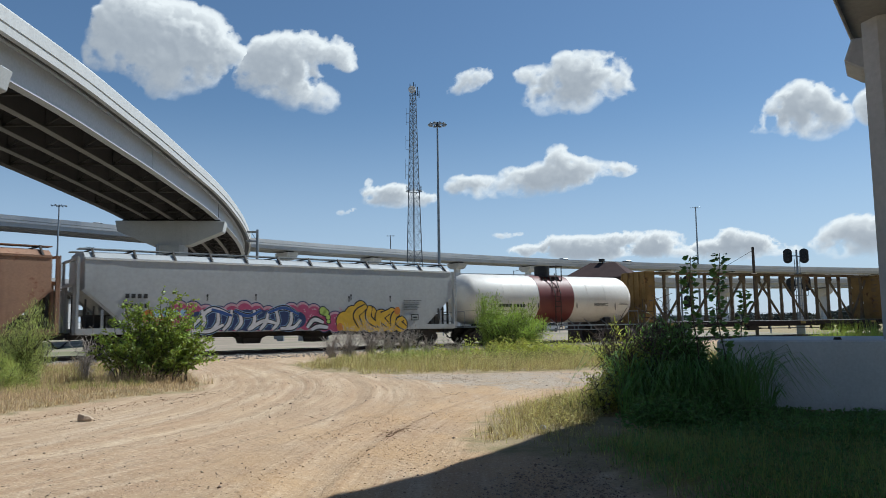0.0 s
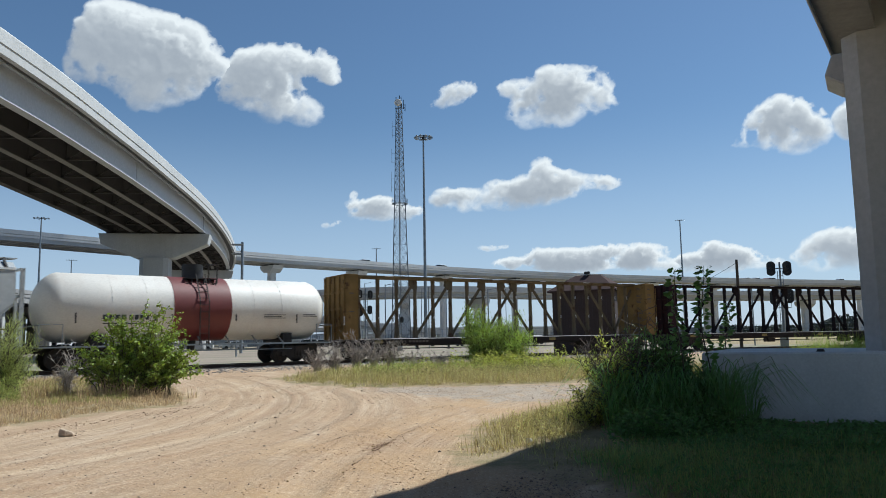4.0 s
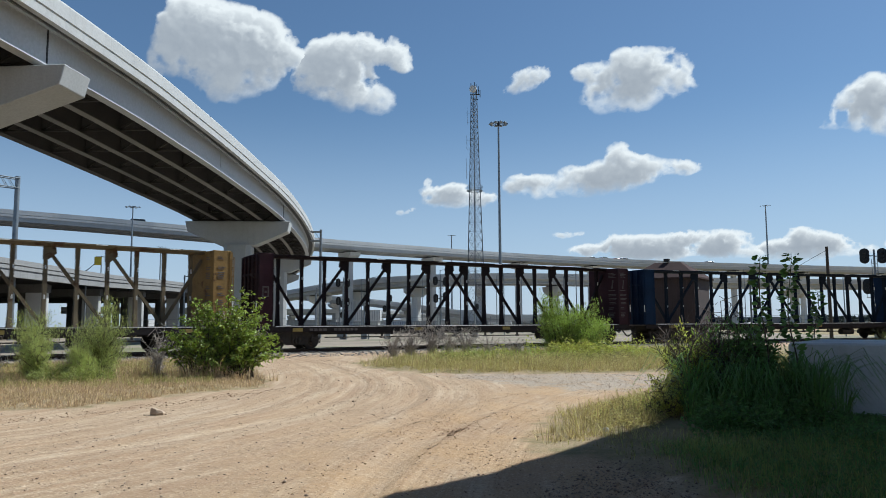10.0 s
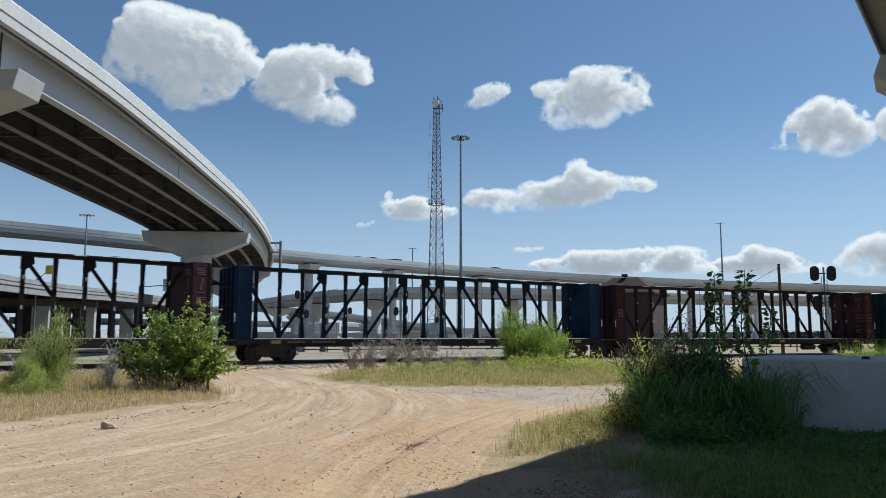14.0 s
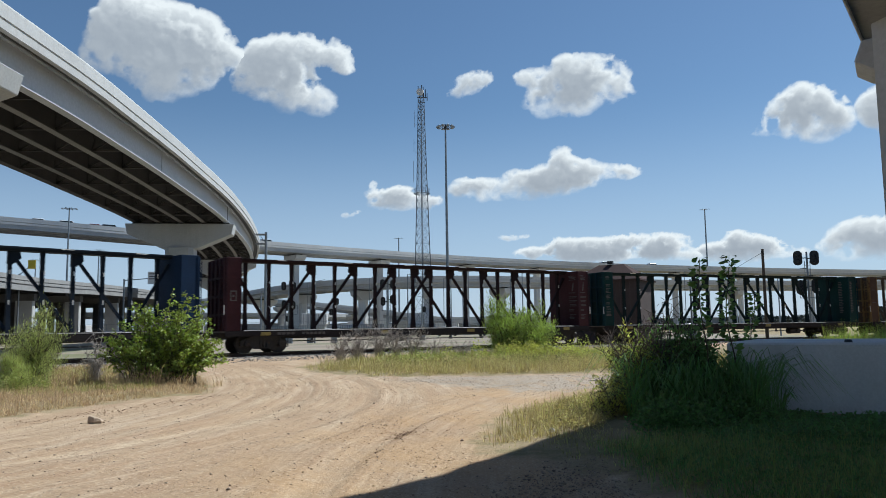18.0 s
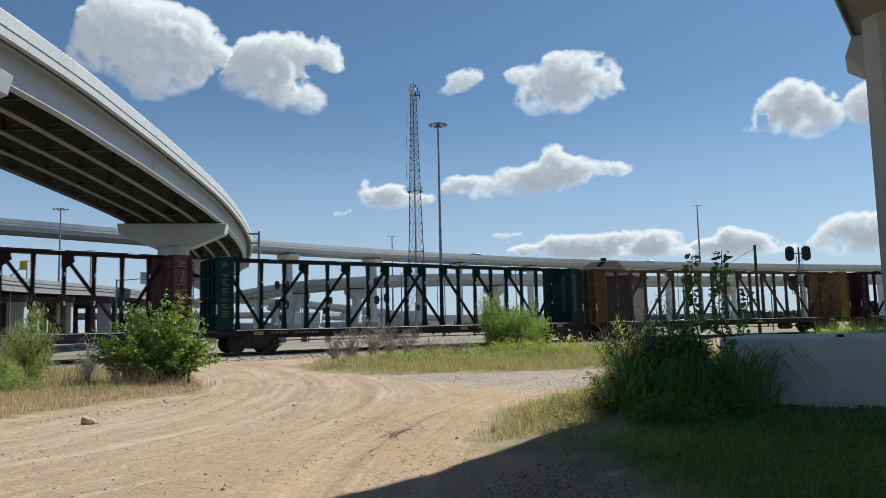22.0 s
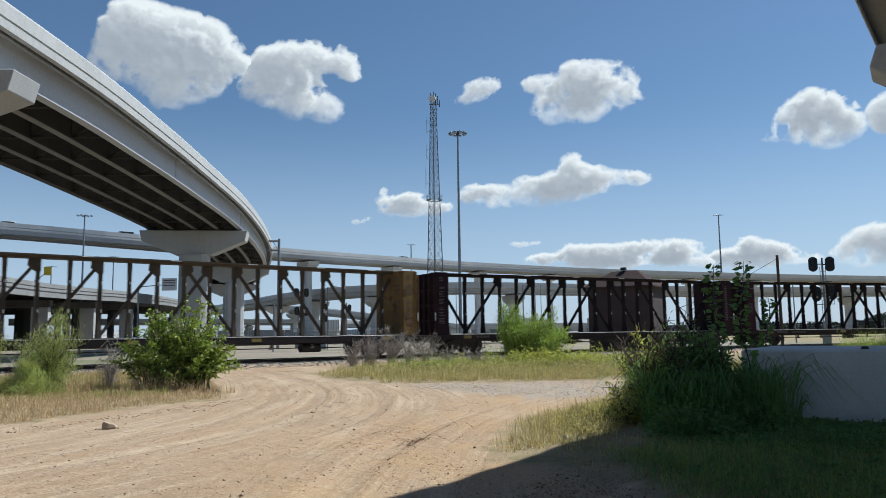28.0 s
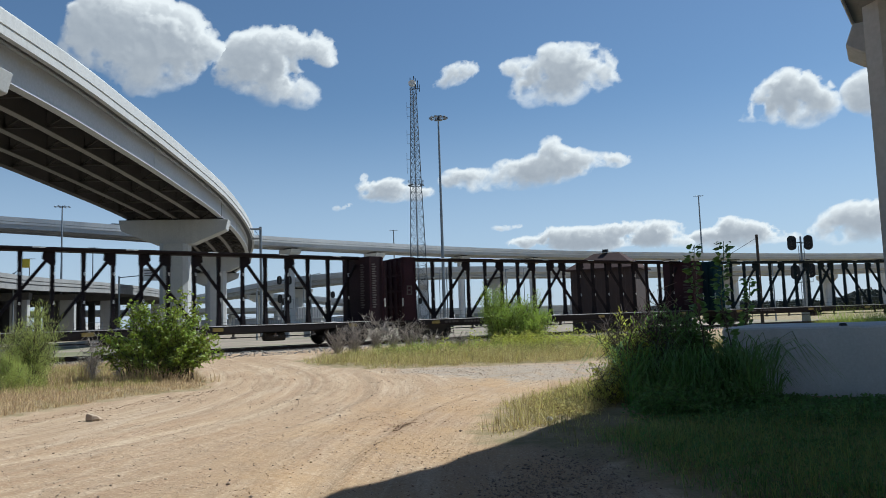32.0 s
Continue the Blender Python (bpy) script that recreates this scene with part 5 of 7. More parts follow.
    sweeps = [[(-5.25, 1.25), (-4.4, 2.02), (-3.4, 1.72)], [(-5.3, 1.05), (-4.5, 1.0), (-3.8, 1.3)], [(-3.3, 1.95), (-2.6, 1.7), (-1.9, 1.98)], [(-2.5, 1.05), (-1.8, 1.45), (-1.0, 1.3)],
              [(-1.6, 1.85), (-0.7, 2.1), (0.1, 1.75)], [(-0.9, 1.08), (-0.2, 1.12), (0.2, 1.5)]]
    letters(stems + sweeps, 0.085, 2.6, "blue", "white", "sky_blue")
    # a small white shape with a lime curl beside it
    letters([[(0.55, 1.1), (0.95, 1.5), (1.5, 1.35)], [(0.8, 1.0), (1.2, 1.15), (1.75, 1.1)]], 0.1, 2.6, "white", "white", "black")
    gl, gk = Shape(), Shape()
    for u, w, r in ((1.45, 1.95, 0.2), (1.62, 1.85, 0.17), (1.75, 1.62, 0.12), (1.78, 1.4, 0.1)):
        blob(gk, u, w, r + 0.05, r + 0.05, 4.2)
        blob(gl, u, w, r, r, 4.6)
    put(gk, "black")
    put(gl, "lime")
    # the golden piece: one swelling mass under fat joined strokes
    mass = [(2.75, 1.4, 0.5, 0.5), (3.2, 1.6, 0.5, 0.6), (3.7, 1.75, 0.5, 0.72), (4.3, 1.5, 0.5, 0.7), (5.0, 1.4, 0.5, 0.62), (5.7, 1.45, 0.45, 0.65), (6.3, 1.2, 0.4, 0.42), (3.4, 1.2, 0.9, 0.34), (5.0, 1.15, 1.0, 0.3)]
    for grow, dep, key in ((0.06, 2.2, "black"), (0.0, 2.9, "yellow")):
        sh = Shape()
        for i, (u, w, r, rz) in enumerate(mass):
            blob(sh, u, w, r + grow, rz + grow, dep + 0.03 * i)
        put(sh, key)
    fat = [[(4.05, 2.2), (3.45, 1.75), (3.7, 1.1)], [(4.3, 2.2), (4.2, 1.6), (4.75, 1.15)], [(4.85, 1.95), (4.8, 1.5), (4.95, 1.05)], [(5.5, 1.9), (5.0, 1.6), (5.45, 1.15)], [(5.75, 1.1), (5.85, 1.7), (6.2, 1.85)], [(6.45, 1.55), (6.1, 1.35), (6.6, 1.0)]]
    letters(fat, 0.15, 3.4, "yellow", "yellow", "black")
    glow = Shape()
    for i, (u, w) in enumerate(((2.45, 1.1), (6.05, 1.95))):
        blob(glow, u, w, 0.2, 0.22, 5.4 + 0.02 * i, 12)
    put(glow, "orange")
    # older patches at the far end of the row
    bl = Shape()
    for u in np.arange(-7.2, -5.6, 0.4):
        blob(bl, u, 1.55 + 0.1 * math.sin(5 * u), 0.34, 0.36, 1)
    put(bl, "orange")
    bl = Shape()
    for u in np.arange(-6.9, -5.7, 0.4):
        blob(bl, u, 1.85, 0.16, 0.2, 1.6)
    put(bl, "sky_blue")
    # paint drips and marks above
    sh = Shape()
    for u, w in ((-2.2, 2.45), (-4.6, 2.4), (3.0, 2.4), (3.12, 2.5), (5.6, 2.45)):
        sh.prism([(u - 0.025, w), (u + 0.025, w), (u + 0.03, w + 0.25), (u - 0.03, w + 0.25)], place(1), 0, 0.002)
        blob(sh, u, w + 0.27, 0.05, 0.06, 1.2, 8)
    put(sh, "black")


def tank_car(label, half=7.2):
    car = thing("tank_car", label, "rail car", "train")
    wheels = []
    zc, R = 2.72, 1.53
    L = half - 0.27

    def hoop(u, r, n=36):
        return [(u, r * math.cos(2 * math.pi * i / n), zc + r * math.sin(2 * math.pi * i / n)) for i in range(n)]

    ends = [(0.0, 0.05), (0.04, 0.4), (0.14, 0.75), (0.3, 1.05), (0.5, 1.28), (0.72, 1.44), (0.95, R)]
    rings = [hoop(-L + a, r) for a, r in ends] + [hoop(u, R) for u in (-4, -2, -1.0, 0, 1.0, 2, 4)] + [hoop(L - a, r) for a, r in reversed(ends)]
    part("tank", Shape().loft(rings), TANK_WHITE, car, "glossy white cylindrical tank with end stains", smooth=True)
    part("center_band", Shape().loft([hoop(u, r, 40) for u, r in ((-1.4, R), (-1.4, R + 0.012), (1.4, R + 0.012), (1.4, R))]), TANK_RED, car, "brick red painted band", smooth=True)
    for u in (-4.1, -2.6, 2.6, 4.1):
        part("seam", Shape().loft([hoop(u + d, r, 40) for d, r in ((-0.03, R), (-0.03, R + 0.006), (0.03, R + 0.006), (0.03, R))]), TANK_WHITE, car)
    part("valve_housing", Shape().tube((0, 0, zc + R - 0.05), (0, 0, zc + R + 0.62), 0.5, 0.5, 18), BLACK, car, "black valve housing", smooth=True)
    sh = Shape()
    sh.box(-0.7, 0.85, -0.95, -0.6, zc + R - 0.12, zc + R - 0.08).box(-0.7, 0.85, 0.6, 0.95, zc + R - 0.12, zc + R - 0.08)
    for yy in (-0.95, 0.95):
        for u in (0.42, 0.85):
            sh.bar((u, yy, zc + 1.15), (u, yy, zc + R + 0.6), 0.045)
        sh.bar((0.42, yy, zc + R + 0.6), (0.9, yy, zc + R + 0.6), 0.045)
        for u in (-0.6, 0.0, 0.6):
            sh.bar((u - 0.16, yy, zc + R - 0.1), (u + 0.12, yy * 1.12, zc + 1.02), 0.05).bar((u + 0.24, yy, zc + R - 0.1), (u + 0.12, yy * 1.12, zc + 1.02), 0.05)
    for u in (0.42, 0.85):
        sh.bar((u, -0.95, zc + R + 0.6), (u, 0.95, zc + R + 0.6), 0.045)
    part("platform", sh, GRIME, car, "top platform with grab rails")
    sh = Shape()
    for d in (-0.22, 0.22):
        sh.bar((d, -1.0, zc + R + 0.1), (d, -1.62, zc + 0.3), 0.04).bar((d, -1.62, zc + 0.3), (d, -1.62, 1.0), 0.04)
    for z in np.arange(1.2, 4.0, 0.33):
        sh.bar((-0.22, -1.62 if z < zc + 0.3 else -1.62 + (z - zc - 0.3) * 0.5, z), (0.22, -1.62 if z < zc + 0.3 else -1.62 + (z - zc - 0.3) * 0.5, z), 0.03)
    part("ladder", sh, GRIME, car)
    part("outlet", Shape().tube((0, 0, 0.72), (0, 0, 1.25), 0.16, 0.24, 10), GRIME, car)
    for y in (-1.46, 1.46):
        rail = Shape().box(-L + 0.9, L - 0.9, y - 0.05, y + 0.05, 0.96, 1.04).bar((-L + 2.4, y, 0.72), (L - 2.4, y, 0.72), 0.04)
        for u in (-4.2, -2.8, -1.4, 0.0, 1.4, 2.8, 4.2):
            rail.bar((u, y, 0.72), (u, y, 1.0), 0.04).bar((u, y, 1.0), (u, y * 0.5, 1.45), 0.05)
        part("side_rail", rail, STEEL, car, "grey side rail under the tank")
    for s in (-1, 1):
        e = s * (half - 0.35)
        x0 = s * (L - 2.7)
        part("stub_sill", Shape().box(min(e, x0), max(e, x0), -0.35, 0.35, 0.72, 1.05).box(min(x0, x0 + 0.5 * s), max(x0, x0 + 0.5 * s), -1.1, 1.1, 0.95, 1.5), GRIME, car)
        r = Shape()
        for y in (-1.5, 1.5):
            r.bar((e, y, 1.0), (e, y, 1.95), 0.03).bar((e - 0.9 * s, y, 1.0), (e - 0.9 * s, y, 1.95), 0.03).bar((e, y, 1.95), (e - 0.9 * s, y, 1.95), 0.03)
        r.box(min(e, e - 1.7 * s), max(e, e - 1.7 * s), -1.5, 1.5, 0.96, 1.02)
        r.bar((e, -1.5, 1.9), (e, 1.5, 1.9), 0.045)
        part("end_platform", r, STEEL, car, "end platform with handrails")
        truck(car, s * (half - 2.1), wheels)
    lettering(car, [(-4.5 + 0.26 * i, -4.3 + 0.26 * i, 2.16, 2.37) for i in range(4)] + [(-3.38 + 0.23 * i, -3.22 + 0.23 * i, 2.16, 2.37) for i in range(4)], -1.497, BLACK)
    lettering(car, [(-4.5, -3.9, 1.96, 2.0), (-3.8, -2.5, 1.96, 2.0), (3.1, 4.3, 2.4, 2.43), (3.1, 4.1, 2.32, 2.35), (3.1, 4.3, 2.24, 2.27), (5.3, 6.1, 2.5, 2.53), (5.3, 6.0, 2.42, 2.45), (5.3, 6.1, 2.34, 2.37), (-5.62, -5.56, 2.0, 2.5), (-2.3, -2.24, 2.1, 2.42), (-1.52, -1.47, 2.1, 2.42), (1.6, 1.66, 2.1, 2.45), (4.9, 4.96, 2.0, 2.5)], -1.5, GRIME)
    couplers(car, half)
    return car, wheels


TANK_WHITE = mat("white_tank_paint", (0.72, 0.69, 0.63), (0.66, 0.62, 0.56), 0.5, 0.5, bump=0.03, fine=14, streak=(0.45, 0.33, 0.26), streak_amount=0.2, spread=0)
TANK_RED = mat("brick_red_paint", (0.17, 0.03, 0.025), (0.13, 0.026, 0.022), 0.7, 0.55, bump=0.03, spread=0)
HOP_EDGE = mat("pale_paint_and_sunlit_edge", (0.80, 0.80, 0.78), (0.72, 0.72, 0.70), 1.0, 0.5, bump=0.02, spread=0)
HOP_GREY = mat("pale_grey_paint", (0.41, 0.425, 0.43), (0.37, 0.385, 0.39), 0.25, 0.5, bump=0.02, fine=6, streak=(0.25, 0.235, 0.21), streak_amount=0.3, spread=0)
HOP_ORANGE = mat("rusty_orange_paint", (0.31, 0.17, 0.10), (0.22, 0.125, 0.08), 0.6, 0.7, bump=0.1, fine=14, streak=(0.14, 0.06, 0.03), streak_amount=0.6, rust=(0.17, 0.06, 0.03), rust_at=0.6, spread=0)

TRAIN = []          # car, wheelsets, place of its middle along the train, metres behind the leading joint


def add_car(made, middle, half):
    TRAIN.append((*made, middle, half))


CAR = 25.494
S0 = -61.34        # the joint before the first flatcar stands at S0 + 3 * CAR
J3 = S0 + 3 * CAR
add_car(hopper(HOP_ORANGE, HOP_ORANGE, "rust-stained orange covered hopper car", 10.6, False), -31.5, 10.6)
add_car(hopper(HOP_GREY, HOP_GREY, "pale grey covered hopper car with colourful graffiti", 10.65), -10.22, 10.65)
add_car(tank_car("white tank car with a brick red centre band", 7.33), 7.8, 7.33)
FLATS = [(P_YELLOW, P_YELLOW, "empty faded yellow centre-beam flatcar, rusting", marks_few),
         (P_MAROON, P_PLUM, "empty dark maroon centre-beam flatcar with white lettering", marks_columns),
         (P_BLUE, P_BLUE, "empty dark blue centre-beam flatcar", lambda s: []),
         (P_RED, P_MAROON, "empty oxide red centre-beam flatcar with white lettering", marks_columns),
         (P_GREEN, P_TEAL, "empty dark green centre-beam flatcar", marks_left),
         (P_TAN, P_TAN, "empty worn ochre centre-beam flatcar, rusting", marks_few),
         (P_PLUM, P_MAROON, "empty dark plum centre-beam flatcar with white lettering", marks_left),
         (P_MAROON, P_MAROON, "empty maroon centre-beam flatcar", marks_columns),
         (P_TEAL, P_TEAL, "empty dark teal centre-beam flatcar", marks_few),
         (P_MAROON, P_PLUM, "empty dark maroon centre-beam flatcar at the rear", marks_few)]
for i, (a, b, lab, mk) in enumerate(FLATS):
    add_car(centerbeam(a, b, lab, mk, CAR / 2 - 0.05), J3 + (i + 0.5) * CAR, CAR / 2)


def run(t):
    """How far the train has gone at t seconds."""
    return 5.3867 * t + 0.027596 * t * t + 0.0001607 * t ** 3 - 7.617e-6 * t ** 4 + 0.45 * math.exp(-((t - 18.3) / 4.5) ** 2)


def car_pose(s, reach):
    a, b = track(s - reach)[0], track(s + reach)[0]
    d = b - a
    mid = (a + b) / 2
    return Matrix.Translation(mid) @ Matrix.Rotation(math.atan2(d.y, d.x), 4, "Z")


# ---- plants ----
RNG = np.random.default_rng(4)


def blades(name, xy, height, width, lean, material, label, category="grass", curve=0.5, base_z=None, kind="stuff"):
    """Grass: a bent, tapering blade at each place."""
    n = len(xy)
    z = ground_height(xy[:, 0], xy[:, 1]) if base_z is None else np.full(n, base_z)
    h = height * RNG.uniform(0.55, 1.15, n)
    yaw, tilt = RNG.uniform(0, 2 * np.pi, n), RNG.normal(0, lean, n)
    face = yaw + np.pi / 2 + RNG.uniform(-0.6, 0.6, n)
    wx, wy = np.cos(face) * width / 2, np.sin(face) * width / 2
    dx, dy = np.cos(yaw), np.sin(yaw)
    b = np.stack([xy[:, 0], xy[:, 1], z - 0.02], 1)
    m = b + np.stack([dx * h * np.sin(tilt) * 0.5, dy * h * np.sin(tilt) * 0.5, h * np.cos(tilt) * 0.58], 1)
    e = b + np.stack([dx * h * np.sin(tilt * (1 + curve)) * 1.1, dy * h * np.sin(tilt * (1 + curve)) * 1.1, h * np.cos(tilt * (1 + curve))], 1)
    w = np.stack([wx, wy, np.zeros(n)], 1)
    V = np.stack([b - w, b + w, m - w * 0.75, m + w * 0.75, e], 1).reshape(-1, 3)
    o = np.arange(n)[:, None] * 5
    F = np.concatenate([o + np.array([[0, 1, 3]]), o + np.array([[0, 3, 2]]), o + np.array([[2, 3, 4]])], 1).reshape(-1, 3)
    ob = np_mesh(name, V, F, material)
    return tagged(ob, label, category, kind=kind)


def scatter(poly, n, edge=0.4, clump=0.0):
    """Random places in a polygon, thinning at its edge, gathered in clumps."""
    p = np.array(poly)
    lo, hi = p.min(0), p.max(0)
    out = []
    got = 0
    while got < n:
        q = RNG.uniform(lo, hi, (n * 2, 2))
        d = inside(q[:, 0], q[:, 1], poly)
        keep = RNG.uniform(0, 1, len(q)) < np.clip(d / edge, 0, 1)
        if clump:
            dens = 0.5 + 0.5 * np.sin(q[:, 0] * 1.7 + 1.3 * np.sin(q[:, 1] * 1.1)) * np.sin(q[:, 1] * 1.9 + np.sin(q[:, 0] * 0.8))
            keep &= RNG.uniform(0, 1, len(q)) < (1 - clump) + clump * dens
        q = q[keep]
        out.append(q)
        got += len(q)
    return np.concatenate(out)[:n]


def tufts(name, centres, per, height, width, material, label, category="grass", splay=0.55, radius=0.06):
    """Tussocks: blades that fan out of each centre, tall and short tussocks mixed."""
    n = len(centres)
    hs = height * np.clip(RNG.lognormal(-0.1, 0.38, n), 0.35, 1.9)
    idx = np.repeat(np.arange(n), per)
    m = len(idx)
    a = RNG.uniform(0, 2 * np.pi, m)
    r = radius * np.sqrt(RNG.uniform(0, 1, m)) * (0.6 + hs[idx] / height)
    gz = ground_height(centres[:, 0], centres[:, 1])
    base = np.stack([centres[idx, 0] + np.cos(a) * r, centres[idx, 1] + np.sin(a) * r, gz[idx] - 0.02], 1)
    h = hs[idx] * RNG.uniform(0.35, 1.1, m)
    lean = np.abs(RNG.normal(0, splay, m))
    b = a + RNG.normal(0, 0.7, m)
    d = np.stack([np.cos(b), np.sin(b)], 1)
    face = b + np.pi / 2 + RNG.uniform(-0.9, 0.9, m)
    wv = np.stack([np.cos(face), np.sin(face), np.zeros(m)], 1) * (width * RNG.uniform(0.6, 1.4, m) / 2)[:, None]
    mid = base + np.concatenate([d * (h * np.sin(lean) * 0.45)[:, None], (h * np.cos(lean * 0.8) * 0.6)[:, None]], 1)
    tip = base + np.concatenate([d * (h * np.sin(lean * 1.5) * 1.0)[:, None], (h * np.cos(np.minimum(lean * 1.35, 1.9)))[:, None]], 1)
    V = np.stack([base - wv, base + wv, mid - wv * 0.8, mid + wv * 0.8, tip], 1).reshape(-1, 3)
    o = np.arange(m)[:, None] * 5
    F = np.concatenate([o + np.array([[0, 1, 3]]), o + np.array([[0, 3, 2]]), o + np.array([[2, 3, 4]])], 1).reshape(-1, 3)
    return tagged(np_mesh(name, V, F, material), label, category, kind="stuff")


def leaf_cloud(points, dirs, length, width, fold=0.25):
    """Leaves as folded pointed blades at points along dirs."""
    n = len(points)
    d = dirs / (np.linalg.norm(dirs, axis=1, keepdims=True) + 1e-9)
    r = RNG.normal(0, 1, (n, 3))
    s = np.cross(d, r)
    s /= np.linalg.norm(s, axis=1, keepdims=True) + 1e-9
    up = np.cross(s, d)
    L = (length * RNG.uniform(0.6, 1.25, n))[:, None]
    W = (width * RNG.uniform(0.7, 1.2, n))[:, None]
    low, high = points + d * L * 0.32 - up * W * fold * 0.3, points + d * L * 0.68
    V = np.stack([points, low - s * W / 2 + up * W * fold, high - s * W * 0.38 + up * W * fold, points + d * L - up * W * fold, high + s * W * 0.38 + up * W * fold, low + s * W / 2 + up * W * fold], 1).reshape(-1, 3)
    o = np.arange(n)[:, None] * 6
    F = np.concatenate([o + np.array([t]) for t in ((0, 1, 5), (1, 2, 4), (1, 4, 5), (2, 3, 4))], 1).reshape(-1, 3)
    return V, F


def branches(base, height, spread, n_main, n_sub, seed, upright=0.5, start=0.15, foot=0.15):
    """Woody stems fanning from a base; returns the shape and points with directions along the outer twigs."""
    rnd = random.Random(seed)
    sh, pts = Shape(), []
    for i in range(n_main):
        a = 2 * math.pi * (i + rnd.random()) / n_main
        reach = spread * rnd.uniform(0.25, 1.0)
        h = height * rnd.uniform(0.5, 1.1) * (1.0 - 0.35 * (reach / spread) ** 2)
        p = Vector((base[0] + rnd.uniform(-foot, foot) * spread, base[1] + rnd.uniform(-foot, foot) * spread, base[2] - 0.05))
        q0, prev = p.copy(), p
        steps = 5
        for k in range(1, steps + 1):
            u = k / steps
            q = q0 + Vector((math.cos(a) * reach * u ** (1 + upright), math.sin(a) * reach * u ** (1 + upright), h * u ** 0.9)) + Vector([rnd.uniform(-0.05, 0.05) * height * 0.6 for _ in range(3)])
            sh.tube(prev, q, 0.022 * (1.15 - u) * height / 2 + 0.004, 0.022 * (0.95 - u * 0.9) * height / 2 + 0.003, 5)
            if u > start:
                for j in range(n_sub):
                    d = Vector((rnd.gauss(0, 1), rnd.gauss(0, 1), rnd.gauss(0.5, 0.8))).normalized()
                    ln = rnd.uniform(0.12, 0.34) * height * 0.6
                    o = prev.lerp(q, rnd.random())
                    e = o + d * ln
                    sh.bar(o, e, 0.008)
                    for w in range(6):
                        pts.append((o.lerp(e, (w + rnd.random()) / 6), d))
            prev = q
    return sh, pts


def shrub(name, x, y, height, spread, n_main, n_sub, leaves, leaf_l, leaf_w, material, seed, label, upright=0.5, start=0.15, jitter=0.08, category="bush", up=0.3, stem=None, foot=0.15, more=()):
    z = float(ground_height(np.array([x]), np.array([y]))[0])
    b = thing(name, label, category)
    sh, pts = branches((x, y, z), height, spread, n_main, n_sub, seed, upright, start, foot)
    for i, (dx, dy, h, s, k) in enumerate(more):
        sh2, pts2 = branches((x + dx, y + dy, z), h, s, k, n_sub, seed + 100 + i, upright, start, foot)
        sh.add(sh2.v, sh2.f)
        pts += pts2
    tagged(part("stem", sh, stem or STEM, b, "thin woody stems"), kind="stuff")
    P = np.array([tuple(p) for p, _ in pts])
    D = np.array([tuple(d) for _, d in pts])
    idx = RNG.integers(0, len(P), leaves)
    pos = P[idx] + RNG.normal(0, jitter, (leaves, 3))
    dr = D[idx] * 0.6 + RNG.normal(0, 0.6, (leaves, 3)) + np.array([0, 0, up])
    V, F = leaf_cloud(pos, dr, leaf_l, leaf_w)
    V[:, 2] = np.maximum(V[:, 2], z + 0.02)
    ob = np_mesh("foliage", V, F, material)
    ob.parent = b
    tagged(ob, kind="stuff")
    return b


def leafy_bush(name, x, y, lobes, leaf_l, leaf_w, material, seed, label):
    """A bush of many arching shoots, leafy above and bare below. lobes: offset, height, reach, shoots of each clump of shoots."""
    rnd = random.Random(seed)
    z = float(ground_height(np.array([x]), np.array([y]))[0])
    b = thing(name, label, "bush")
    sh, pts, dirs = Shape(), [], []
    for dx, dy, h, reach, shoots in lobes:
        for i in range(shoots):
            a, rho = rnd.uniform(0, 2 * math.pi), math.sqrt(rnd.random())
            o = Vector((x + dx * 0.55 + rnd.gauss(0, 0.22), y + dy * 0.55 + rnd.gauss(0, 0.2), z - 0.04))
            e = Vector((x + dx + math.cos(a) * reach * rho, y + dy + math.sin(a) * reach * rho, z + h * (1 - 0.5 * rho ** 2.2) * rnd.uniform(0.62, 1.04)))
            prev, n = o, 7
            for k in range(1, n + 1):
                u = k / n
                q = Vector((o.x + (e.x - o.x) * u ** 1.25, o.y + (e.y - o.y) * u ** 1.25, o.z + (e.z - o.z) * (1.25 * u - 0.25 * u ** 3))) + Vector((rnd.gauss(0, 0.02), rnd.gauss(0, 0.02), 0))
                sh.tube(prev, q, 0.016 * (1.1 - u) + 0.004, 0.016 * (0.95 - 0.9 * u) + 0.003, 5)
                if u > 0.42:
                    for j in range(4):
                        d = Vector((rnd.gauss(0, 1), rnd.gauss(0, 1), rnd.gauss(0.25, 0.5))).normalized()
                        s0 = prev.lerp(q, rnd.random())
                        ln = rnd.uniform(0.1, 0.34) * (1.15 - 0.5 * u)
                        sh.bar(s0, s0 + d * ln, 0.006)
                        for w in range(5):
                            pts.append(tuple(s0 + d * ln * (w + 0.7 * rnd.random()) / 4.5))
                            t = Vector((rnd.gauss(0, 0.8), rnd.gauss(0, 0.8), rnd.gauss(-0.35, 0.45)))
                            dirs.append(tuple(d * 0.6 + t))
                prev = q
    tagged(part("stem", sh, STEM, b, "thin woody stems"), kind="stuff")
    V, F = leaf_cloud(np.array(pts), np.array(dirs), leaf_l, leaf_w, 0.18)
    V[:, 2] = np.maximum(V[:, 2], z + 0.02)
    ob = np_mesh("foliage", V, F, material)
    ob.parent = b
    tagged(ob, kind="stuff")


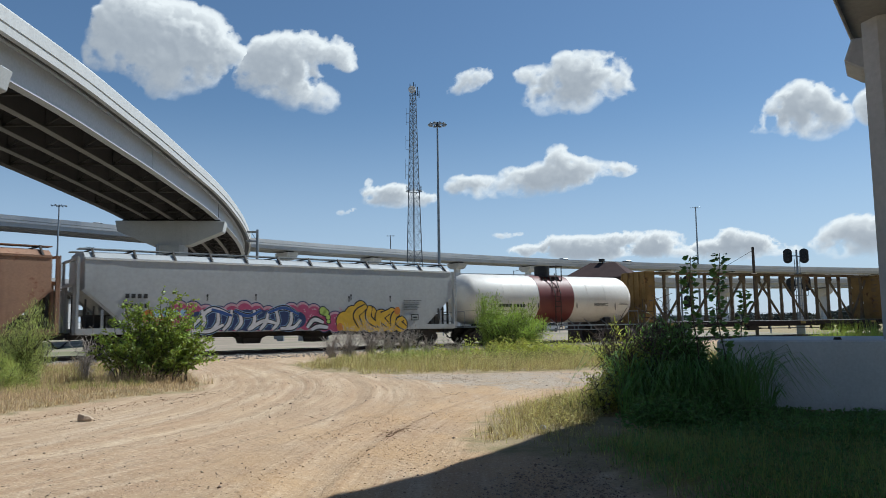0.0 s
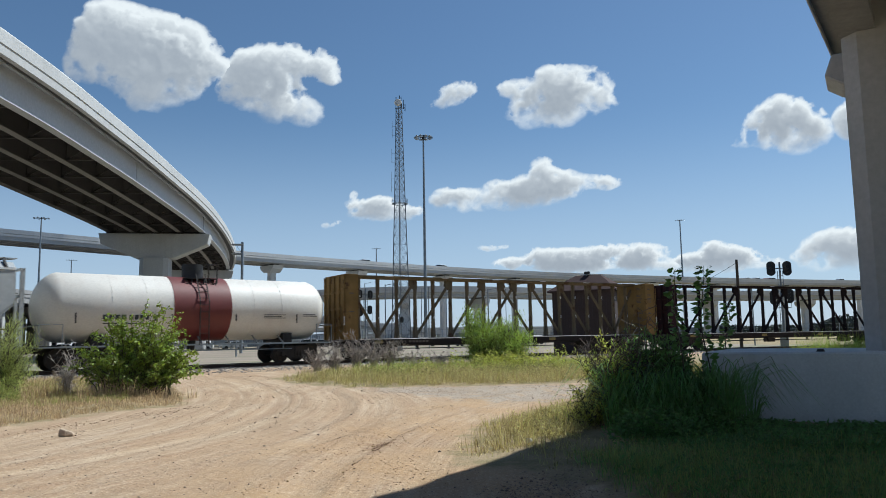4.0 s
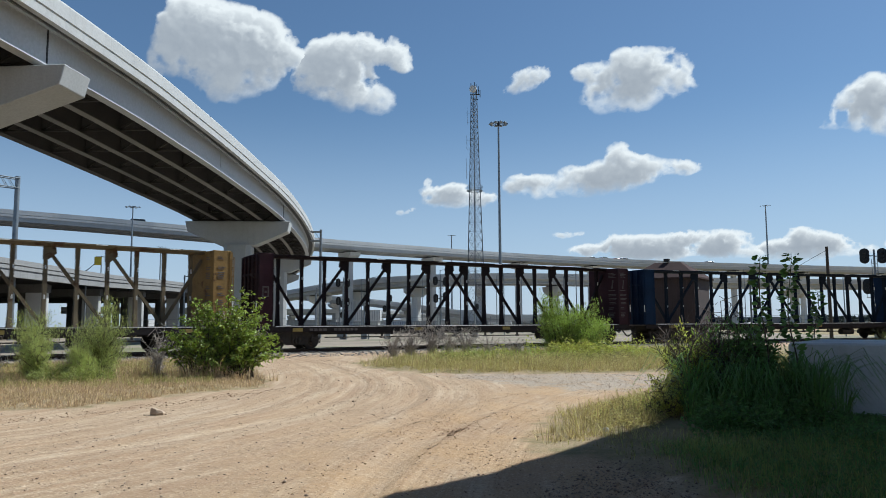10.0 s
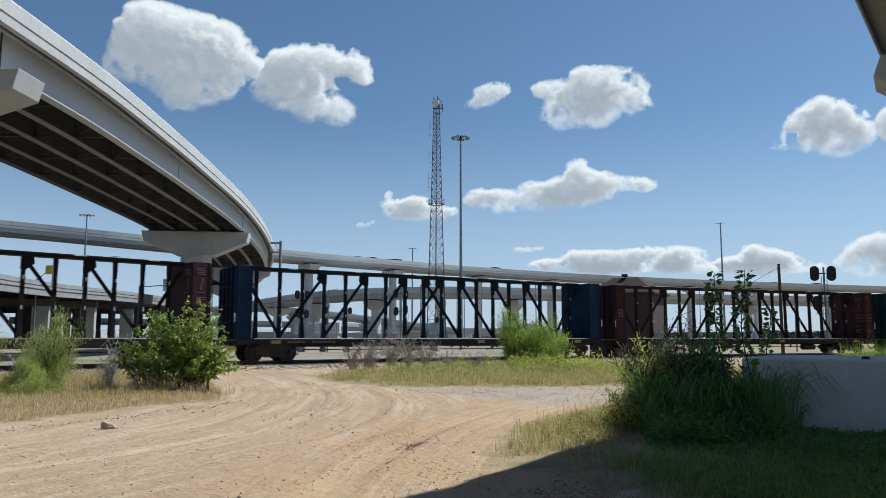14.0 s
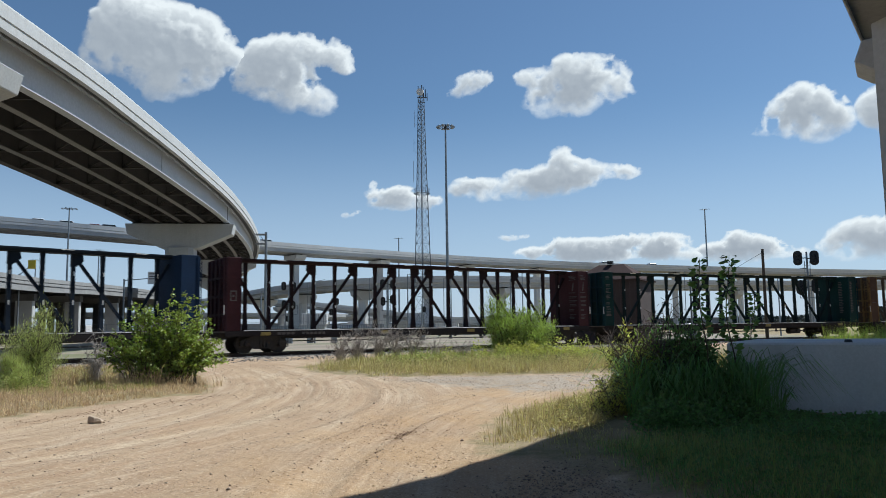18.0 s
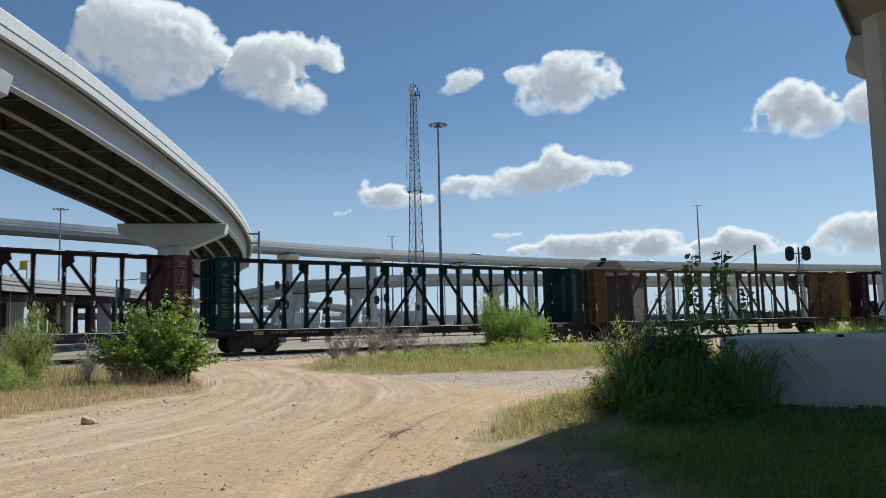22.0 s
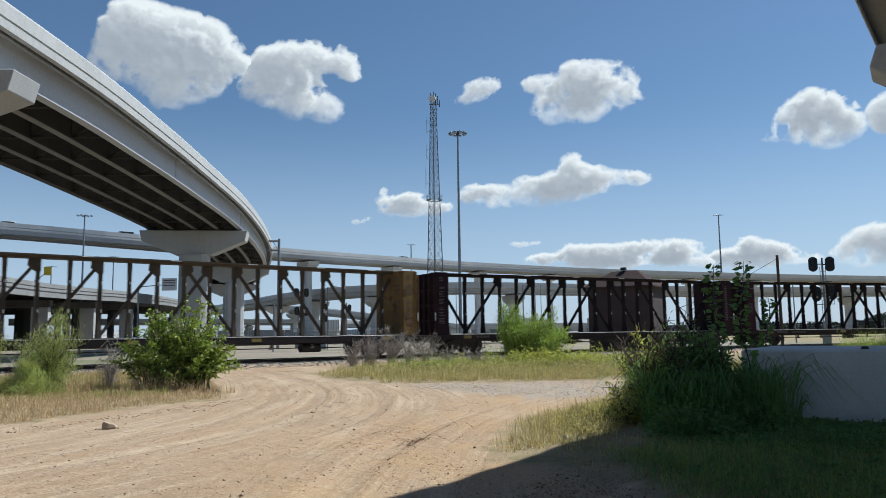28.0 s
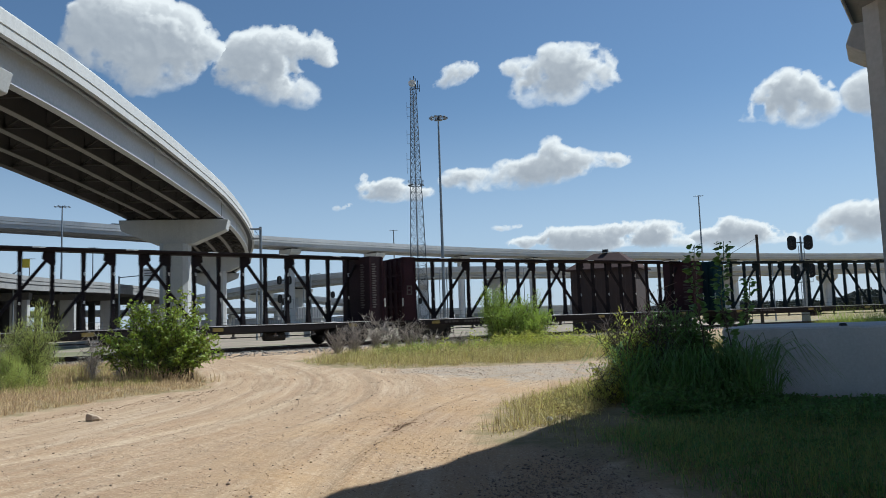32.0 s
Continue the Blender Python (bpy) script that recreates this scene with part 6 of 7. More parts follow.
def leafy(name, centres, per, height, leaf_l, leaf_w, material, label, radius=0.25):
    """Low broad-leaved weeds: a mound of small leaves at each centre."""
    n = len(centres)
    hs = height * np.clip(RNG.lognormal(-0.1, 0.35, n), 0.4, 1.5)
    idx = np.repeat(np.arange(n), per)
    m = len(idx)
    a, r = RNG.uniform(0, 2 * np.pi, m), np.sqrt(RNG.uniform(0, 1, m))
    gz = ground_height(centres[:, 0], centres[:, 1])
    z = hs[idx] * (1 - 0.7 * r ** 2) * RNG.uniform(0.15, 1.0, m)
    P = np.stack([centres[idx, 0] + np.cos(a) * r * radius, centres[idx, 1] + np.sin(a) * r * radius, gz[idx] + z], 1)
    D = np.stack([np.cos(a), np.sin(a), RNG.uniform(-0.2, 0.8, m)], 1) + RNG.normal(0, 0.4, (m, 3))
    V, F = leaf_cloud(P, D, leaf_l, leaf_w)
    V[:, 2] = np.maximum(V[:, 2], -0.05)
    return tagged(np_mesh(name, V, F, material), label, "weeds", kind="stuff")


def plants():
    leafy_bush("bush", -8.95, 22.4, ((-0.5, 0, 2.35, 1.15, 34), (0.35, 0.1, 2.5, 0.95, 30), (1.1, -0.1, 2.6, 0.75, 22), (-1.25, 0.1, 1.75, 0.55, 8), (1.5, -0.3, 1.55, 0.85, 24), (0.6, -0.5, 1.15, 0.9, 9)),
               0.112, 0.052, LEAF, 3, "leafy green bush with dark bare stems below")
    tufts("rank_grass_tuft", np.concatenate([RNG.normal((-8.7, 21.6), (0.8, 0.2), (26, 2)), RNG.normal((-10.6, 21.4), (0.7, 0.4), (14, 2))]), 34, 0.55, 0.009, STRAW, "long pale grass arching at the foot of the bush", splay=0.7, radius=0.1)
    for i, (x, y, h) in enumerate(((-10.9, 22.6, 1.5), (-11.3, 23.4, 1.9), (-10.4, 23.3, 1.6), (-13.4, 22.2, 1.3), (-15.4, 21.4, 1.2))):
        shrub("dead_shrub", x, y, h, 0.5, 9, 5, 260, 0.08, 0.005, TWIG, 160 + i, "bare dry brown twiggy shrub", 1.2, 0.1, 0.04, category="dead bush", up=1.0, stem=TWIG)
    for i, (x, y, h, s, k) in enumerate(((-11.9, 21.2, 2.35, 0.75, 1), (-12.5, 22.4, 1.7, 0.8, 0.8), (-13.6, 20.6, 1.5, 0.8, 1), (-14.6, 22.0, 2.1, 0.9, 1), (-16.2, 20.6, 1.9, 0.9, 1), (-17.5, 22.5, 2.2, 1.0, 1), (-12.1, 20.4, 0.9, 0.7, 1.2), (-13.2, 22.6, 1.9, 0.6, 0.5))):
        shrub("feathery_shrub", x, y, h, s, 13, 8, int(8500 * k), 0.115, 0.0105, LEAF_FINE, 20 + i, "airy yellow-green shrub with thread-like leaves", 1.5, 0.12, 0.09, up=1.5)
    leafy("low_herbs", np.array([(-12.6, 19.9), (-12.1, 20.2), (-11.5, 20.3), (-13.1, 20.3), (-11.8, 19.8)]), 600, 0.6, 0.12, 0.018, GRASS_PALE, "pale green low herbs at the foot of the shrubs", 0.4)
    shrub("young_shrub", 3.8, 37.4, 2.4, 1.05, 26, 8, 11000, 0.16, 0.026, LEAF_BRIGHT, 41, "bright green feathery shrub in the grass strip", 0.9, 0.04, 0.12, up=1.0, foot=0.5)
    shrub("young_shrub", 2.3, 37.7, 2.85, 1.0, 26, 8, 12000, 0.16, 0.026, LEAF_BRIGHT, 43, "bright green feathery shrub in the grass strip", 0.9, 0.04, 0.12, up=1.0, foot=0.5)
    leafy("strip_herbs", np.concatenate([RNG.normal((3.0, 35.8), (1.3, 0.6), (46, 2)), RNG.normal((5.2, 35.6), (1.0, 0.6), (16, 2))]), 110, 0.8, 0.12, 0.05, HERB, "yellow-green leafy herbs round the young shrubs", 0.4)
    for i, (x, y, h) in enumerate(((-4.9, 36.6, 1.85), (-3.9, 37.2, 1.9), (-5.6, 36.0, 1.2), (-3.0, 36.6, 1.8), (-11.4, 30.2, 2.2), (-12.3, 30.4, 2.4), (-2.2, 37.6, 1.6), (-10.6, 29.4, 1.6), (-1.2, 37.8, 0.9), (0.2, 38.0, 0.8))):
        shrub("dead_shrub", x, y, h, 1.15, 17, 8, 800, 0.07, 0.006, TWIG, 60 + i, "bare dry brown twiggy shrub", 0.7, 0.1, 0.04, category="dead bush", up=0.7, stem=TWIG)
    # weeds before the footing
    shrub("weed_thicket", 3.75, 13.2, 1.7, 0.55, 20, 6, 4600, 0.10, 0.03, LEAF_DARK, 70, "dark tangled weeds in the overpass shade", 0.5, 0.1, 0.08, category="weeds", up=0.6)
    shrub("weed_thicket", 4.15, 13.2, 1.5, 0.6, 16, 6, 3600, 0.10, 0.03, LEAF_DARK, 71, "dark tangled weeds in the overpass shade", 0.5, 0.1, 0.08, category="weeds", up=0.6)
    shrub("weed_thicket", 3.0, 13.5, 1.45, 0.55, 18, 7, 4200, 0.08, 0.022, HERB, 72, "straggling yellow-green weeds at the edge of the shade", 0.6, 0.1, 0.07, category="weeds", up=0.8)
    shrub("weed_thicket", 3.35, 13.3, 1.35, 0.5, 16, 6, 3000, 0.09, 0.026, LEAF_BRIGHT, 76, "green weeds half in the sun", 0.5, 0.1, 0.08, category="weeds", up=0.7)
    shrub("weed_thicket", 2.55, 13.0, 0.7, 0.6, 12, 6, 1300, 0.07, 0.02, HERB, 74, "straggling yellow-green weeds at the edge of the shade", 0.6, 0.1, 0.07, category="weeds", up=0.8)
    shrub("dead_shrub", 3.05, 13.2, 2.1, 0.7, 10, 7, 260, 0.05, 0.006, TWIG_DARK, 73, "tall bare dark weed stalks", 0.8, 0.2, 0.04, category="dead bush", up=0.7, stem=TWIG_DARK)
    shrub("dead_shrub", 3.5, 13.1, 2.15, 0.5, 10, 7, 260, 0.07, 0.012, TWIG_DARK, 75, "tall bare dark weed stalks", 0.9, 0.3, 0.04, category="dead bush", up=0.7, stem=TWIG_DARK)
    for i, (x, y, h) in enumerate(((4.05, 12.6, 2.62), (4.55, 12.75, 2.68), (6.15, 15.9, 2.2))):
        broad_weed(x, y, h, 80 + i)
    reeds(np.concatenate([RNG.normal((4.45, 12.35), (0.36, 0.2), (24, 2)), RNG.normal((3.75, 12.5), (0.4, 0.28), (26, 2))]))
    leafy("low_weeds", scatter([(2.4, 10.9), (3.0, 12.0), (4.8, 12.7), (7.0, 11.9), (9.5, 10.6), (9.0, 8.6), (6.5, 9.0), (4, 9.6)], 560, 0.9, 0.3), 44, 0.13, 0.06, 0.032, LEAF_DARK, "low dark broad-leaved weeds in the shade", 0.22)
    leafy("low_weeds", scatter([(4.6, 11.9), (5.2, 12.6), (7.0, 12.0), (9.5, 10.9), (9.3, 9.9), (6.6, 10.9)], 150, 0.3, 0.3), 80, 0.11, 0.07, 0.04, LEAF_DARK, "low dark broad-leaved weeds in the shade", 0.28)
    tufts("shade_grass", scatter([(1.6, 9.6), (3.0, 11.4), (9, 9.4), (11, 5), (5, 4), (2.1, 6.5)], 5200, 0.6, 0.4), 13, 0.12, 0.008, GRASS_DEEP, "short green grass in the shade", splay=1.2, radius=0.1)
    leafy("low_weeds", scatter([(2.3, 11.4), (3.2, 12.2), (4.9, 12.1), (4.9, 11.2), (3, 10.9)], 110, 0.3, 0.2), 60, 0.38, 0.075, 0.03, LEAF_DARK, "low dark broad-leaved weeds in the shade", 0.24)
    tufts("shade_grass", scatter([(0.6, 10.1), (2.2, 11.6), (5, 11.5), (12, 10), (12, 4), (5, 3.5), (1.7, 5.6), (1.9, 8.0)], 2600, 0.5, 0.5), 12, 0.09, 0.009, GRASS, "short patchy grass", splay=1.0, radius=0.09)
    tufts("shade_grass", scatter([(1.5, 9.9), (2.6, 11.0), (4.6, 11.2), (9, 9.6), (10, 5), (4.5, 4), (2.0, 6.5)], 3000, 0.7, 0.6), 16, 0.2, 0.005, GRASS_PALE, "long pale grass bending in the shade", splay=1.35, radius=0.1)
    leafy("low_weeds", scatter([(1.7, 9.6), (3, 10.6), (9, 8.8), (9, 5), (3, 5), (2.0, 8)], 420, 0.5, 0.6), 22, 0.08, 0.045, 0.022, LEAF_DARK, "creeping weeds in the grass", 0.16)
    tufts("verge_grass", scatter([(0.2, 10.2), (0.9, 14.4), (2.9, 18.0), (6.0, 19.6), (7, 17), (3.4, 13.5), (1.5, 10.4)], 2400, 0.9, 0.6), 16, 0.19, 0.008, GRASS_DRY, "dry yellow-green verge grass", splay=1.2)
    leafy("verge_weeds", scatter([(0.9, 11.2), (1.4, 14.0), (2.4, 15.6), (3.4, 15.0), (2.7, 12.6), (1.8, 11.0)], 90, 0.4, 0.5), 40, 0.2, 0.06, 0.02, GRASS, "yellow-green weeds on the verge", 0.2)
    tufts("verge_grass", scatter([(1.4, 12.0), (2.2, 15.4), (3.9, 18.0), (7, 19), (8, 16.6), (4.4, 14.4)], 420, 0.5, 0.6), 16, 0.3, 0.010, GRASS, "green-yellow verge grass", splay=0.75)
    strip = TURF_STRIP[:5] + [(12, 27)]
    tufts("strip_grass", scatter(strip + [(12, 46), (5, 43.5), (-2, 38.8), (-5, 36)], 4200, 1.6, 0.9), 16, 0.36, 0.009, GRASS, "tall green and straw grass strip", splay=1.1, radius=0.1)
    tufts("strip_grass", scatter(strip + [(12, 34), (2, 29.5), (-4, 31)], 3600, 1.2, 0.8), 20, 0.3, 0.008, GRASS_DRY, "straw-coloured grass at the edge of the strip", splay=1.5, radius=0.09)
    leafy("strip_weeds", scatter([(-4, 31), (-1, 28), (4, 28), (10, 30), (9, 38), (2, 36), (-3, 35)], 460, 0.8, 0.7), 34, 0.33, 0.11, 0.04, GRASS, "low broad weeds among the grass", 0.35)
    tufts("bright_grass", scatter([(-5, 34), (-3, 36), (1, 38.5), (6, 41), (9, 43), (9, 37), (3, 33), (-2, 32)], 340, 0.8, 0.9), 20, 0.5, 0.011, LEAF_BRIGHT, "bright green tall grass", splay=0.95, radius=0.14)
    tufts("left_grass", scatter(TURF_LEFT[1:8] + [(-20, 26)], 11000, 0.35, 0.25), 20, 0.15, 0.007, STRAW, "short dry straw-coloured verge grass", splay=0.9)
    tufts("left_grass", scatter([(-20, 17), (-10, 18), (-7.6, 20.2), (-8.4, 23.5), (-10.4, 27), (-14, 30), (-20, 26)], 4200, 0.9, 0.5), 16, 0.19, 0.009, GRASS, "green verge grass below the shrubs", splay=0.75)
    tufts("far_weeds", scatter([(10.6, 22.5), (12.2, 26), (16.5, 35), (26, 38), (24, 28), (14, 21)], 2800, 0.8, 0.4), 22, 0.85, 0.012, LEAF_BRIGHT, "tall bright green weeds beyond the footing", "weeds", splay=0.24, radius=0.25)
    tufts("far_weeds", scatter([(10.6, 22.5), (12.2, 26), (16.5, 35), (26, 38), (24, 28), (14, 21)], 1600, 0.8, 0.6), 20, 0.8, 0.012, HERB, "tall yellow-green weeds beyond the footing", "weeds", splay=0.3, radius=0.25)
    tufts("right_grass", scatter([(5, 20), (8, 26.5), (13, 28), (30, 34), (30, 26), (12, 19)], 900, 0.8, 0.3), 12, 0.4, 0.014, GRASS, "rough verge grass")


def reeds(centres):
    """Tall reed grass whose long blades rise and arch over."""
    per = 44
    n = len(centres) * per
    idx = np.repeat(np.arange(len(centres)), per)
    a = RNG.uniform(0, 2 * np.pi, n)
    d = np.stack([np.cos(a), np.sin(a)], 1)
    h = RNG.uniform(0.35, 1.2, n) * np.repeat(RNG.uniform(0.6, 1.15, len(centres)), per)
    reach = h * RNG.uniform(0.35, 1.05, n)
    base = centres[idx] + d * RNG.uniform(0, 0.1, (n, 1))
    gz = ground_height(base[:, 0], base[:, 1]) - 0.02
    face = a + np.pi / 2 + RNG.uniform(-0.5, 0.5, n)
    wv = np.stack([np.cos(face), np.sin(face), np.zeros(n)], 1) * (RNG.uniform(0.005, 0.012, n))[:, None]
    rows = []
    for u, wide in ((0, 0.35), (0.3, 0.8), (0.6, 1.0), (0.85, 0.65)):
        c = np.concatenate([base + d * (reach * u ** 2)[:, None], (gz + h * (1.55 * u - 0.75 * u ** 3))[:, None]], 1)
        rows += [c - wv * wide, c + wv * wide]
    rows.append(np.concatenate([base + d * (reach * 1.2)[:, None], (gz + h * (0.74 - 0.4 * reach / h))[:, None]], 1))
    V = np.stack(rows, 1).reshape(-1, 3)
    o = np.arange(n)[:, None] * 9
    F = np.concatenate([o + np.array([t]) for t in ((0, 1, 3), (0, 3, 2), (2, 3, 5), (2, 5, 4), (4, 5, 7), (4, 7, 6), (6, 7, 8))], 1).reshape(-1, 3)
    tagged(np_mesh("reed_grass", V, F, GRASS_DEEP), "tall arching dark green reed grass", "grass", kind="stuff")


def broad_weed(x, y, h, seed):
    """A single tall stalk with broad leaves up its length."""
    rnd = random.Random(seed)
    z = float(ground_height(np.array([x]), np.array([y]))[0])
    w = thing("tall_weed", "tall single-stalked weed with broad leaves", "weed")
    prev = Vector((x, y, z - 0.05))
    rings = [[prev + Vector((math.cos(c), math.sin(c), 0)) * 0.018 for c in (0, 1.05, 2.1, 3.14, 4.19, 5.24)]]
    pts, dirs = [], []
    n = 16
    for k in range(1, n + 1):
        q = Vector((x + 0.05 * math.sin(k * 0.5 + seed), y + 0.04 * math.cos(k * 0.7), z + h * k / n))
        rings.append([q + Vector((math.cos(c), math.sin(c), 0)) * (0.012 * (1.1 - k / n) + 0.004) for c in (0, 1.05, 2.1, 3.14, 4.19, 5.24)])
        for j in range(15 if k > 2 else 6):
            a = rnd.uniform(0, 2 * math.pi)
            pts.append(tuple(prev.lerp(q, rnd.random())))
            dirs.append((math.cos(a), math.sin(a), rnd.uniform(-0.35, 0.35)))
        prev = q
    part("stalk", Shape().loft(rings), STEM, w)
    P, D = np.array(pts), np.array(dirs)
    V, F = leaf_cloud(P + D * 0.05, D, 0.125, 0.072, 0.15)
    ob = np_mesh("leaves", V, F, LEAF_DARK)
    ob.parent = w
    tagged(ob, kind="stuff")


plants()


def stones():
    """Pebbles and gravel on the dirt road."""
    def heap(name, xy, size, seed, label, material=None):
        r = np.random.default_rng(seed)
        n = len(xy)
        s = size * np.clip(r.lognormal(0, 0.5, n), 0.4, 3.2)
        base = np.array([(1, 0, 0), (-1, 0, 0), (0, 1, 0), (0, -1, 0), (0, 0, 1), (0, 0, -1)], float)
        tri = np.array([(0, 2, 4), (2, 1, 4), (1, 3, 4), (3, 0, 4), (2, 0, 5), (1, 2, 5), (3, 1, 5), (0, 3, 5)])
        V = base[None] * r.uniform(0.6, 1.1, (n, 6, 1)) * np.array([1, 0.8, 0.6])
        a = r.uniform(0, 2 * np.pi, n)
        c, q = np.cos(a)[:, None], np.sin(a)[:, None]
        X, Y = V[..., 0] * c - V[..., 1] * q, V[..., 0] * q + V[..., 1] * c
        z = ground_height(xy[:, 0], xy[:, 1])
        V = np.stack([xy[:, :1] + X * s[:, None], xy[:, 1:] + Y * s[:, None], z[:, None] + V[..., 2] * s[:, None] + s[:, None] * 0.25], 2).reshape(-1, 3)
        F = (np.arange(n)[:, None, None] * 6 + tri[None]).reshape(-1, 3)
        tagged(np_mesh(name, V, F, material or ROCK, smooth=False), label, "stones", kind="stuff")

    road = [(-14, 6), (-12, 13.6), (-7.5, 15), (-6.0, 20), (-9, 27), (-12, 35), (-6, 33), (-3.5, 25), (4, 25), (12, 26), (12, 20.8), (3, 18.5), (0.9, 14.5), (0.4, 10), (2.6, 6)]
    heap("pebbles", scatter(road, 16000, 0.3, 0.8), 0.0065, 5, "small loose pebbles on the dirt")
    heap("pebbles", scatter(road, 1500, 0.4, 0.9), 0.012, 12, "loose pebbles gathered in the tracks")
    heap("pebbles", scatter(road, 34, 0.5, 0.5), 0.02, 6, "loose dark stones on the dirt")
    heap("clods", RNG.normal((-0.85, 11.7), (0.12, 0.32), (230, 2)), 0.011, 14, "broken clods of earth in a wheel rut", CLOD)
    heap("clods", scatter([(-3.0, 6), (-2.2, 9), (-1.6, 13), (0.2, 14.5), (0.7, 11.5), (0.2, 9), (0.2, 6)], 1000, 0.35, 0.9), 0.008, 16, "crumbled clods thrown up by wheels", CLOD)
    heap("pebbles", scatter([(-13, 12.2), (-8.6, 13.2), (-7.0, 17.2), (-6.1, 19.4), (-5.5, 19), (-6.6, 15.5), (-8, 12.4), (-13, 10.8)], 800, 0.4, 0.7), 0.012, 15, "earthy pebbles along the verge", CLOD)
    heap("gravel", scatter(GRAVEL_BAND, 8000, 1.4, 0.45), 0.0105, 7, "grey gravel spill across the road")
    heap("gravel", scatter([(-0.3, 5.8), (0.1, 7.6), (0.9, 9.3), (1.9, 9.1), (1.9, 7.0), (1.5, 5.6)], 3600, 0.5, 0.5), 0.009, 9, "grey gravel in the shade")
    ss = np.linspace(-45, 45, 13000)
    off = RNG.uniform(-3.6, -0.85, 13000)
    pts = np.array([(track(s)[0].x - math.cos(track(s)[1]) * o, track(s)[0].y + math.sin(track(s)[1]) * o) for s, o in zip(ss, off)])
    heap("ballast_stones", pts, 0.035, 8, "loose ballast stones beside the rail", BALLAST)
    # the lone rock in the road
    rk = Shape()
    r = random.Random(2)
    rk.loft([[(-6.42 + a * k * 0.12 + sx + r.uniform(-0.012, 0.012), 13.37 + b * k * 0.085 + r.uniform(-0.012, 0.012), z + sz * a + r.uniform(-0.01, 0.01)) for a, b in ((-1, -0.7), (0.1, -1), (1, -0.6), (0.95, 0.7), (-0.2, 1), (-0.9, 0.6))] for z, k, sx, sz in ((-0.03, 0.9, 0, 0), (0.04, 1.05, 0.01, 0.0), (0.085, 0.95, -0.015, -0.015), (0.11, 0.7, -0.02, -0.02))])
    tagged(part("rock", rk, LONE_ROCK, None, bevel=0.01), "single tan broken rock lying on the dirt road", "rock")
    wt = Shape().loft([[(1.33 + a * k, 11.2 + b * k, z) for a, b in ((-0.05, -0.03), (0.04, -0.04), (0.06, 0.02), (0, 0.05), (-0.05, 0.03))] for z, k in ((0.0, 1), (0.09, 0.9), (0.12, 0.5))])
    tagged(part("litter", wt, WHITE, None), "small white scrap of litter in the grass", "litter")


stones()


# ---- the yard and the far side ----
def sign_board(x, y, z, w, h, turn, material, label, bars, arm):
    """A sign panel held off its post by an arm. arm: how far to the left the post stands, and how far below the panel's middle the arm leaves it."""
    s = thing("road_sign", label, "road sign", m=pose(x, y, 0, 0, 0, turn))
    dx, drop = arm
    part("post", Shape().tube((-dx, 0.1, -0.2), (-dx, 0.1, z - drop + 0.2), 0.13, n=8), STEEL, s)
    part("arm", Shape().bar((-dx, 0.1, z - drop), (0, 0.1, z), 0.12), STEEL, s)
    panel = part("panel", Shape().box(-w / 2, w / 2, -0.05, 0.03, z - h / 2, z + h / 2), material, s, bevel=0.01)
    if bars:
        lettering(panel, [(-w * 0.4, w * 0.4, z + h * (0.28 - 0.2 * i), z + h * (0.36 - 0.2 * i)) for i in range(bars)], -0.058, FADED, "lettering")


def trailer(x, y, turn, length, colr, label, name="truck_trailer"):
    t = thing(name, label, "trailer", "parked trailers", pose(x, y, 0.05, 0, 0, turn))
    part("box", Shape().box(-length / 2, length / 2, -1.25, 1.25, 1.15, 4.0), colr, t, bevel=0.03)
    part("chassis", Shape().box(-length / 2, length / 2, -0.5, 0.5, 0.8, 1.15), GRIME, t)
    for u in (length / 2 - 1.2, length / 2 - 2.5):
        for s in (-1, 1):
            part("wheel", Shape().tube((u, s * 1.2, 0.5), (u, s * 0.85, 0.5), 0.5, n=14), TYRE, t)
    part("landing_leg", Shape().box(-length / 2 + 2.2, -length / 2 + 2.4, -0.9, 0.9, 0.0, 0.9), GRIME, t)


CAR_PAINTS = [mat("car_paint_" + k, c, tuple(q * 0.9 for q in c), 1.0, 0.25, 0.0, bump=0, spread=0) for k, c in
              (("white", (0.7, 0.7, 0.7)), ("silver", (0.42, 0.43, 0.45)), ("black", (0.02, 0.02, 0.022)), ("red", (0.3, 0.03, 0.03)), ("grey", (0.16, 0.17, 0.18)))]


def motor_car(colr, label, m=None, van=0.0, group=""):
    c = thing("car", label, "car", group, m)
    prof = [(-2.2, 0.35), (-2.25, 0.75), (-1.9, 0.95), (-1.0 - van * 0.6, 1.0), (-0.45 - van, 1.48 + 0.35 * van), (1.3 + van * 0.6, 1.48 + 0.35 * van), (2.0 + 0.1 * van, 1.0), (2.25, 0.9), (2.25, 0.35)]
    part("body", Shape().prism(prof, lambda u, w, d: (u, d, w), -0.88, 0.88), colr, c, bevel=0.06)
    win = [(-0.9 - van * 0.6, 1.04), (-0.45 - van, 1.42 + 0.33 * van), (1.2 + van * 0.6, 1.42 + 0.33 * van), (1.7, 1.04)]
    for s in (-1, 1):
        part("side_window", Shape().prism(win, lambda u, w, d: (u, d, w), s * 0.885, s * 0.9), GLASS_DARK, c)
    for u in (-1.4, 1.4):
        for s in (-1, 1):
            part("wheel", Shape().tube((u, s * 0.9, 0.33), (u, s * 0.68, 0.33), 0.33, n=14), TYRE, c)
    return c


SHED_WHITE = mat("shed_panel", (0.52, 0.52, 0.5), (0.44, 0.44, 0.42), 0.3, 0.7, bump=0.05)
SHED_GREY = mat("shed_grey", (0.30, 0.31, 0.32), (0.24, 0.25, 0.26), 0.3, 0.7, bump=0.05)


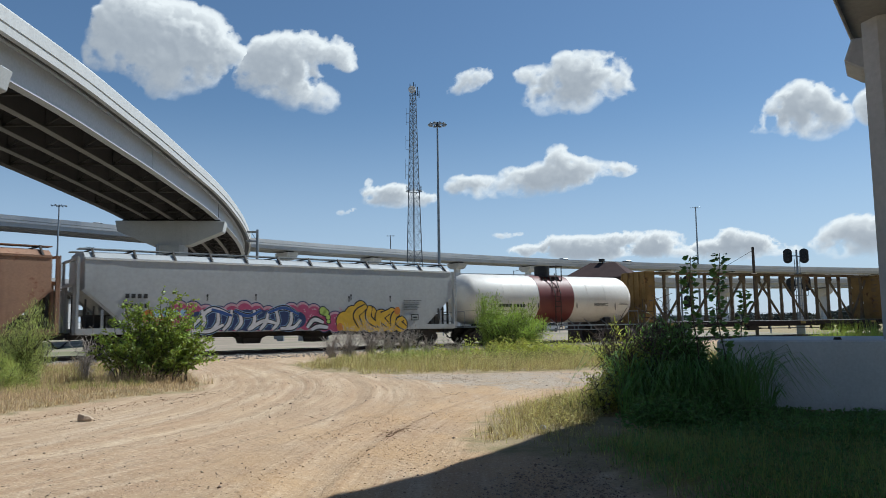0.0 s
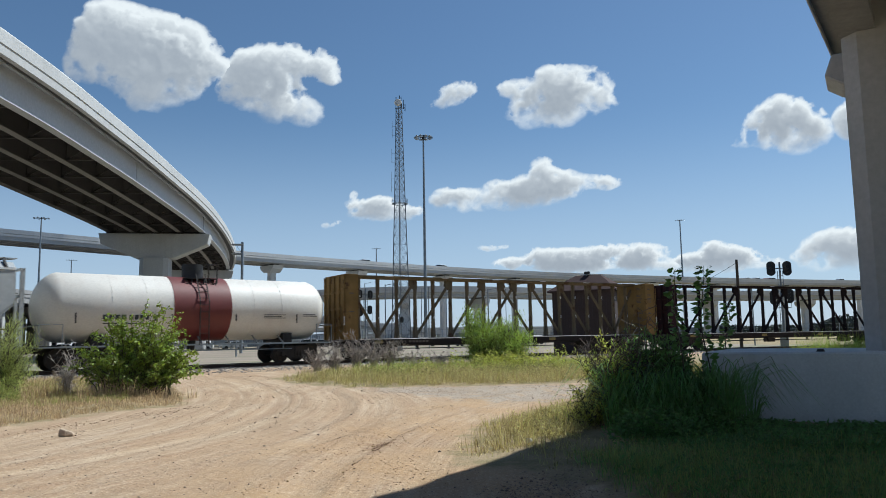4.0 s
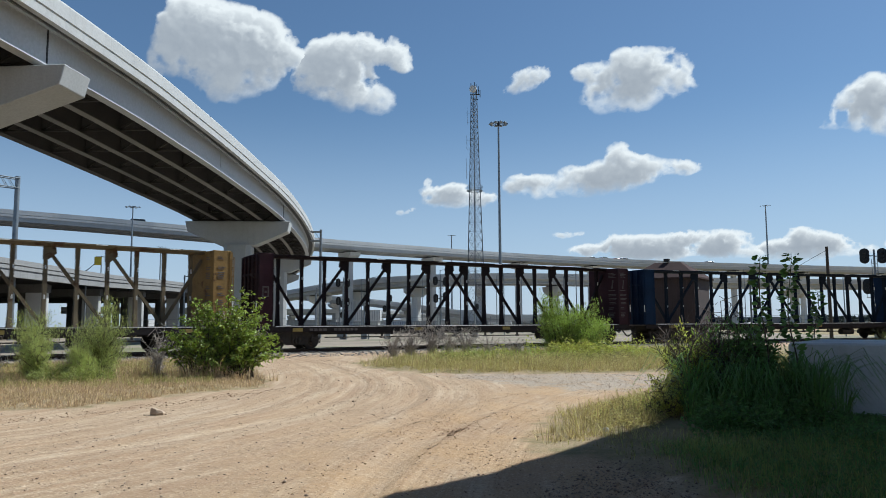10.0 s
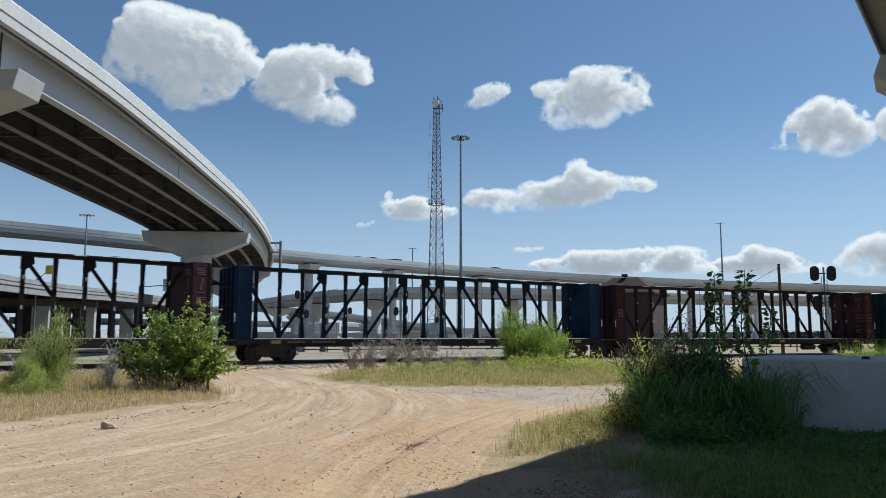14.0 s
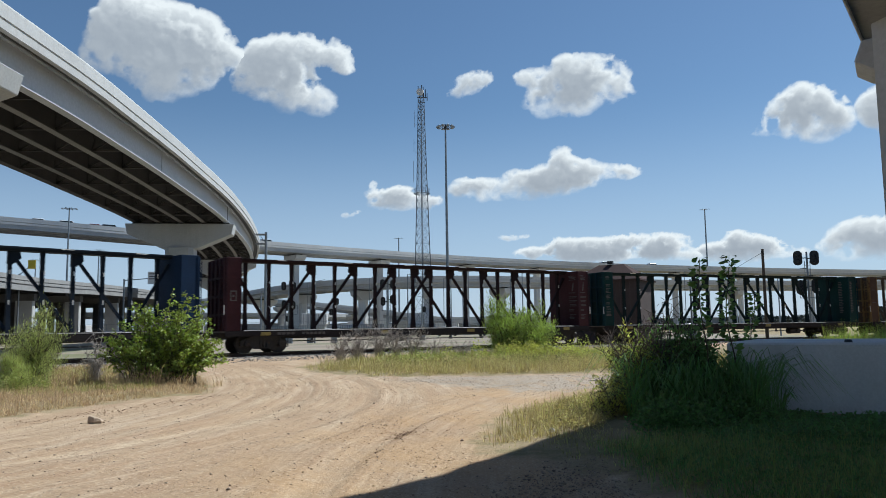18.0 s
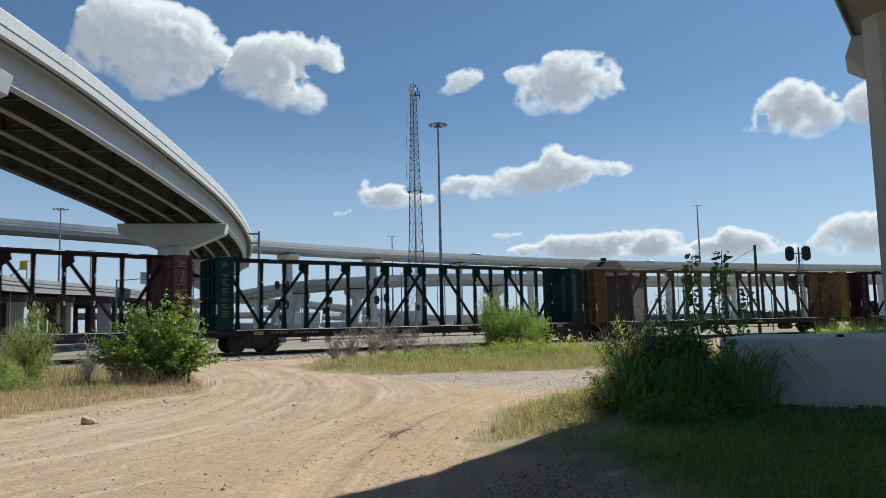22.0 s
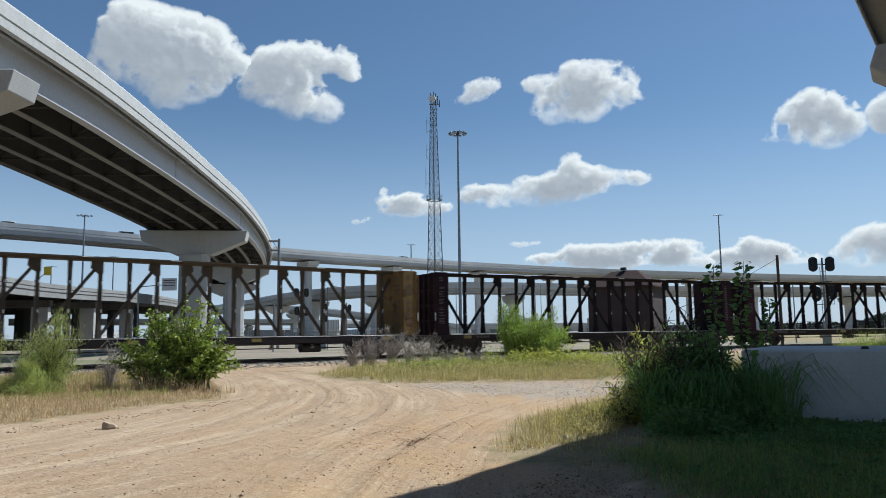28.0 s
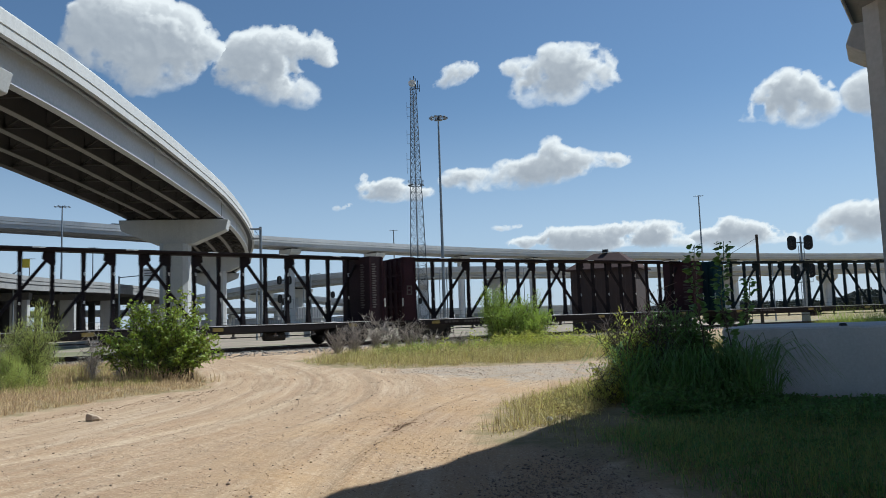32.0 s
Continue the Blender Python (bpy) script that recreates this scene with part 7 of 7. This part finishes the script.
def far_building(x, y, w, d, h, turn, material, roof, bays):
    b = thing("warehouse", "distant pale low warehouse", "building", "distant warehouses", pose(x, y, 0, 0, 0, turn))
    part("wall", Shape().box(-w / 2, w / 2, -d / 2, d / 2, -0.3, h), material, b)
    part("roof", Shape().box(-w / 2 - 0.3, w / 2 + 0.3, -d / 2 - 0.3, d / 2 + 0.3, h, h + 0.5), roof, b)
    for i in range(bays):
        u = -w / 2 + w * (i + 0.5) / bays
        part("bay_door", Shape().box(u - w / bays * 0.3, u + w / bays * 0.3, -d / 2 - 0.06, -d / 2, 0, h * 0.6), SHED_GREY, b)


def yard():
    sign_board(-43.8, 108, 9.3, 2.2, 1.8, 0, HOP_EDGE, "white roadside sign board on an arm", 3, (4.6, 0.3))
    sign_board(-64.3, 112, 11.9, 1.0, 1.3, 25, YELLOW, "small yellow sign on a slanting arm", 0, (1.6, 1.6))
    for x, y, tn, ln, cm in ((-13, 108, 8, 13, CAR_PAINTS[0]), (-24, 116, 12, 13, CAR_PAINTS[0]), (-7.5, 122, 5, 12, SHED_WHITE), (-19, 140, 3, 13, CAR_PAINTS[0]), (4.5, 118, -4, 12, SHED_WHITE), (-34, 152, 8, 12, CAR_PAINTS[0]), (16, 126, 0, 13, SHED_WHITE), (-29, 128, 20, 12, SHED_WHITE), (-16, 165, -6, 13, CAR_PAINTS[0]), (-3, 175, 10, 12, CAR_PAINTS[0]), (10, 170, 4, 13, SHED_WHITE), (-45, 175, 5, 13, CAR_PAINTS[0]), (28, 160, 0, 13, SHED_WHITE), (-58, 120, 70, 12, CAR_PAINTS[0]), (-50, 140, 60, 13, SHED_WHITE)):
        trailer(x * 2.3, y * 2.3, tn, ln, cm, "parked white box trailer in the yard")
    spots = [(-31, 100), (-27, 101), (-21, 98), (-16.5, 97), (-11.5, 96), (-6, 97), (-1.5, 99), (4, 98), (8.5, 100), (13, 102), (-44, 90), (-49, 84), (-40, 86), (20, 110), (26, 112), (34, 112)] + [(-36 + 5.2 * k + 2 * math.sin(k * 2.3), 132 + 9 * math.sin(k * 1.7)) for k in range(16)] + [(-60 + 3 * k, 96 + 7 * k) for k in range(5)]
    for i, (x, y) in enumerate(spots):
        motor_car(CAR_PAINTS[(0, 1, 4, 0, 1, 2)[i % 6]], "parked car in the pale yard", pose(x * 1.35, y * 1.35, 0.05, 0, 0, 10 + 23 * math.sin(i)), 0.5 if i % 3 == 0 else 0.0, "parked cars")
    for x, y, w, d, h, tn, m, bays in ((-40, 380, 70, 30, 3.6, 4, SHED_WHITE, 9), (70, 420, 60, 30, 4.2, -6, SHED_WHITE, 7), (-120, 360, 60, 30, 4, 12, SHED_GREY, 6), (24, 350, 18, 14, 6, 0, SHED_WHITE, 3), (150, 440, 70, 30, 4.5, -8, SHED_GREY, 8), (-8, 320, 16, 12, 3.6, 0, SHED_GREY, 2)):
        far_building(x, y, w, d, h, tn, m, SHED_GREY, bays)
    # a wire fence across the yard
    fence = thing("yard_fence", "tall thin wire fence on steel posts across the yard", "fence")
    ends = [Vector((-62 + 4.2 * k, 122 + 3 * math.sin(k * 0.35), 0)) for k in range(33)]
    for p in ends:
        part("post", Shape().tube((p.x, p.y, -0.2), (p.x, p.y, 2.9), 0.06, n=6), STEEL, fence)
    for z in (0.4, 1.3, 2.1, 2.8):
        wire = Shape()
        for p, q in zip(ends, ends[1:]):
            wire.bar((p.x, p.y, z), (q.x, q.y, z), 0.035)
        part("wire", wire, STEEL, fence)
    # stacked freight containers beyond it
    for i, (x, y, n) in enumerate(((-34, 176, 2), (-29, 190, 1), (-21, 181, 1), (-10, 186, 2), (-3, 200, 1), (8, 196, 1), (13, 188, 2), (24, 205, 1), (33, 198, 2), (-47, 196, 1), (45, 210, 1))):
        for j in range(n):
            box = thing("freight_container", "pale ribbed freight container stacked in the yard", "container", "freight containers", pose(x + 0.4 * j, y, 0.05 + 2.6 * j, 0, 0, 8 * math.sin(3 * i)))
            part("shell", Shape().box(-3.0, 3.0, -1.2, 1.2, 0, 2.58), (SHED_WHITE, CAR_PAINTS[0], SHED_GREY)[(i + j) % 3], box, bevel=0.03)
            rib = Shape()
            for k in range(11):
                rib.box(-2.9 + 0.58 * k - 0.07, -2.9 + 0.58 * k + 0.07, -1.24, -1.2, 0.15, 2.45)
            part("rib", rib, SHED_GREY if (i + j) % 2 else SHED_WHITE, box)
    # a few posts in the yard
    for i, (x, y, h) in enumerate(((-16, 84, 7), (-6, 90, 8), (6, 86, 7), (9, 105, 9), (-1, 110, 9), (22, 100, 8), (38, 90, 7), (-20, 76, 5), (-12, 128, 11), (-27, 135, 10), (2, 140, 12), (14, 150, 11), (-38, 145, 9), (30, 140, 12), (-3, 160, 12), (45, 150, 12), (-20, 170, 13), (60, 130, 9))):
        p = thing("lamp_post", "thin grey steel yard post", "pole", "yard posts", pose(x, y, 0))
        part("post", Shape().tube((0, 0, -0.2), (0, 0, h), 0.09, 0.06, 8), STEEL, p)
        part("arm", Shape().bar((0, 0, h - 0.1), (1.1, 0, h + 0.1), 0.06), STEEL, p)


yard()


def treeline():
    """Low distant woods along the horizon."""
    n = 22000
    az = RNG.uniform(0.05, 0.85, n)
    r = RNG.uniform(430, 520, n)
    env = 3.4 + 5.2 * np.exp(-((az - 0.49) / 0.035) ** 2) + 1.2 * np.sin(az * 37) + 0.9 * np.sin(az * 91)
    gap = env > 2.2
    P = np.stack([np.sin(az) * r, np.cos(az) * r, RNG.uniform(0, 1, n) ** 0.8 * env + 0.2], 1)[gap]
    V, F = leaf_cloud(P, RNG.normal(0, 1, (len(P), 3)), 1.9, 1.5)
    tagged(np_mesh("distant_woods", V, F, WOODS), "low dark line of distant trees", "trees", kind="stuff")


treeline()


# ---- clouds ----
def cloud_material():
    m = bpy.data.materials.new("cloud")
    m.use_nodes = True
    n, k = m.node_tree.nodes, m.node_tree.links
    n.remove(n["Principled BSDF"])
    tc = n.new("ShaderNodeTexCoord")

    def attr(key):
        a = n.new("ShaderNodeAttribute")
        a.attribute_name = key
        return a.outputs["Fac"]

    def rg(src, lo, hi, a=0.0, z=1.0, soft=False):
        r = n.new("ShaderNodeMapRange")
        if soft:
            r.interpolation_type = "SMOOTHSTEP"
        for i, v in enumerate((lo, hi, a, z)):
            r.inputs[i + 1].default_value = v
        k.new(src, r.inputs[0])
        return r.outputs[0]

    def add(a, b):
        x = n.new("ShaderNodeMath")
        x.operation = "ADD"
        k.new(a, x.inputs[0])
        k.new(b, x.inputs[1])
        return x.outputs[0]

    nz = n.new("ShaderNodeTexNoise")
    nz.inputs["Scale"].default_value, nz.inputs["Detail"].default_value, nz.inputs["Roughness"].default_value = 0.05, 6, 0.6
    k.new(tc.outputs["Object"], nz.inputs[0])
    alpha = rg(add(attr("cover"), rg(nz.outputs[0], 0.3, 0.7, -0.05, 0.05)), 0.05, 0.97, 0, 1)
    tone = add(attr("light"), rg(nz.outputs[0], 0.3, 0.7, -0.025, 0.025))
    ramp = n.new("ShaderNodeValToRGB")
    ramp.color_ramp.elements[0].color = (0.27, 0.295, 0.34, 1)
    ramp.color_ramp.elements[1].color = (0.76, 0.765, 0.765, 1)
    k.new(tone, ramp.inputs[0])
    em = n.new("ShaderNodeEmission")
    em.inputs[1].default_value = 1.0
    k.new(ramp.outputs[0], em.inputs[0])
    tr = n.new("ShaderNodeBsdfTransparent")
    ms = n.new("ShaderNodeMixShader")
    k.new(alpha, ms.inputs[0])
    k.new(tr.outputs[0], ms.inputs[1])
    k.new(em.outputs[0], ms.inputs[2])
    k.new(ms.outputs[0], n["Material Output"].inputs[0])
    return m


CLOUD = cloud_material()
CLOUDS = []


def smooth_noise(rng, shape, cell):
    """Random values on a coarse lattice, smoothly filled in; cell: steps between its nodes along each axis."""
    out = rng.uniform(-1, 1, [int(n / c) + 3 for n, c in zip(shape, cell)]).astype(np.float32)
    for ax, (n, c) in enumerate(zip(shape, cell)):
        x = np.arange(n) / c
        i = x.astype(int)
        f = (x - i).astype(np.float32)
        f = (f * f * (3 - 2 * f)).reshape([-1 if q == ax else 1 for q in range(3)])
        out = np.take(out, i, ax) * (1 - f) + np.take(out, i + 1, ax) * f
    return out


def cloud(puffs, drift, seed, thin=1.0):
    """A far cumulus: light is marched from the sun through a lumpy heap of puffs (azimuth, elevation, half-width and half-height in degrees); a bulging sheet far off carries what comes out."""
    R, step, deep = 2600.0, 0.075, 0.16
    rng = np.random.default_rng(seed + 30)
    a0, a1 = min(p[0] - p[2] * 1.5 for p in puffs) - 0.4, max(p[0] + p[2] * 1.5 for p in puffs) + 0.4
    e0, e1 = min(p[1] - p[3] * 1.5 for p in puffs) - 0.3, max(p[1] + p[3] * 1.5 for p in puffs) + 0.3
    az, el = np.arange(a0, a1, step, np.float32), np.arange(e0, e1, step, np.float32)
    half = max(0.75 * (p[2] * p[3]) ** 0.5 * 1.3 for p in puffs) + 0.2
    dp = np.arange(-half, half, deep, np.float32)
    shape = (len(el), len(az), len(dp))
    big = max(p[3] for p in puffs)
    size = min(max(big, 0.5), 1.6)

    def octaves(cell, count, gain=0.55):
        out, amp = 0.0, 1.0
        for i in range(count):
            out = out + amp * smooth_noise(rng, shape, (max(cell / step, 1.01), max(cell * 1.15 / step, 1.01), max(cell / deep, 1.01)))
            cell, amp = cell * 0.5, amp * gain
        return out

    broad, fine = octaves(1.7 * size, 3), octaves(0.85 * size, 5, 0.6)
    E, A, D = el[:, None, None], az[None, :, None], dp[None, None, :]
    A2, E2 = A + size * (0.36 * broad + 0.2 * fine), E + size * (0.12 * broad + 0.28 * fine)
    total = np.zeros(shape, np.float32)
    for u, w, ru, rw in puffs:
        rd = 0.75 * (ru * rw) ** 0.5
        total += np.exp(-1.5 * (((A2 - u) / ru) ** 2 + ((E2 - w) / rw) ** 2 + (D / rd) ** 2))
    heap = np.log(total + 1e-6) / 1.5 + 1.0
    body = 0.8 * np.minimum(heap, 0.72) + 0.7 * (0.38 - np.abs(fine)) + 0.42 * broad - 0.02
    top, bot = max(p[1] + p[3] for p in puffs), min(p[1] - p[3] for p in puffs)
    height = (E - bot) / (top - bot)
    # crisp heads, ragged soft feet
    edge = 0.5 + 0.8 * smooth01((0.55 - height) / 0.55)
    dens = (smooth01((body - 0.02) / edge) * thin * (0.42 + 0.58 * smooth01(height / 0.45))).astype(np.float32)
    ca = radians(0.5 * (a0 + a1))
    ce = radians(0.5 * (e0 + e1))
    d_az = SUN_AZ - ca
    right = math.cos(SUN_EL) * math.sin(d_az)
    up = math.sin(SUN_EL) * math.cos(ce) - math.cos(SUN_EL) * math.cos(d_az) * math.sin(ce)
    away = math.cos(SUN_EL) * math.cos(d_az) * math.cos(ce) + math.sin(SUN_EL) * math.sin(ce)

    def shifted(dist):
        ks = [round(dist * q) for q in (up / step, right / step, away / deep)]
        out = np.zeros_like(dens)
        src, dst = [], []
        for kk, n in zip(ks, shape):
            kk = max(-n, min(n, kk))
            src.append(slice(max(kk, 0), n + min(kk, 0)))
            dst.append(slice(max(-kk, 0), n + min(-kk, 0)))
        out[tuple(dst)] = dens[tuple(src)]
        return out

    depth, last = np.zeros_like(dens), 0.0
    for dist in (0.1, 0.22, 0.4, 0.65, 1.0, 1.5, 2.2, 3.2):
        depth += shifted(dist * size) * (dist - last) * size
        last = dist
    lit = 0.55 * np.exp(-3.6 * depth / size) + 0.45 * np.exp(-0.9 * depth / size)
    glow = lit * 0.9 + 0.1 * smooth01(height * 1.1)
    clear, out = np.ones(shape[:2], np.float32), np.zeros(shape[:2], np.float32)
    for i in range(shape[2]):
        a = 1 - np.exp(-4.2 * dens[:, :, i] * deep / size)
        out += clear * a * glow[:, :, i]
        clear *= 1 - a
    cover = 1 - clear
    light = np.clip(out / np.maximum(cover, 0.02), 0, 1)
    light = np.clip(1.5 * (light - 0.15), 0, 1)
    # thick hearts pass less of the light behind them; thin edges shine
    thick = dens.sum(2) * deep / size
    heart = smooth01(thick / np.quantile(thick[thick > 0.05], 0.9) - 0.15) * (1 - 0.55 * smooth01(height[:, :, 0]))
    for i in range(5):
        q = np.pad(thick, 1, mode="edge")
        thick = (q[:-2, 1:-1] + q[2:, 1:-1] + q[1:-1, :-2] + q[1:-1, 2:] + 2 * thick) / 6
    rise = np.gradient(thick, step)
    slope = -(rise[0] * up + rise[1] * right) * size
    light = np.maximum(0.06 + light, 0) * (1 - 0.45 * heart) + 0.1 * (1 - heart) + 0.09 * np.tanh(slope)
    light = np.where(light < 0.25, 0.125 + 0.5 * light, light)
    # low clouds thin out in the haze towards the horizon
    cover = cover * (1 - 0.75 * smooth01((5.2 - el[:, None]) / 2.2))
    rad = R - 60 * cover
    ar, er = np.radians(np.broadcast_to(az[None, :], cover.shape)), np.radians(np.broadcast_to(el[:, None], cover.shape))
    V = np.stack([np.sin(ar) * np.cos(er) * rad, np.cos(ar) * np.cos(er) * rad, np.sin(er) * rad], -1).reshape(-1, 3)
    w = cover.shape[1]
    i = (np.arange(cover.shape[0] - 1)[:, None] * w + np.arange(w - 1)[None, :]).ravel()
    F = np.stack([i, i + 1, i + 1 + w, i + w], 1)
    F = F[(cover > 0.01).ravel()[F].any(1)]
    used = np.unique(F)
    remap = np.zeros(len(V), int)
    remap[used] = np.arange(len(used))
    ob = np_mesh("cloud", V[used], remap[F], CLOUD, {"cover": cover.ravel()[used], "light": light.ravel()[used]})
    tagged(ob, "white cumulus cloud with a soft grey underside", "cloud", "clouds", "structure")
    ob.visible_shadow = False
    ob.location = EYE
    CLOUDS.append((ob, drift))


cloud([(-22.36, 21.27, 2.73, 1.82), (-19.63, 21.2, 2.62, 1.68), (-24.03, 19.94, 1.98, 1.8), (-17.61, 20.25, 1.91, 1.72), (-20.76, 18.8, 3.0, 1.88), (-24.16, 18.06, 1.64, 1.27), (-16.17, 19.79, 1.16, 1.16), (-21.49, 17.0, 1.88, 0.83), (-19.17, 18.18, 1.91, 1.15), (-23.15, 22.35, 1.43, 0.89), (-25.47, 18.83, 0.89, 1.0)], 1.5, 1)
cloud([(-13.05, 20.4, 1.66, 1.26), (-14.09, 18.55, 1.59, 1.51), (-11.77, 17.67, 2.42, 1.53), (-9.63, 16.82, 1.72, 0.98), (-9.11, 20.71, 1.81, 1.04), (-7.55, 19.84, 0.97, 0.89), (-10.93, 20.91, 1.59, 0.87), (-12.41, 19.44, 1.99, 1.39)], 1.5, 2)
cloud([(2.08, 18.34, 1.24, 0.83), (1.09, 17.62, 1.0, 0.46), (2.97, 18.72, 0.74, 0.5)], 1.1, 3, 0.5)
cloud([(9.42, 18.0, 2.69, 1.55), (12.01, 18.61, 1.92, 1.28), (7.23, 17.31, 1.81, 1.15), (9.8, 16.51, 3.11, 0.74), (6.31, 18.46, 1.07, 0.74), (13.31, 17.38, 1.28, 0.96), (9.46, 19.29, 1.7, 0.81)], 1.1, 4)
cloud([(25.11, 14.5, 2.11, 1.38), (26.56, 14.76, 1.57, 1.14), (23.61, 13.85, 1.41, 0.97), (25.75, 13.2, 2.54, 0.8), (27.71, 13.58, 1.2, 1.2), (25.54, 15.58, 1.37, 0.72), (22.76, 13.17, 0.9, 0.45)], 0.9, 5)
cloud([(29.87, 14.01, 0.96, 0.96), (30.55, 13.35, 1.02, 1.36), (31.4, 13.95, 1.34, 1.5)], 0.9, 6)
cloud([(8.28, 12.13, 1.51, 1.34), (6.32, 11.07, 2.45, 0.93), (3.27, 10.32, 2.48, 0.85), (10.17, 11.4, 1.58, 1.0), (12.47, 11.36, 1.56, 0.53), (1.45, 10.67, 1.37, 0.73), (4.55, 9.64, 2.99, 0.47), (8.44, 10.56, 2.52, 0.76), (13.5, 11.13, 0.82, 0.29)], 0.6, 7)
cloud([(4.08, 6.66, 0.86, 0.3), (5.37, 6.75, 0.43, 0.17)], 0.3, 8, 0.3)
cloud([(-6.37, 9.89, 0.94, 0.77), (-6.36, 10.78, 0.42, 0.47), (-4.2, 10.01, 1.8, 0.77), (-1.6, 9.56, 1.03, 0.56), (-4.64, 9.25, 2.14, 0.38)], 0.5, 9, 0.7)
cloud([(-8.09, 8.52, 0.59, 0.21), (-7.32, 8.74, 0.34, 0.17)], 0.5, 10, 0.3)
cloud([(8.12, 5.98, 1.27, 0.72), (10.22, 5.83, 1.84, 0.71), (13.13, 6.22, 1.4, 0.62), (15.94, 5.92, 1.62, 0.85), (6.41, 5.52, 1.7, 0.51), (12.26, 5.12, 3.73, 0.5), (16.69, 4.94, 2.01, 0.48)], 0.3, 11)
cloud([(20.58, 5.84, 1.32, 0.74), (22.05, 5.36, 1.68, 0.72), (19.03, 5.24, 1.57, 0.55), (23.84, 4.79, 1.5, 0.45), (20.9, 4.62, 2.7, 0.39)], 0.3, 12)
cloud([(27.38, 5.8, 1.36, 0.79), (28.73, 6.08, 1.4, 0.88), (26.65, 5.01, 1.37, 0.58), (29.85, 5.62, 1.38, 1.03), (27.63, 4.38, 2.49, 0.43), (30.93, 5.17, 2.03, 1.36)], 0.3, 13)


# ---- what moves ----
# cars on the high flyover: a time, how far to the right they are then, how tall they are
TRAFFIC = [(0.0, -74, 0.0), (0.0, 66, 0.6), (6.0, -46, 0.5), (9.0, 92, 0.6), (14.0, -27, 0.4), (14.0, -23.5, 0.0), (14.0, -20.4, 0.5), (14.0, -31.5, 0.1), (19.0, 58, 0.7), (23.0, -23, 0.3), (32.0, -72, 0.2)]


def motions():
    times = [0.5 * i for i in range(65)]
    for car, wheels, middle, half in TRAIN:
        walk(car, [(t, car_pose(middle - run(t), half - 2.75)) for t in times])
    fine = [0.1 * i for i in range(321)]
    for car, wheels, middle, half in TRAIN[1:11]:
        for ob, x in wheels:
            walk(ob, [(t, pose(x, 0, 0.46, 0, -math.degrees(run(t) / 0.46), 0)) for t in fine])
    line = spline([Vector(p) for p in F1_LINE], 4.0)
    rs = sides(line)
    arc = [0.0]
    for a, b in zip(line, line[1:]):
        arc.append(arc[-1] + (b - a).length)

    def on_bridge(d):
        i = min(max(int(np.searchsorted(arc, d)), 1), len(arc) - 1)
        c = line[i - 1].lerp(line[i], (d - arc[i - 1]) / (arc[i] - arc[i - 1])) - rs[i] * 2.6
        w = line[i] - line[i - 1]
        return pose(c.x, c.y, c.z - 1.05, 0, 0, math.degrees(math.atan2(w.y, w.x)))

    for k, (t0, x, van) in enumerate(TRAFFIC):
        here = arc[min(range(len(line)), key=lambda i: abs(line[i].x - x))]
        ob = motor_car(CAR_PAINTS[(0, 2, 4, 1, 0, 3, 2, 0, 1)[k % 9]], "car driving along the high flyover", None, van, "traffic")
        walk(ob, [(t, on_bridge(here - 19.0 * (t - t0))) for t in range(0, 33, 2)])
    for ob, drift in CLOUDS:
        walk(ob, [(t, pose(*EYE, 0, 0, drift * t / 32.0)) for t in (0.0, 32.0)])


motions()
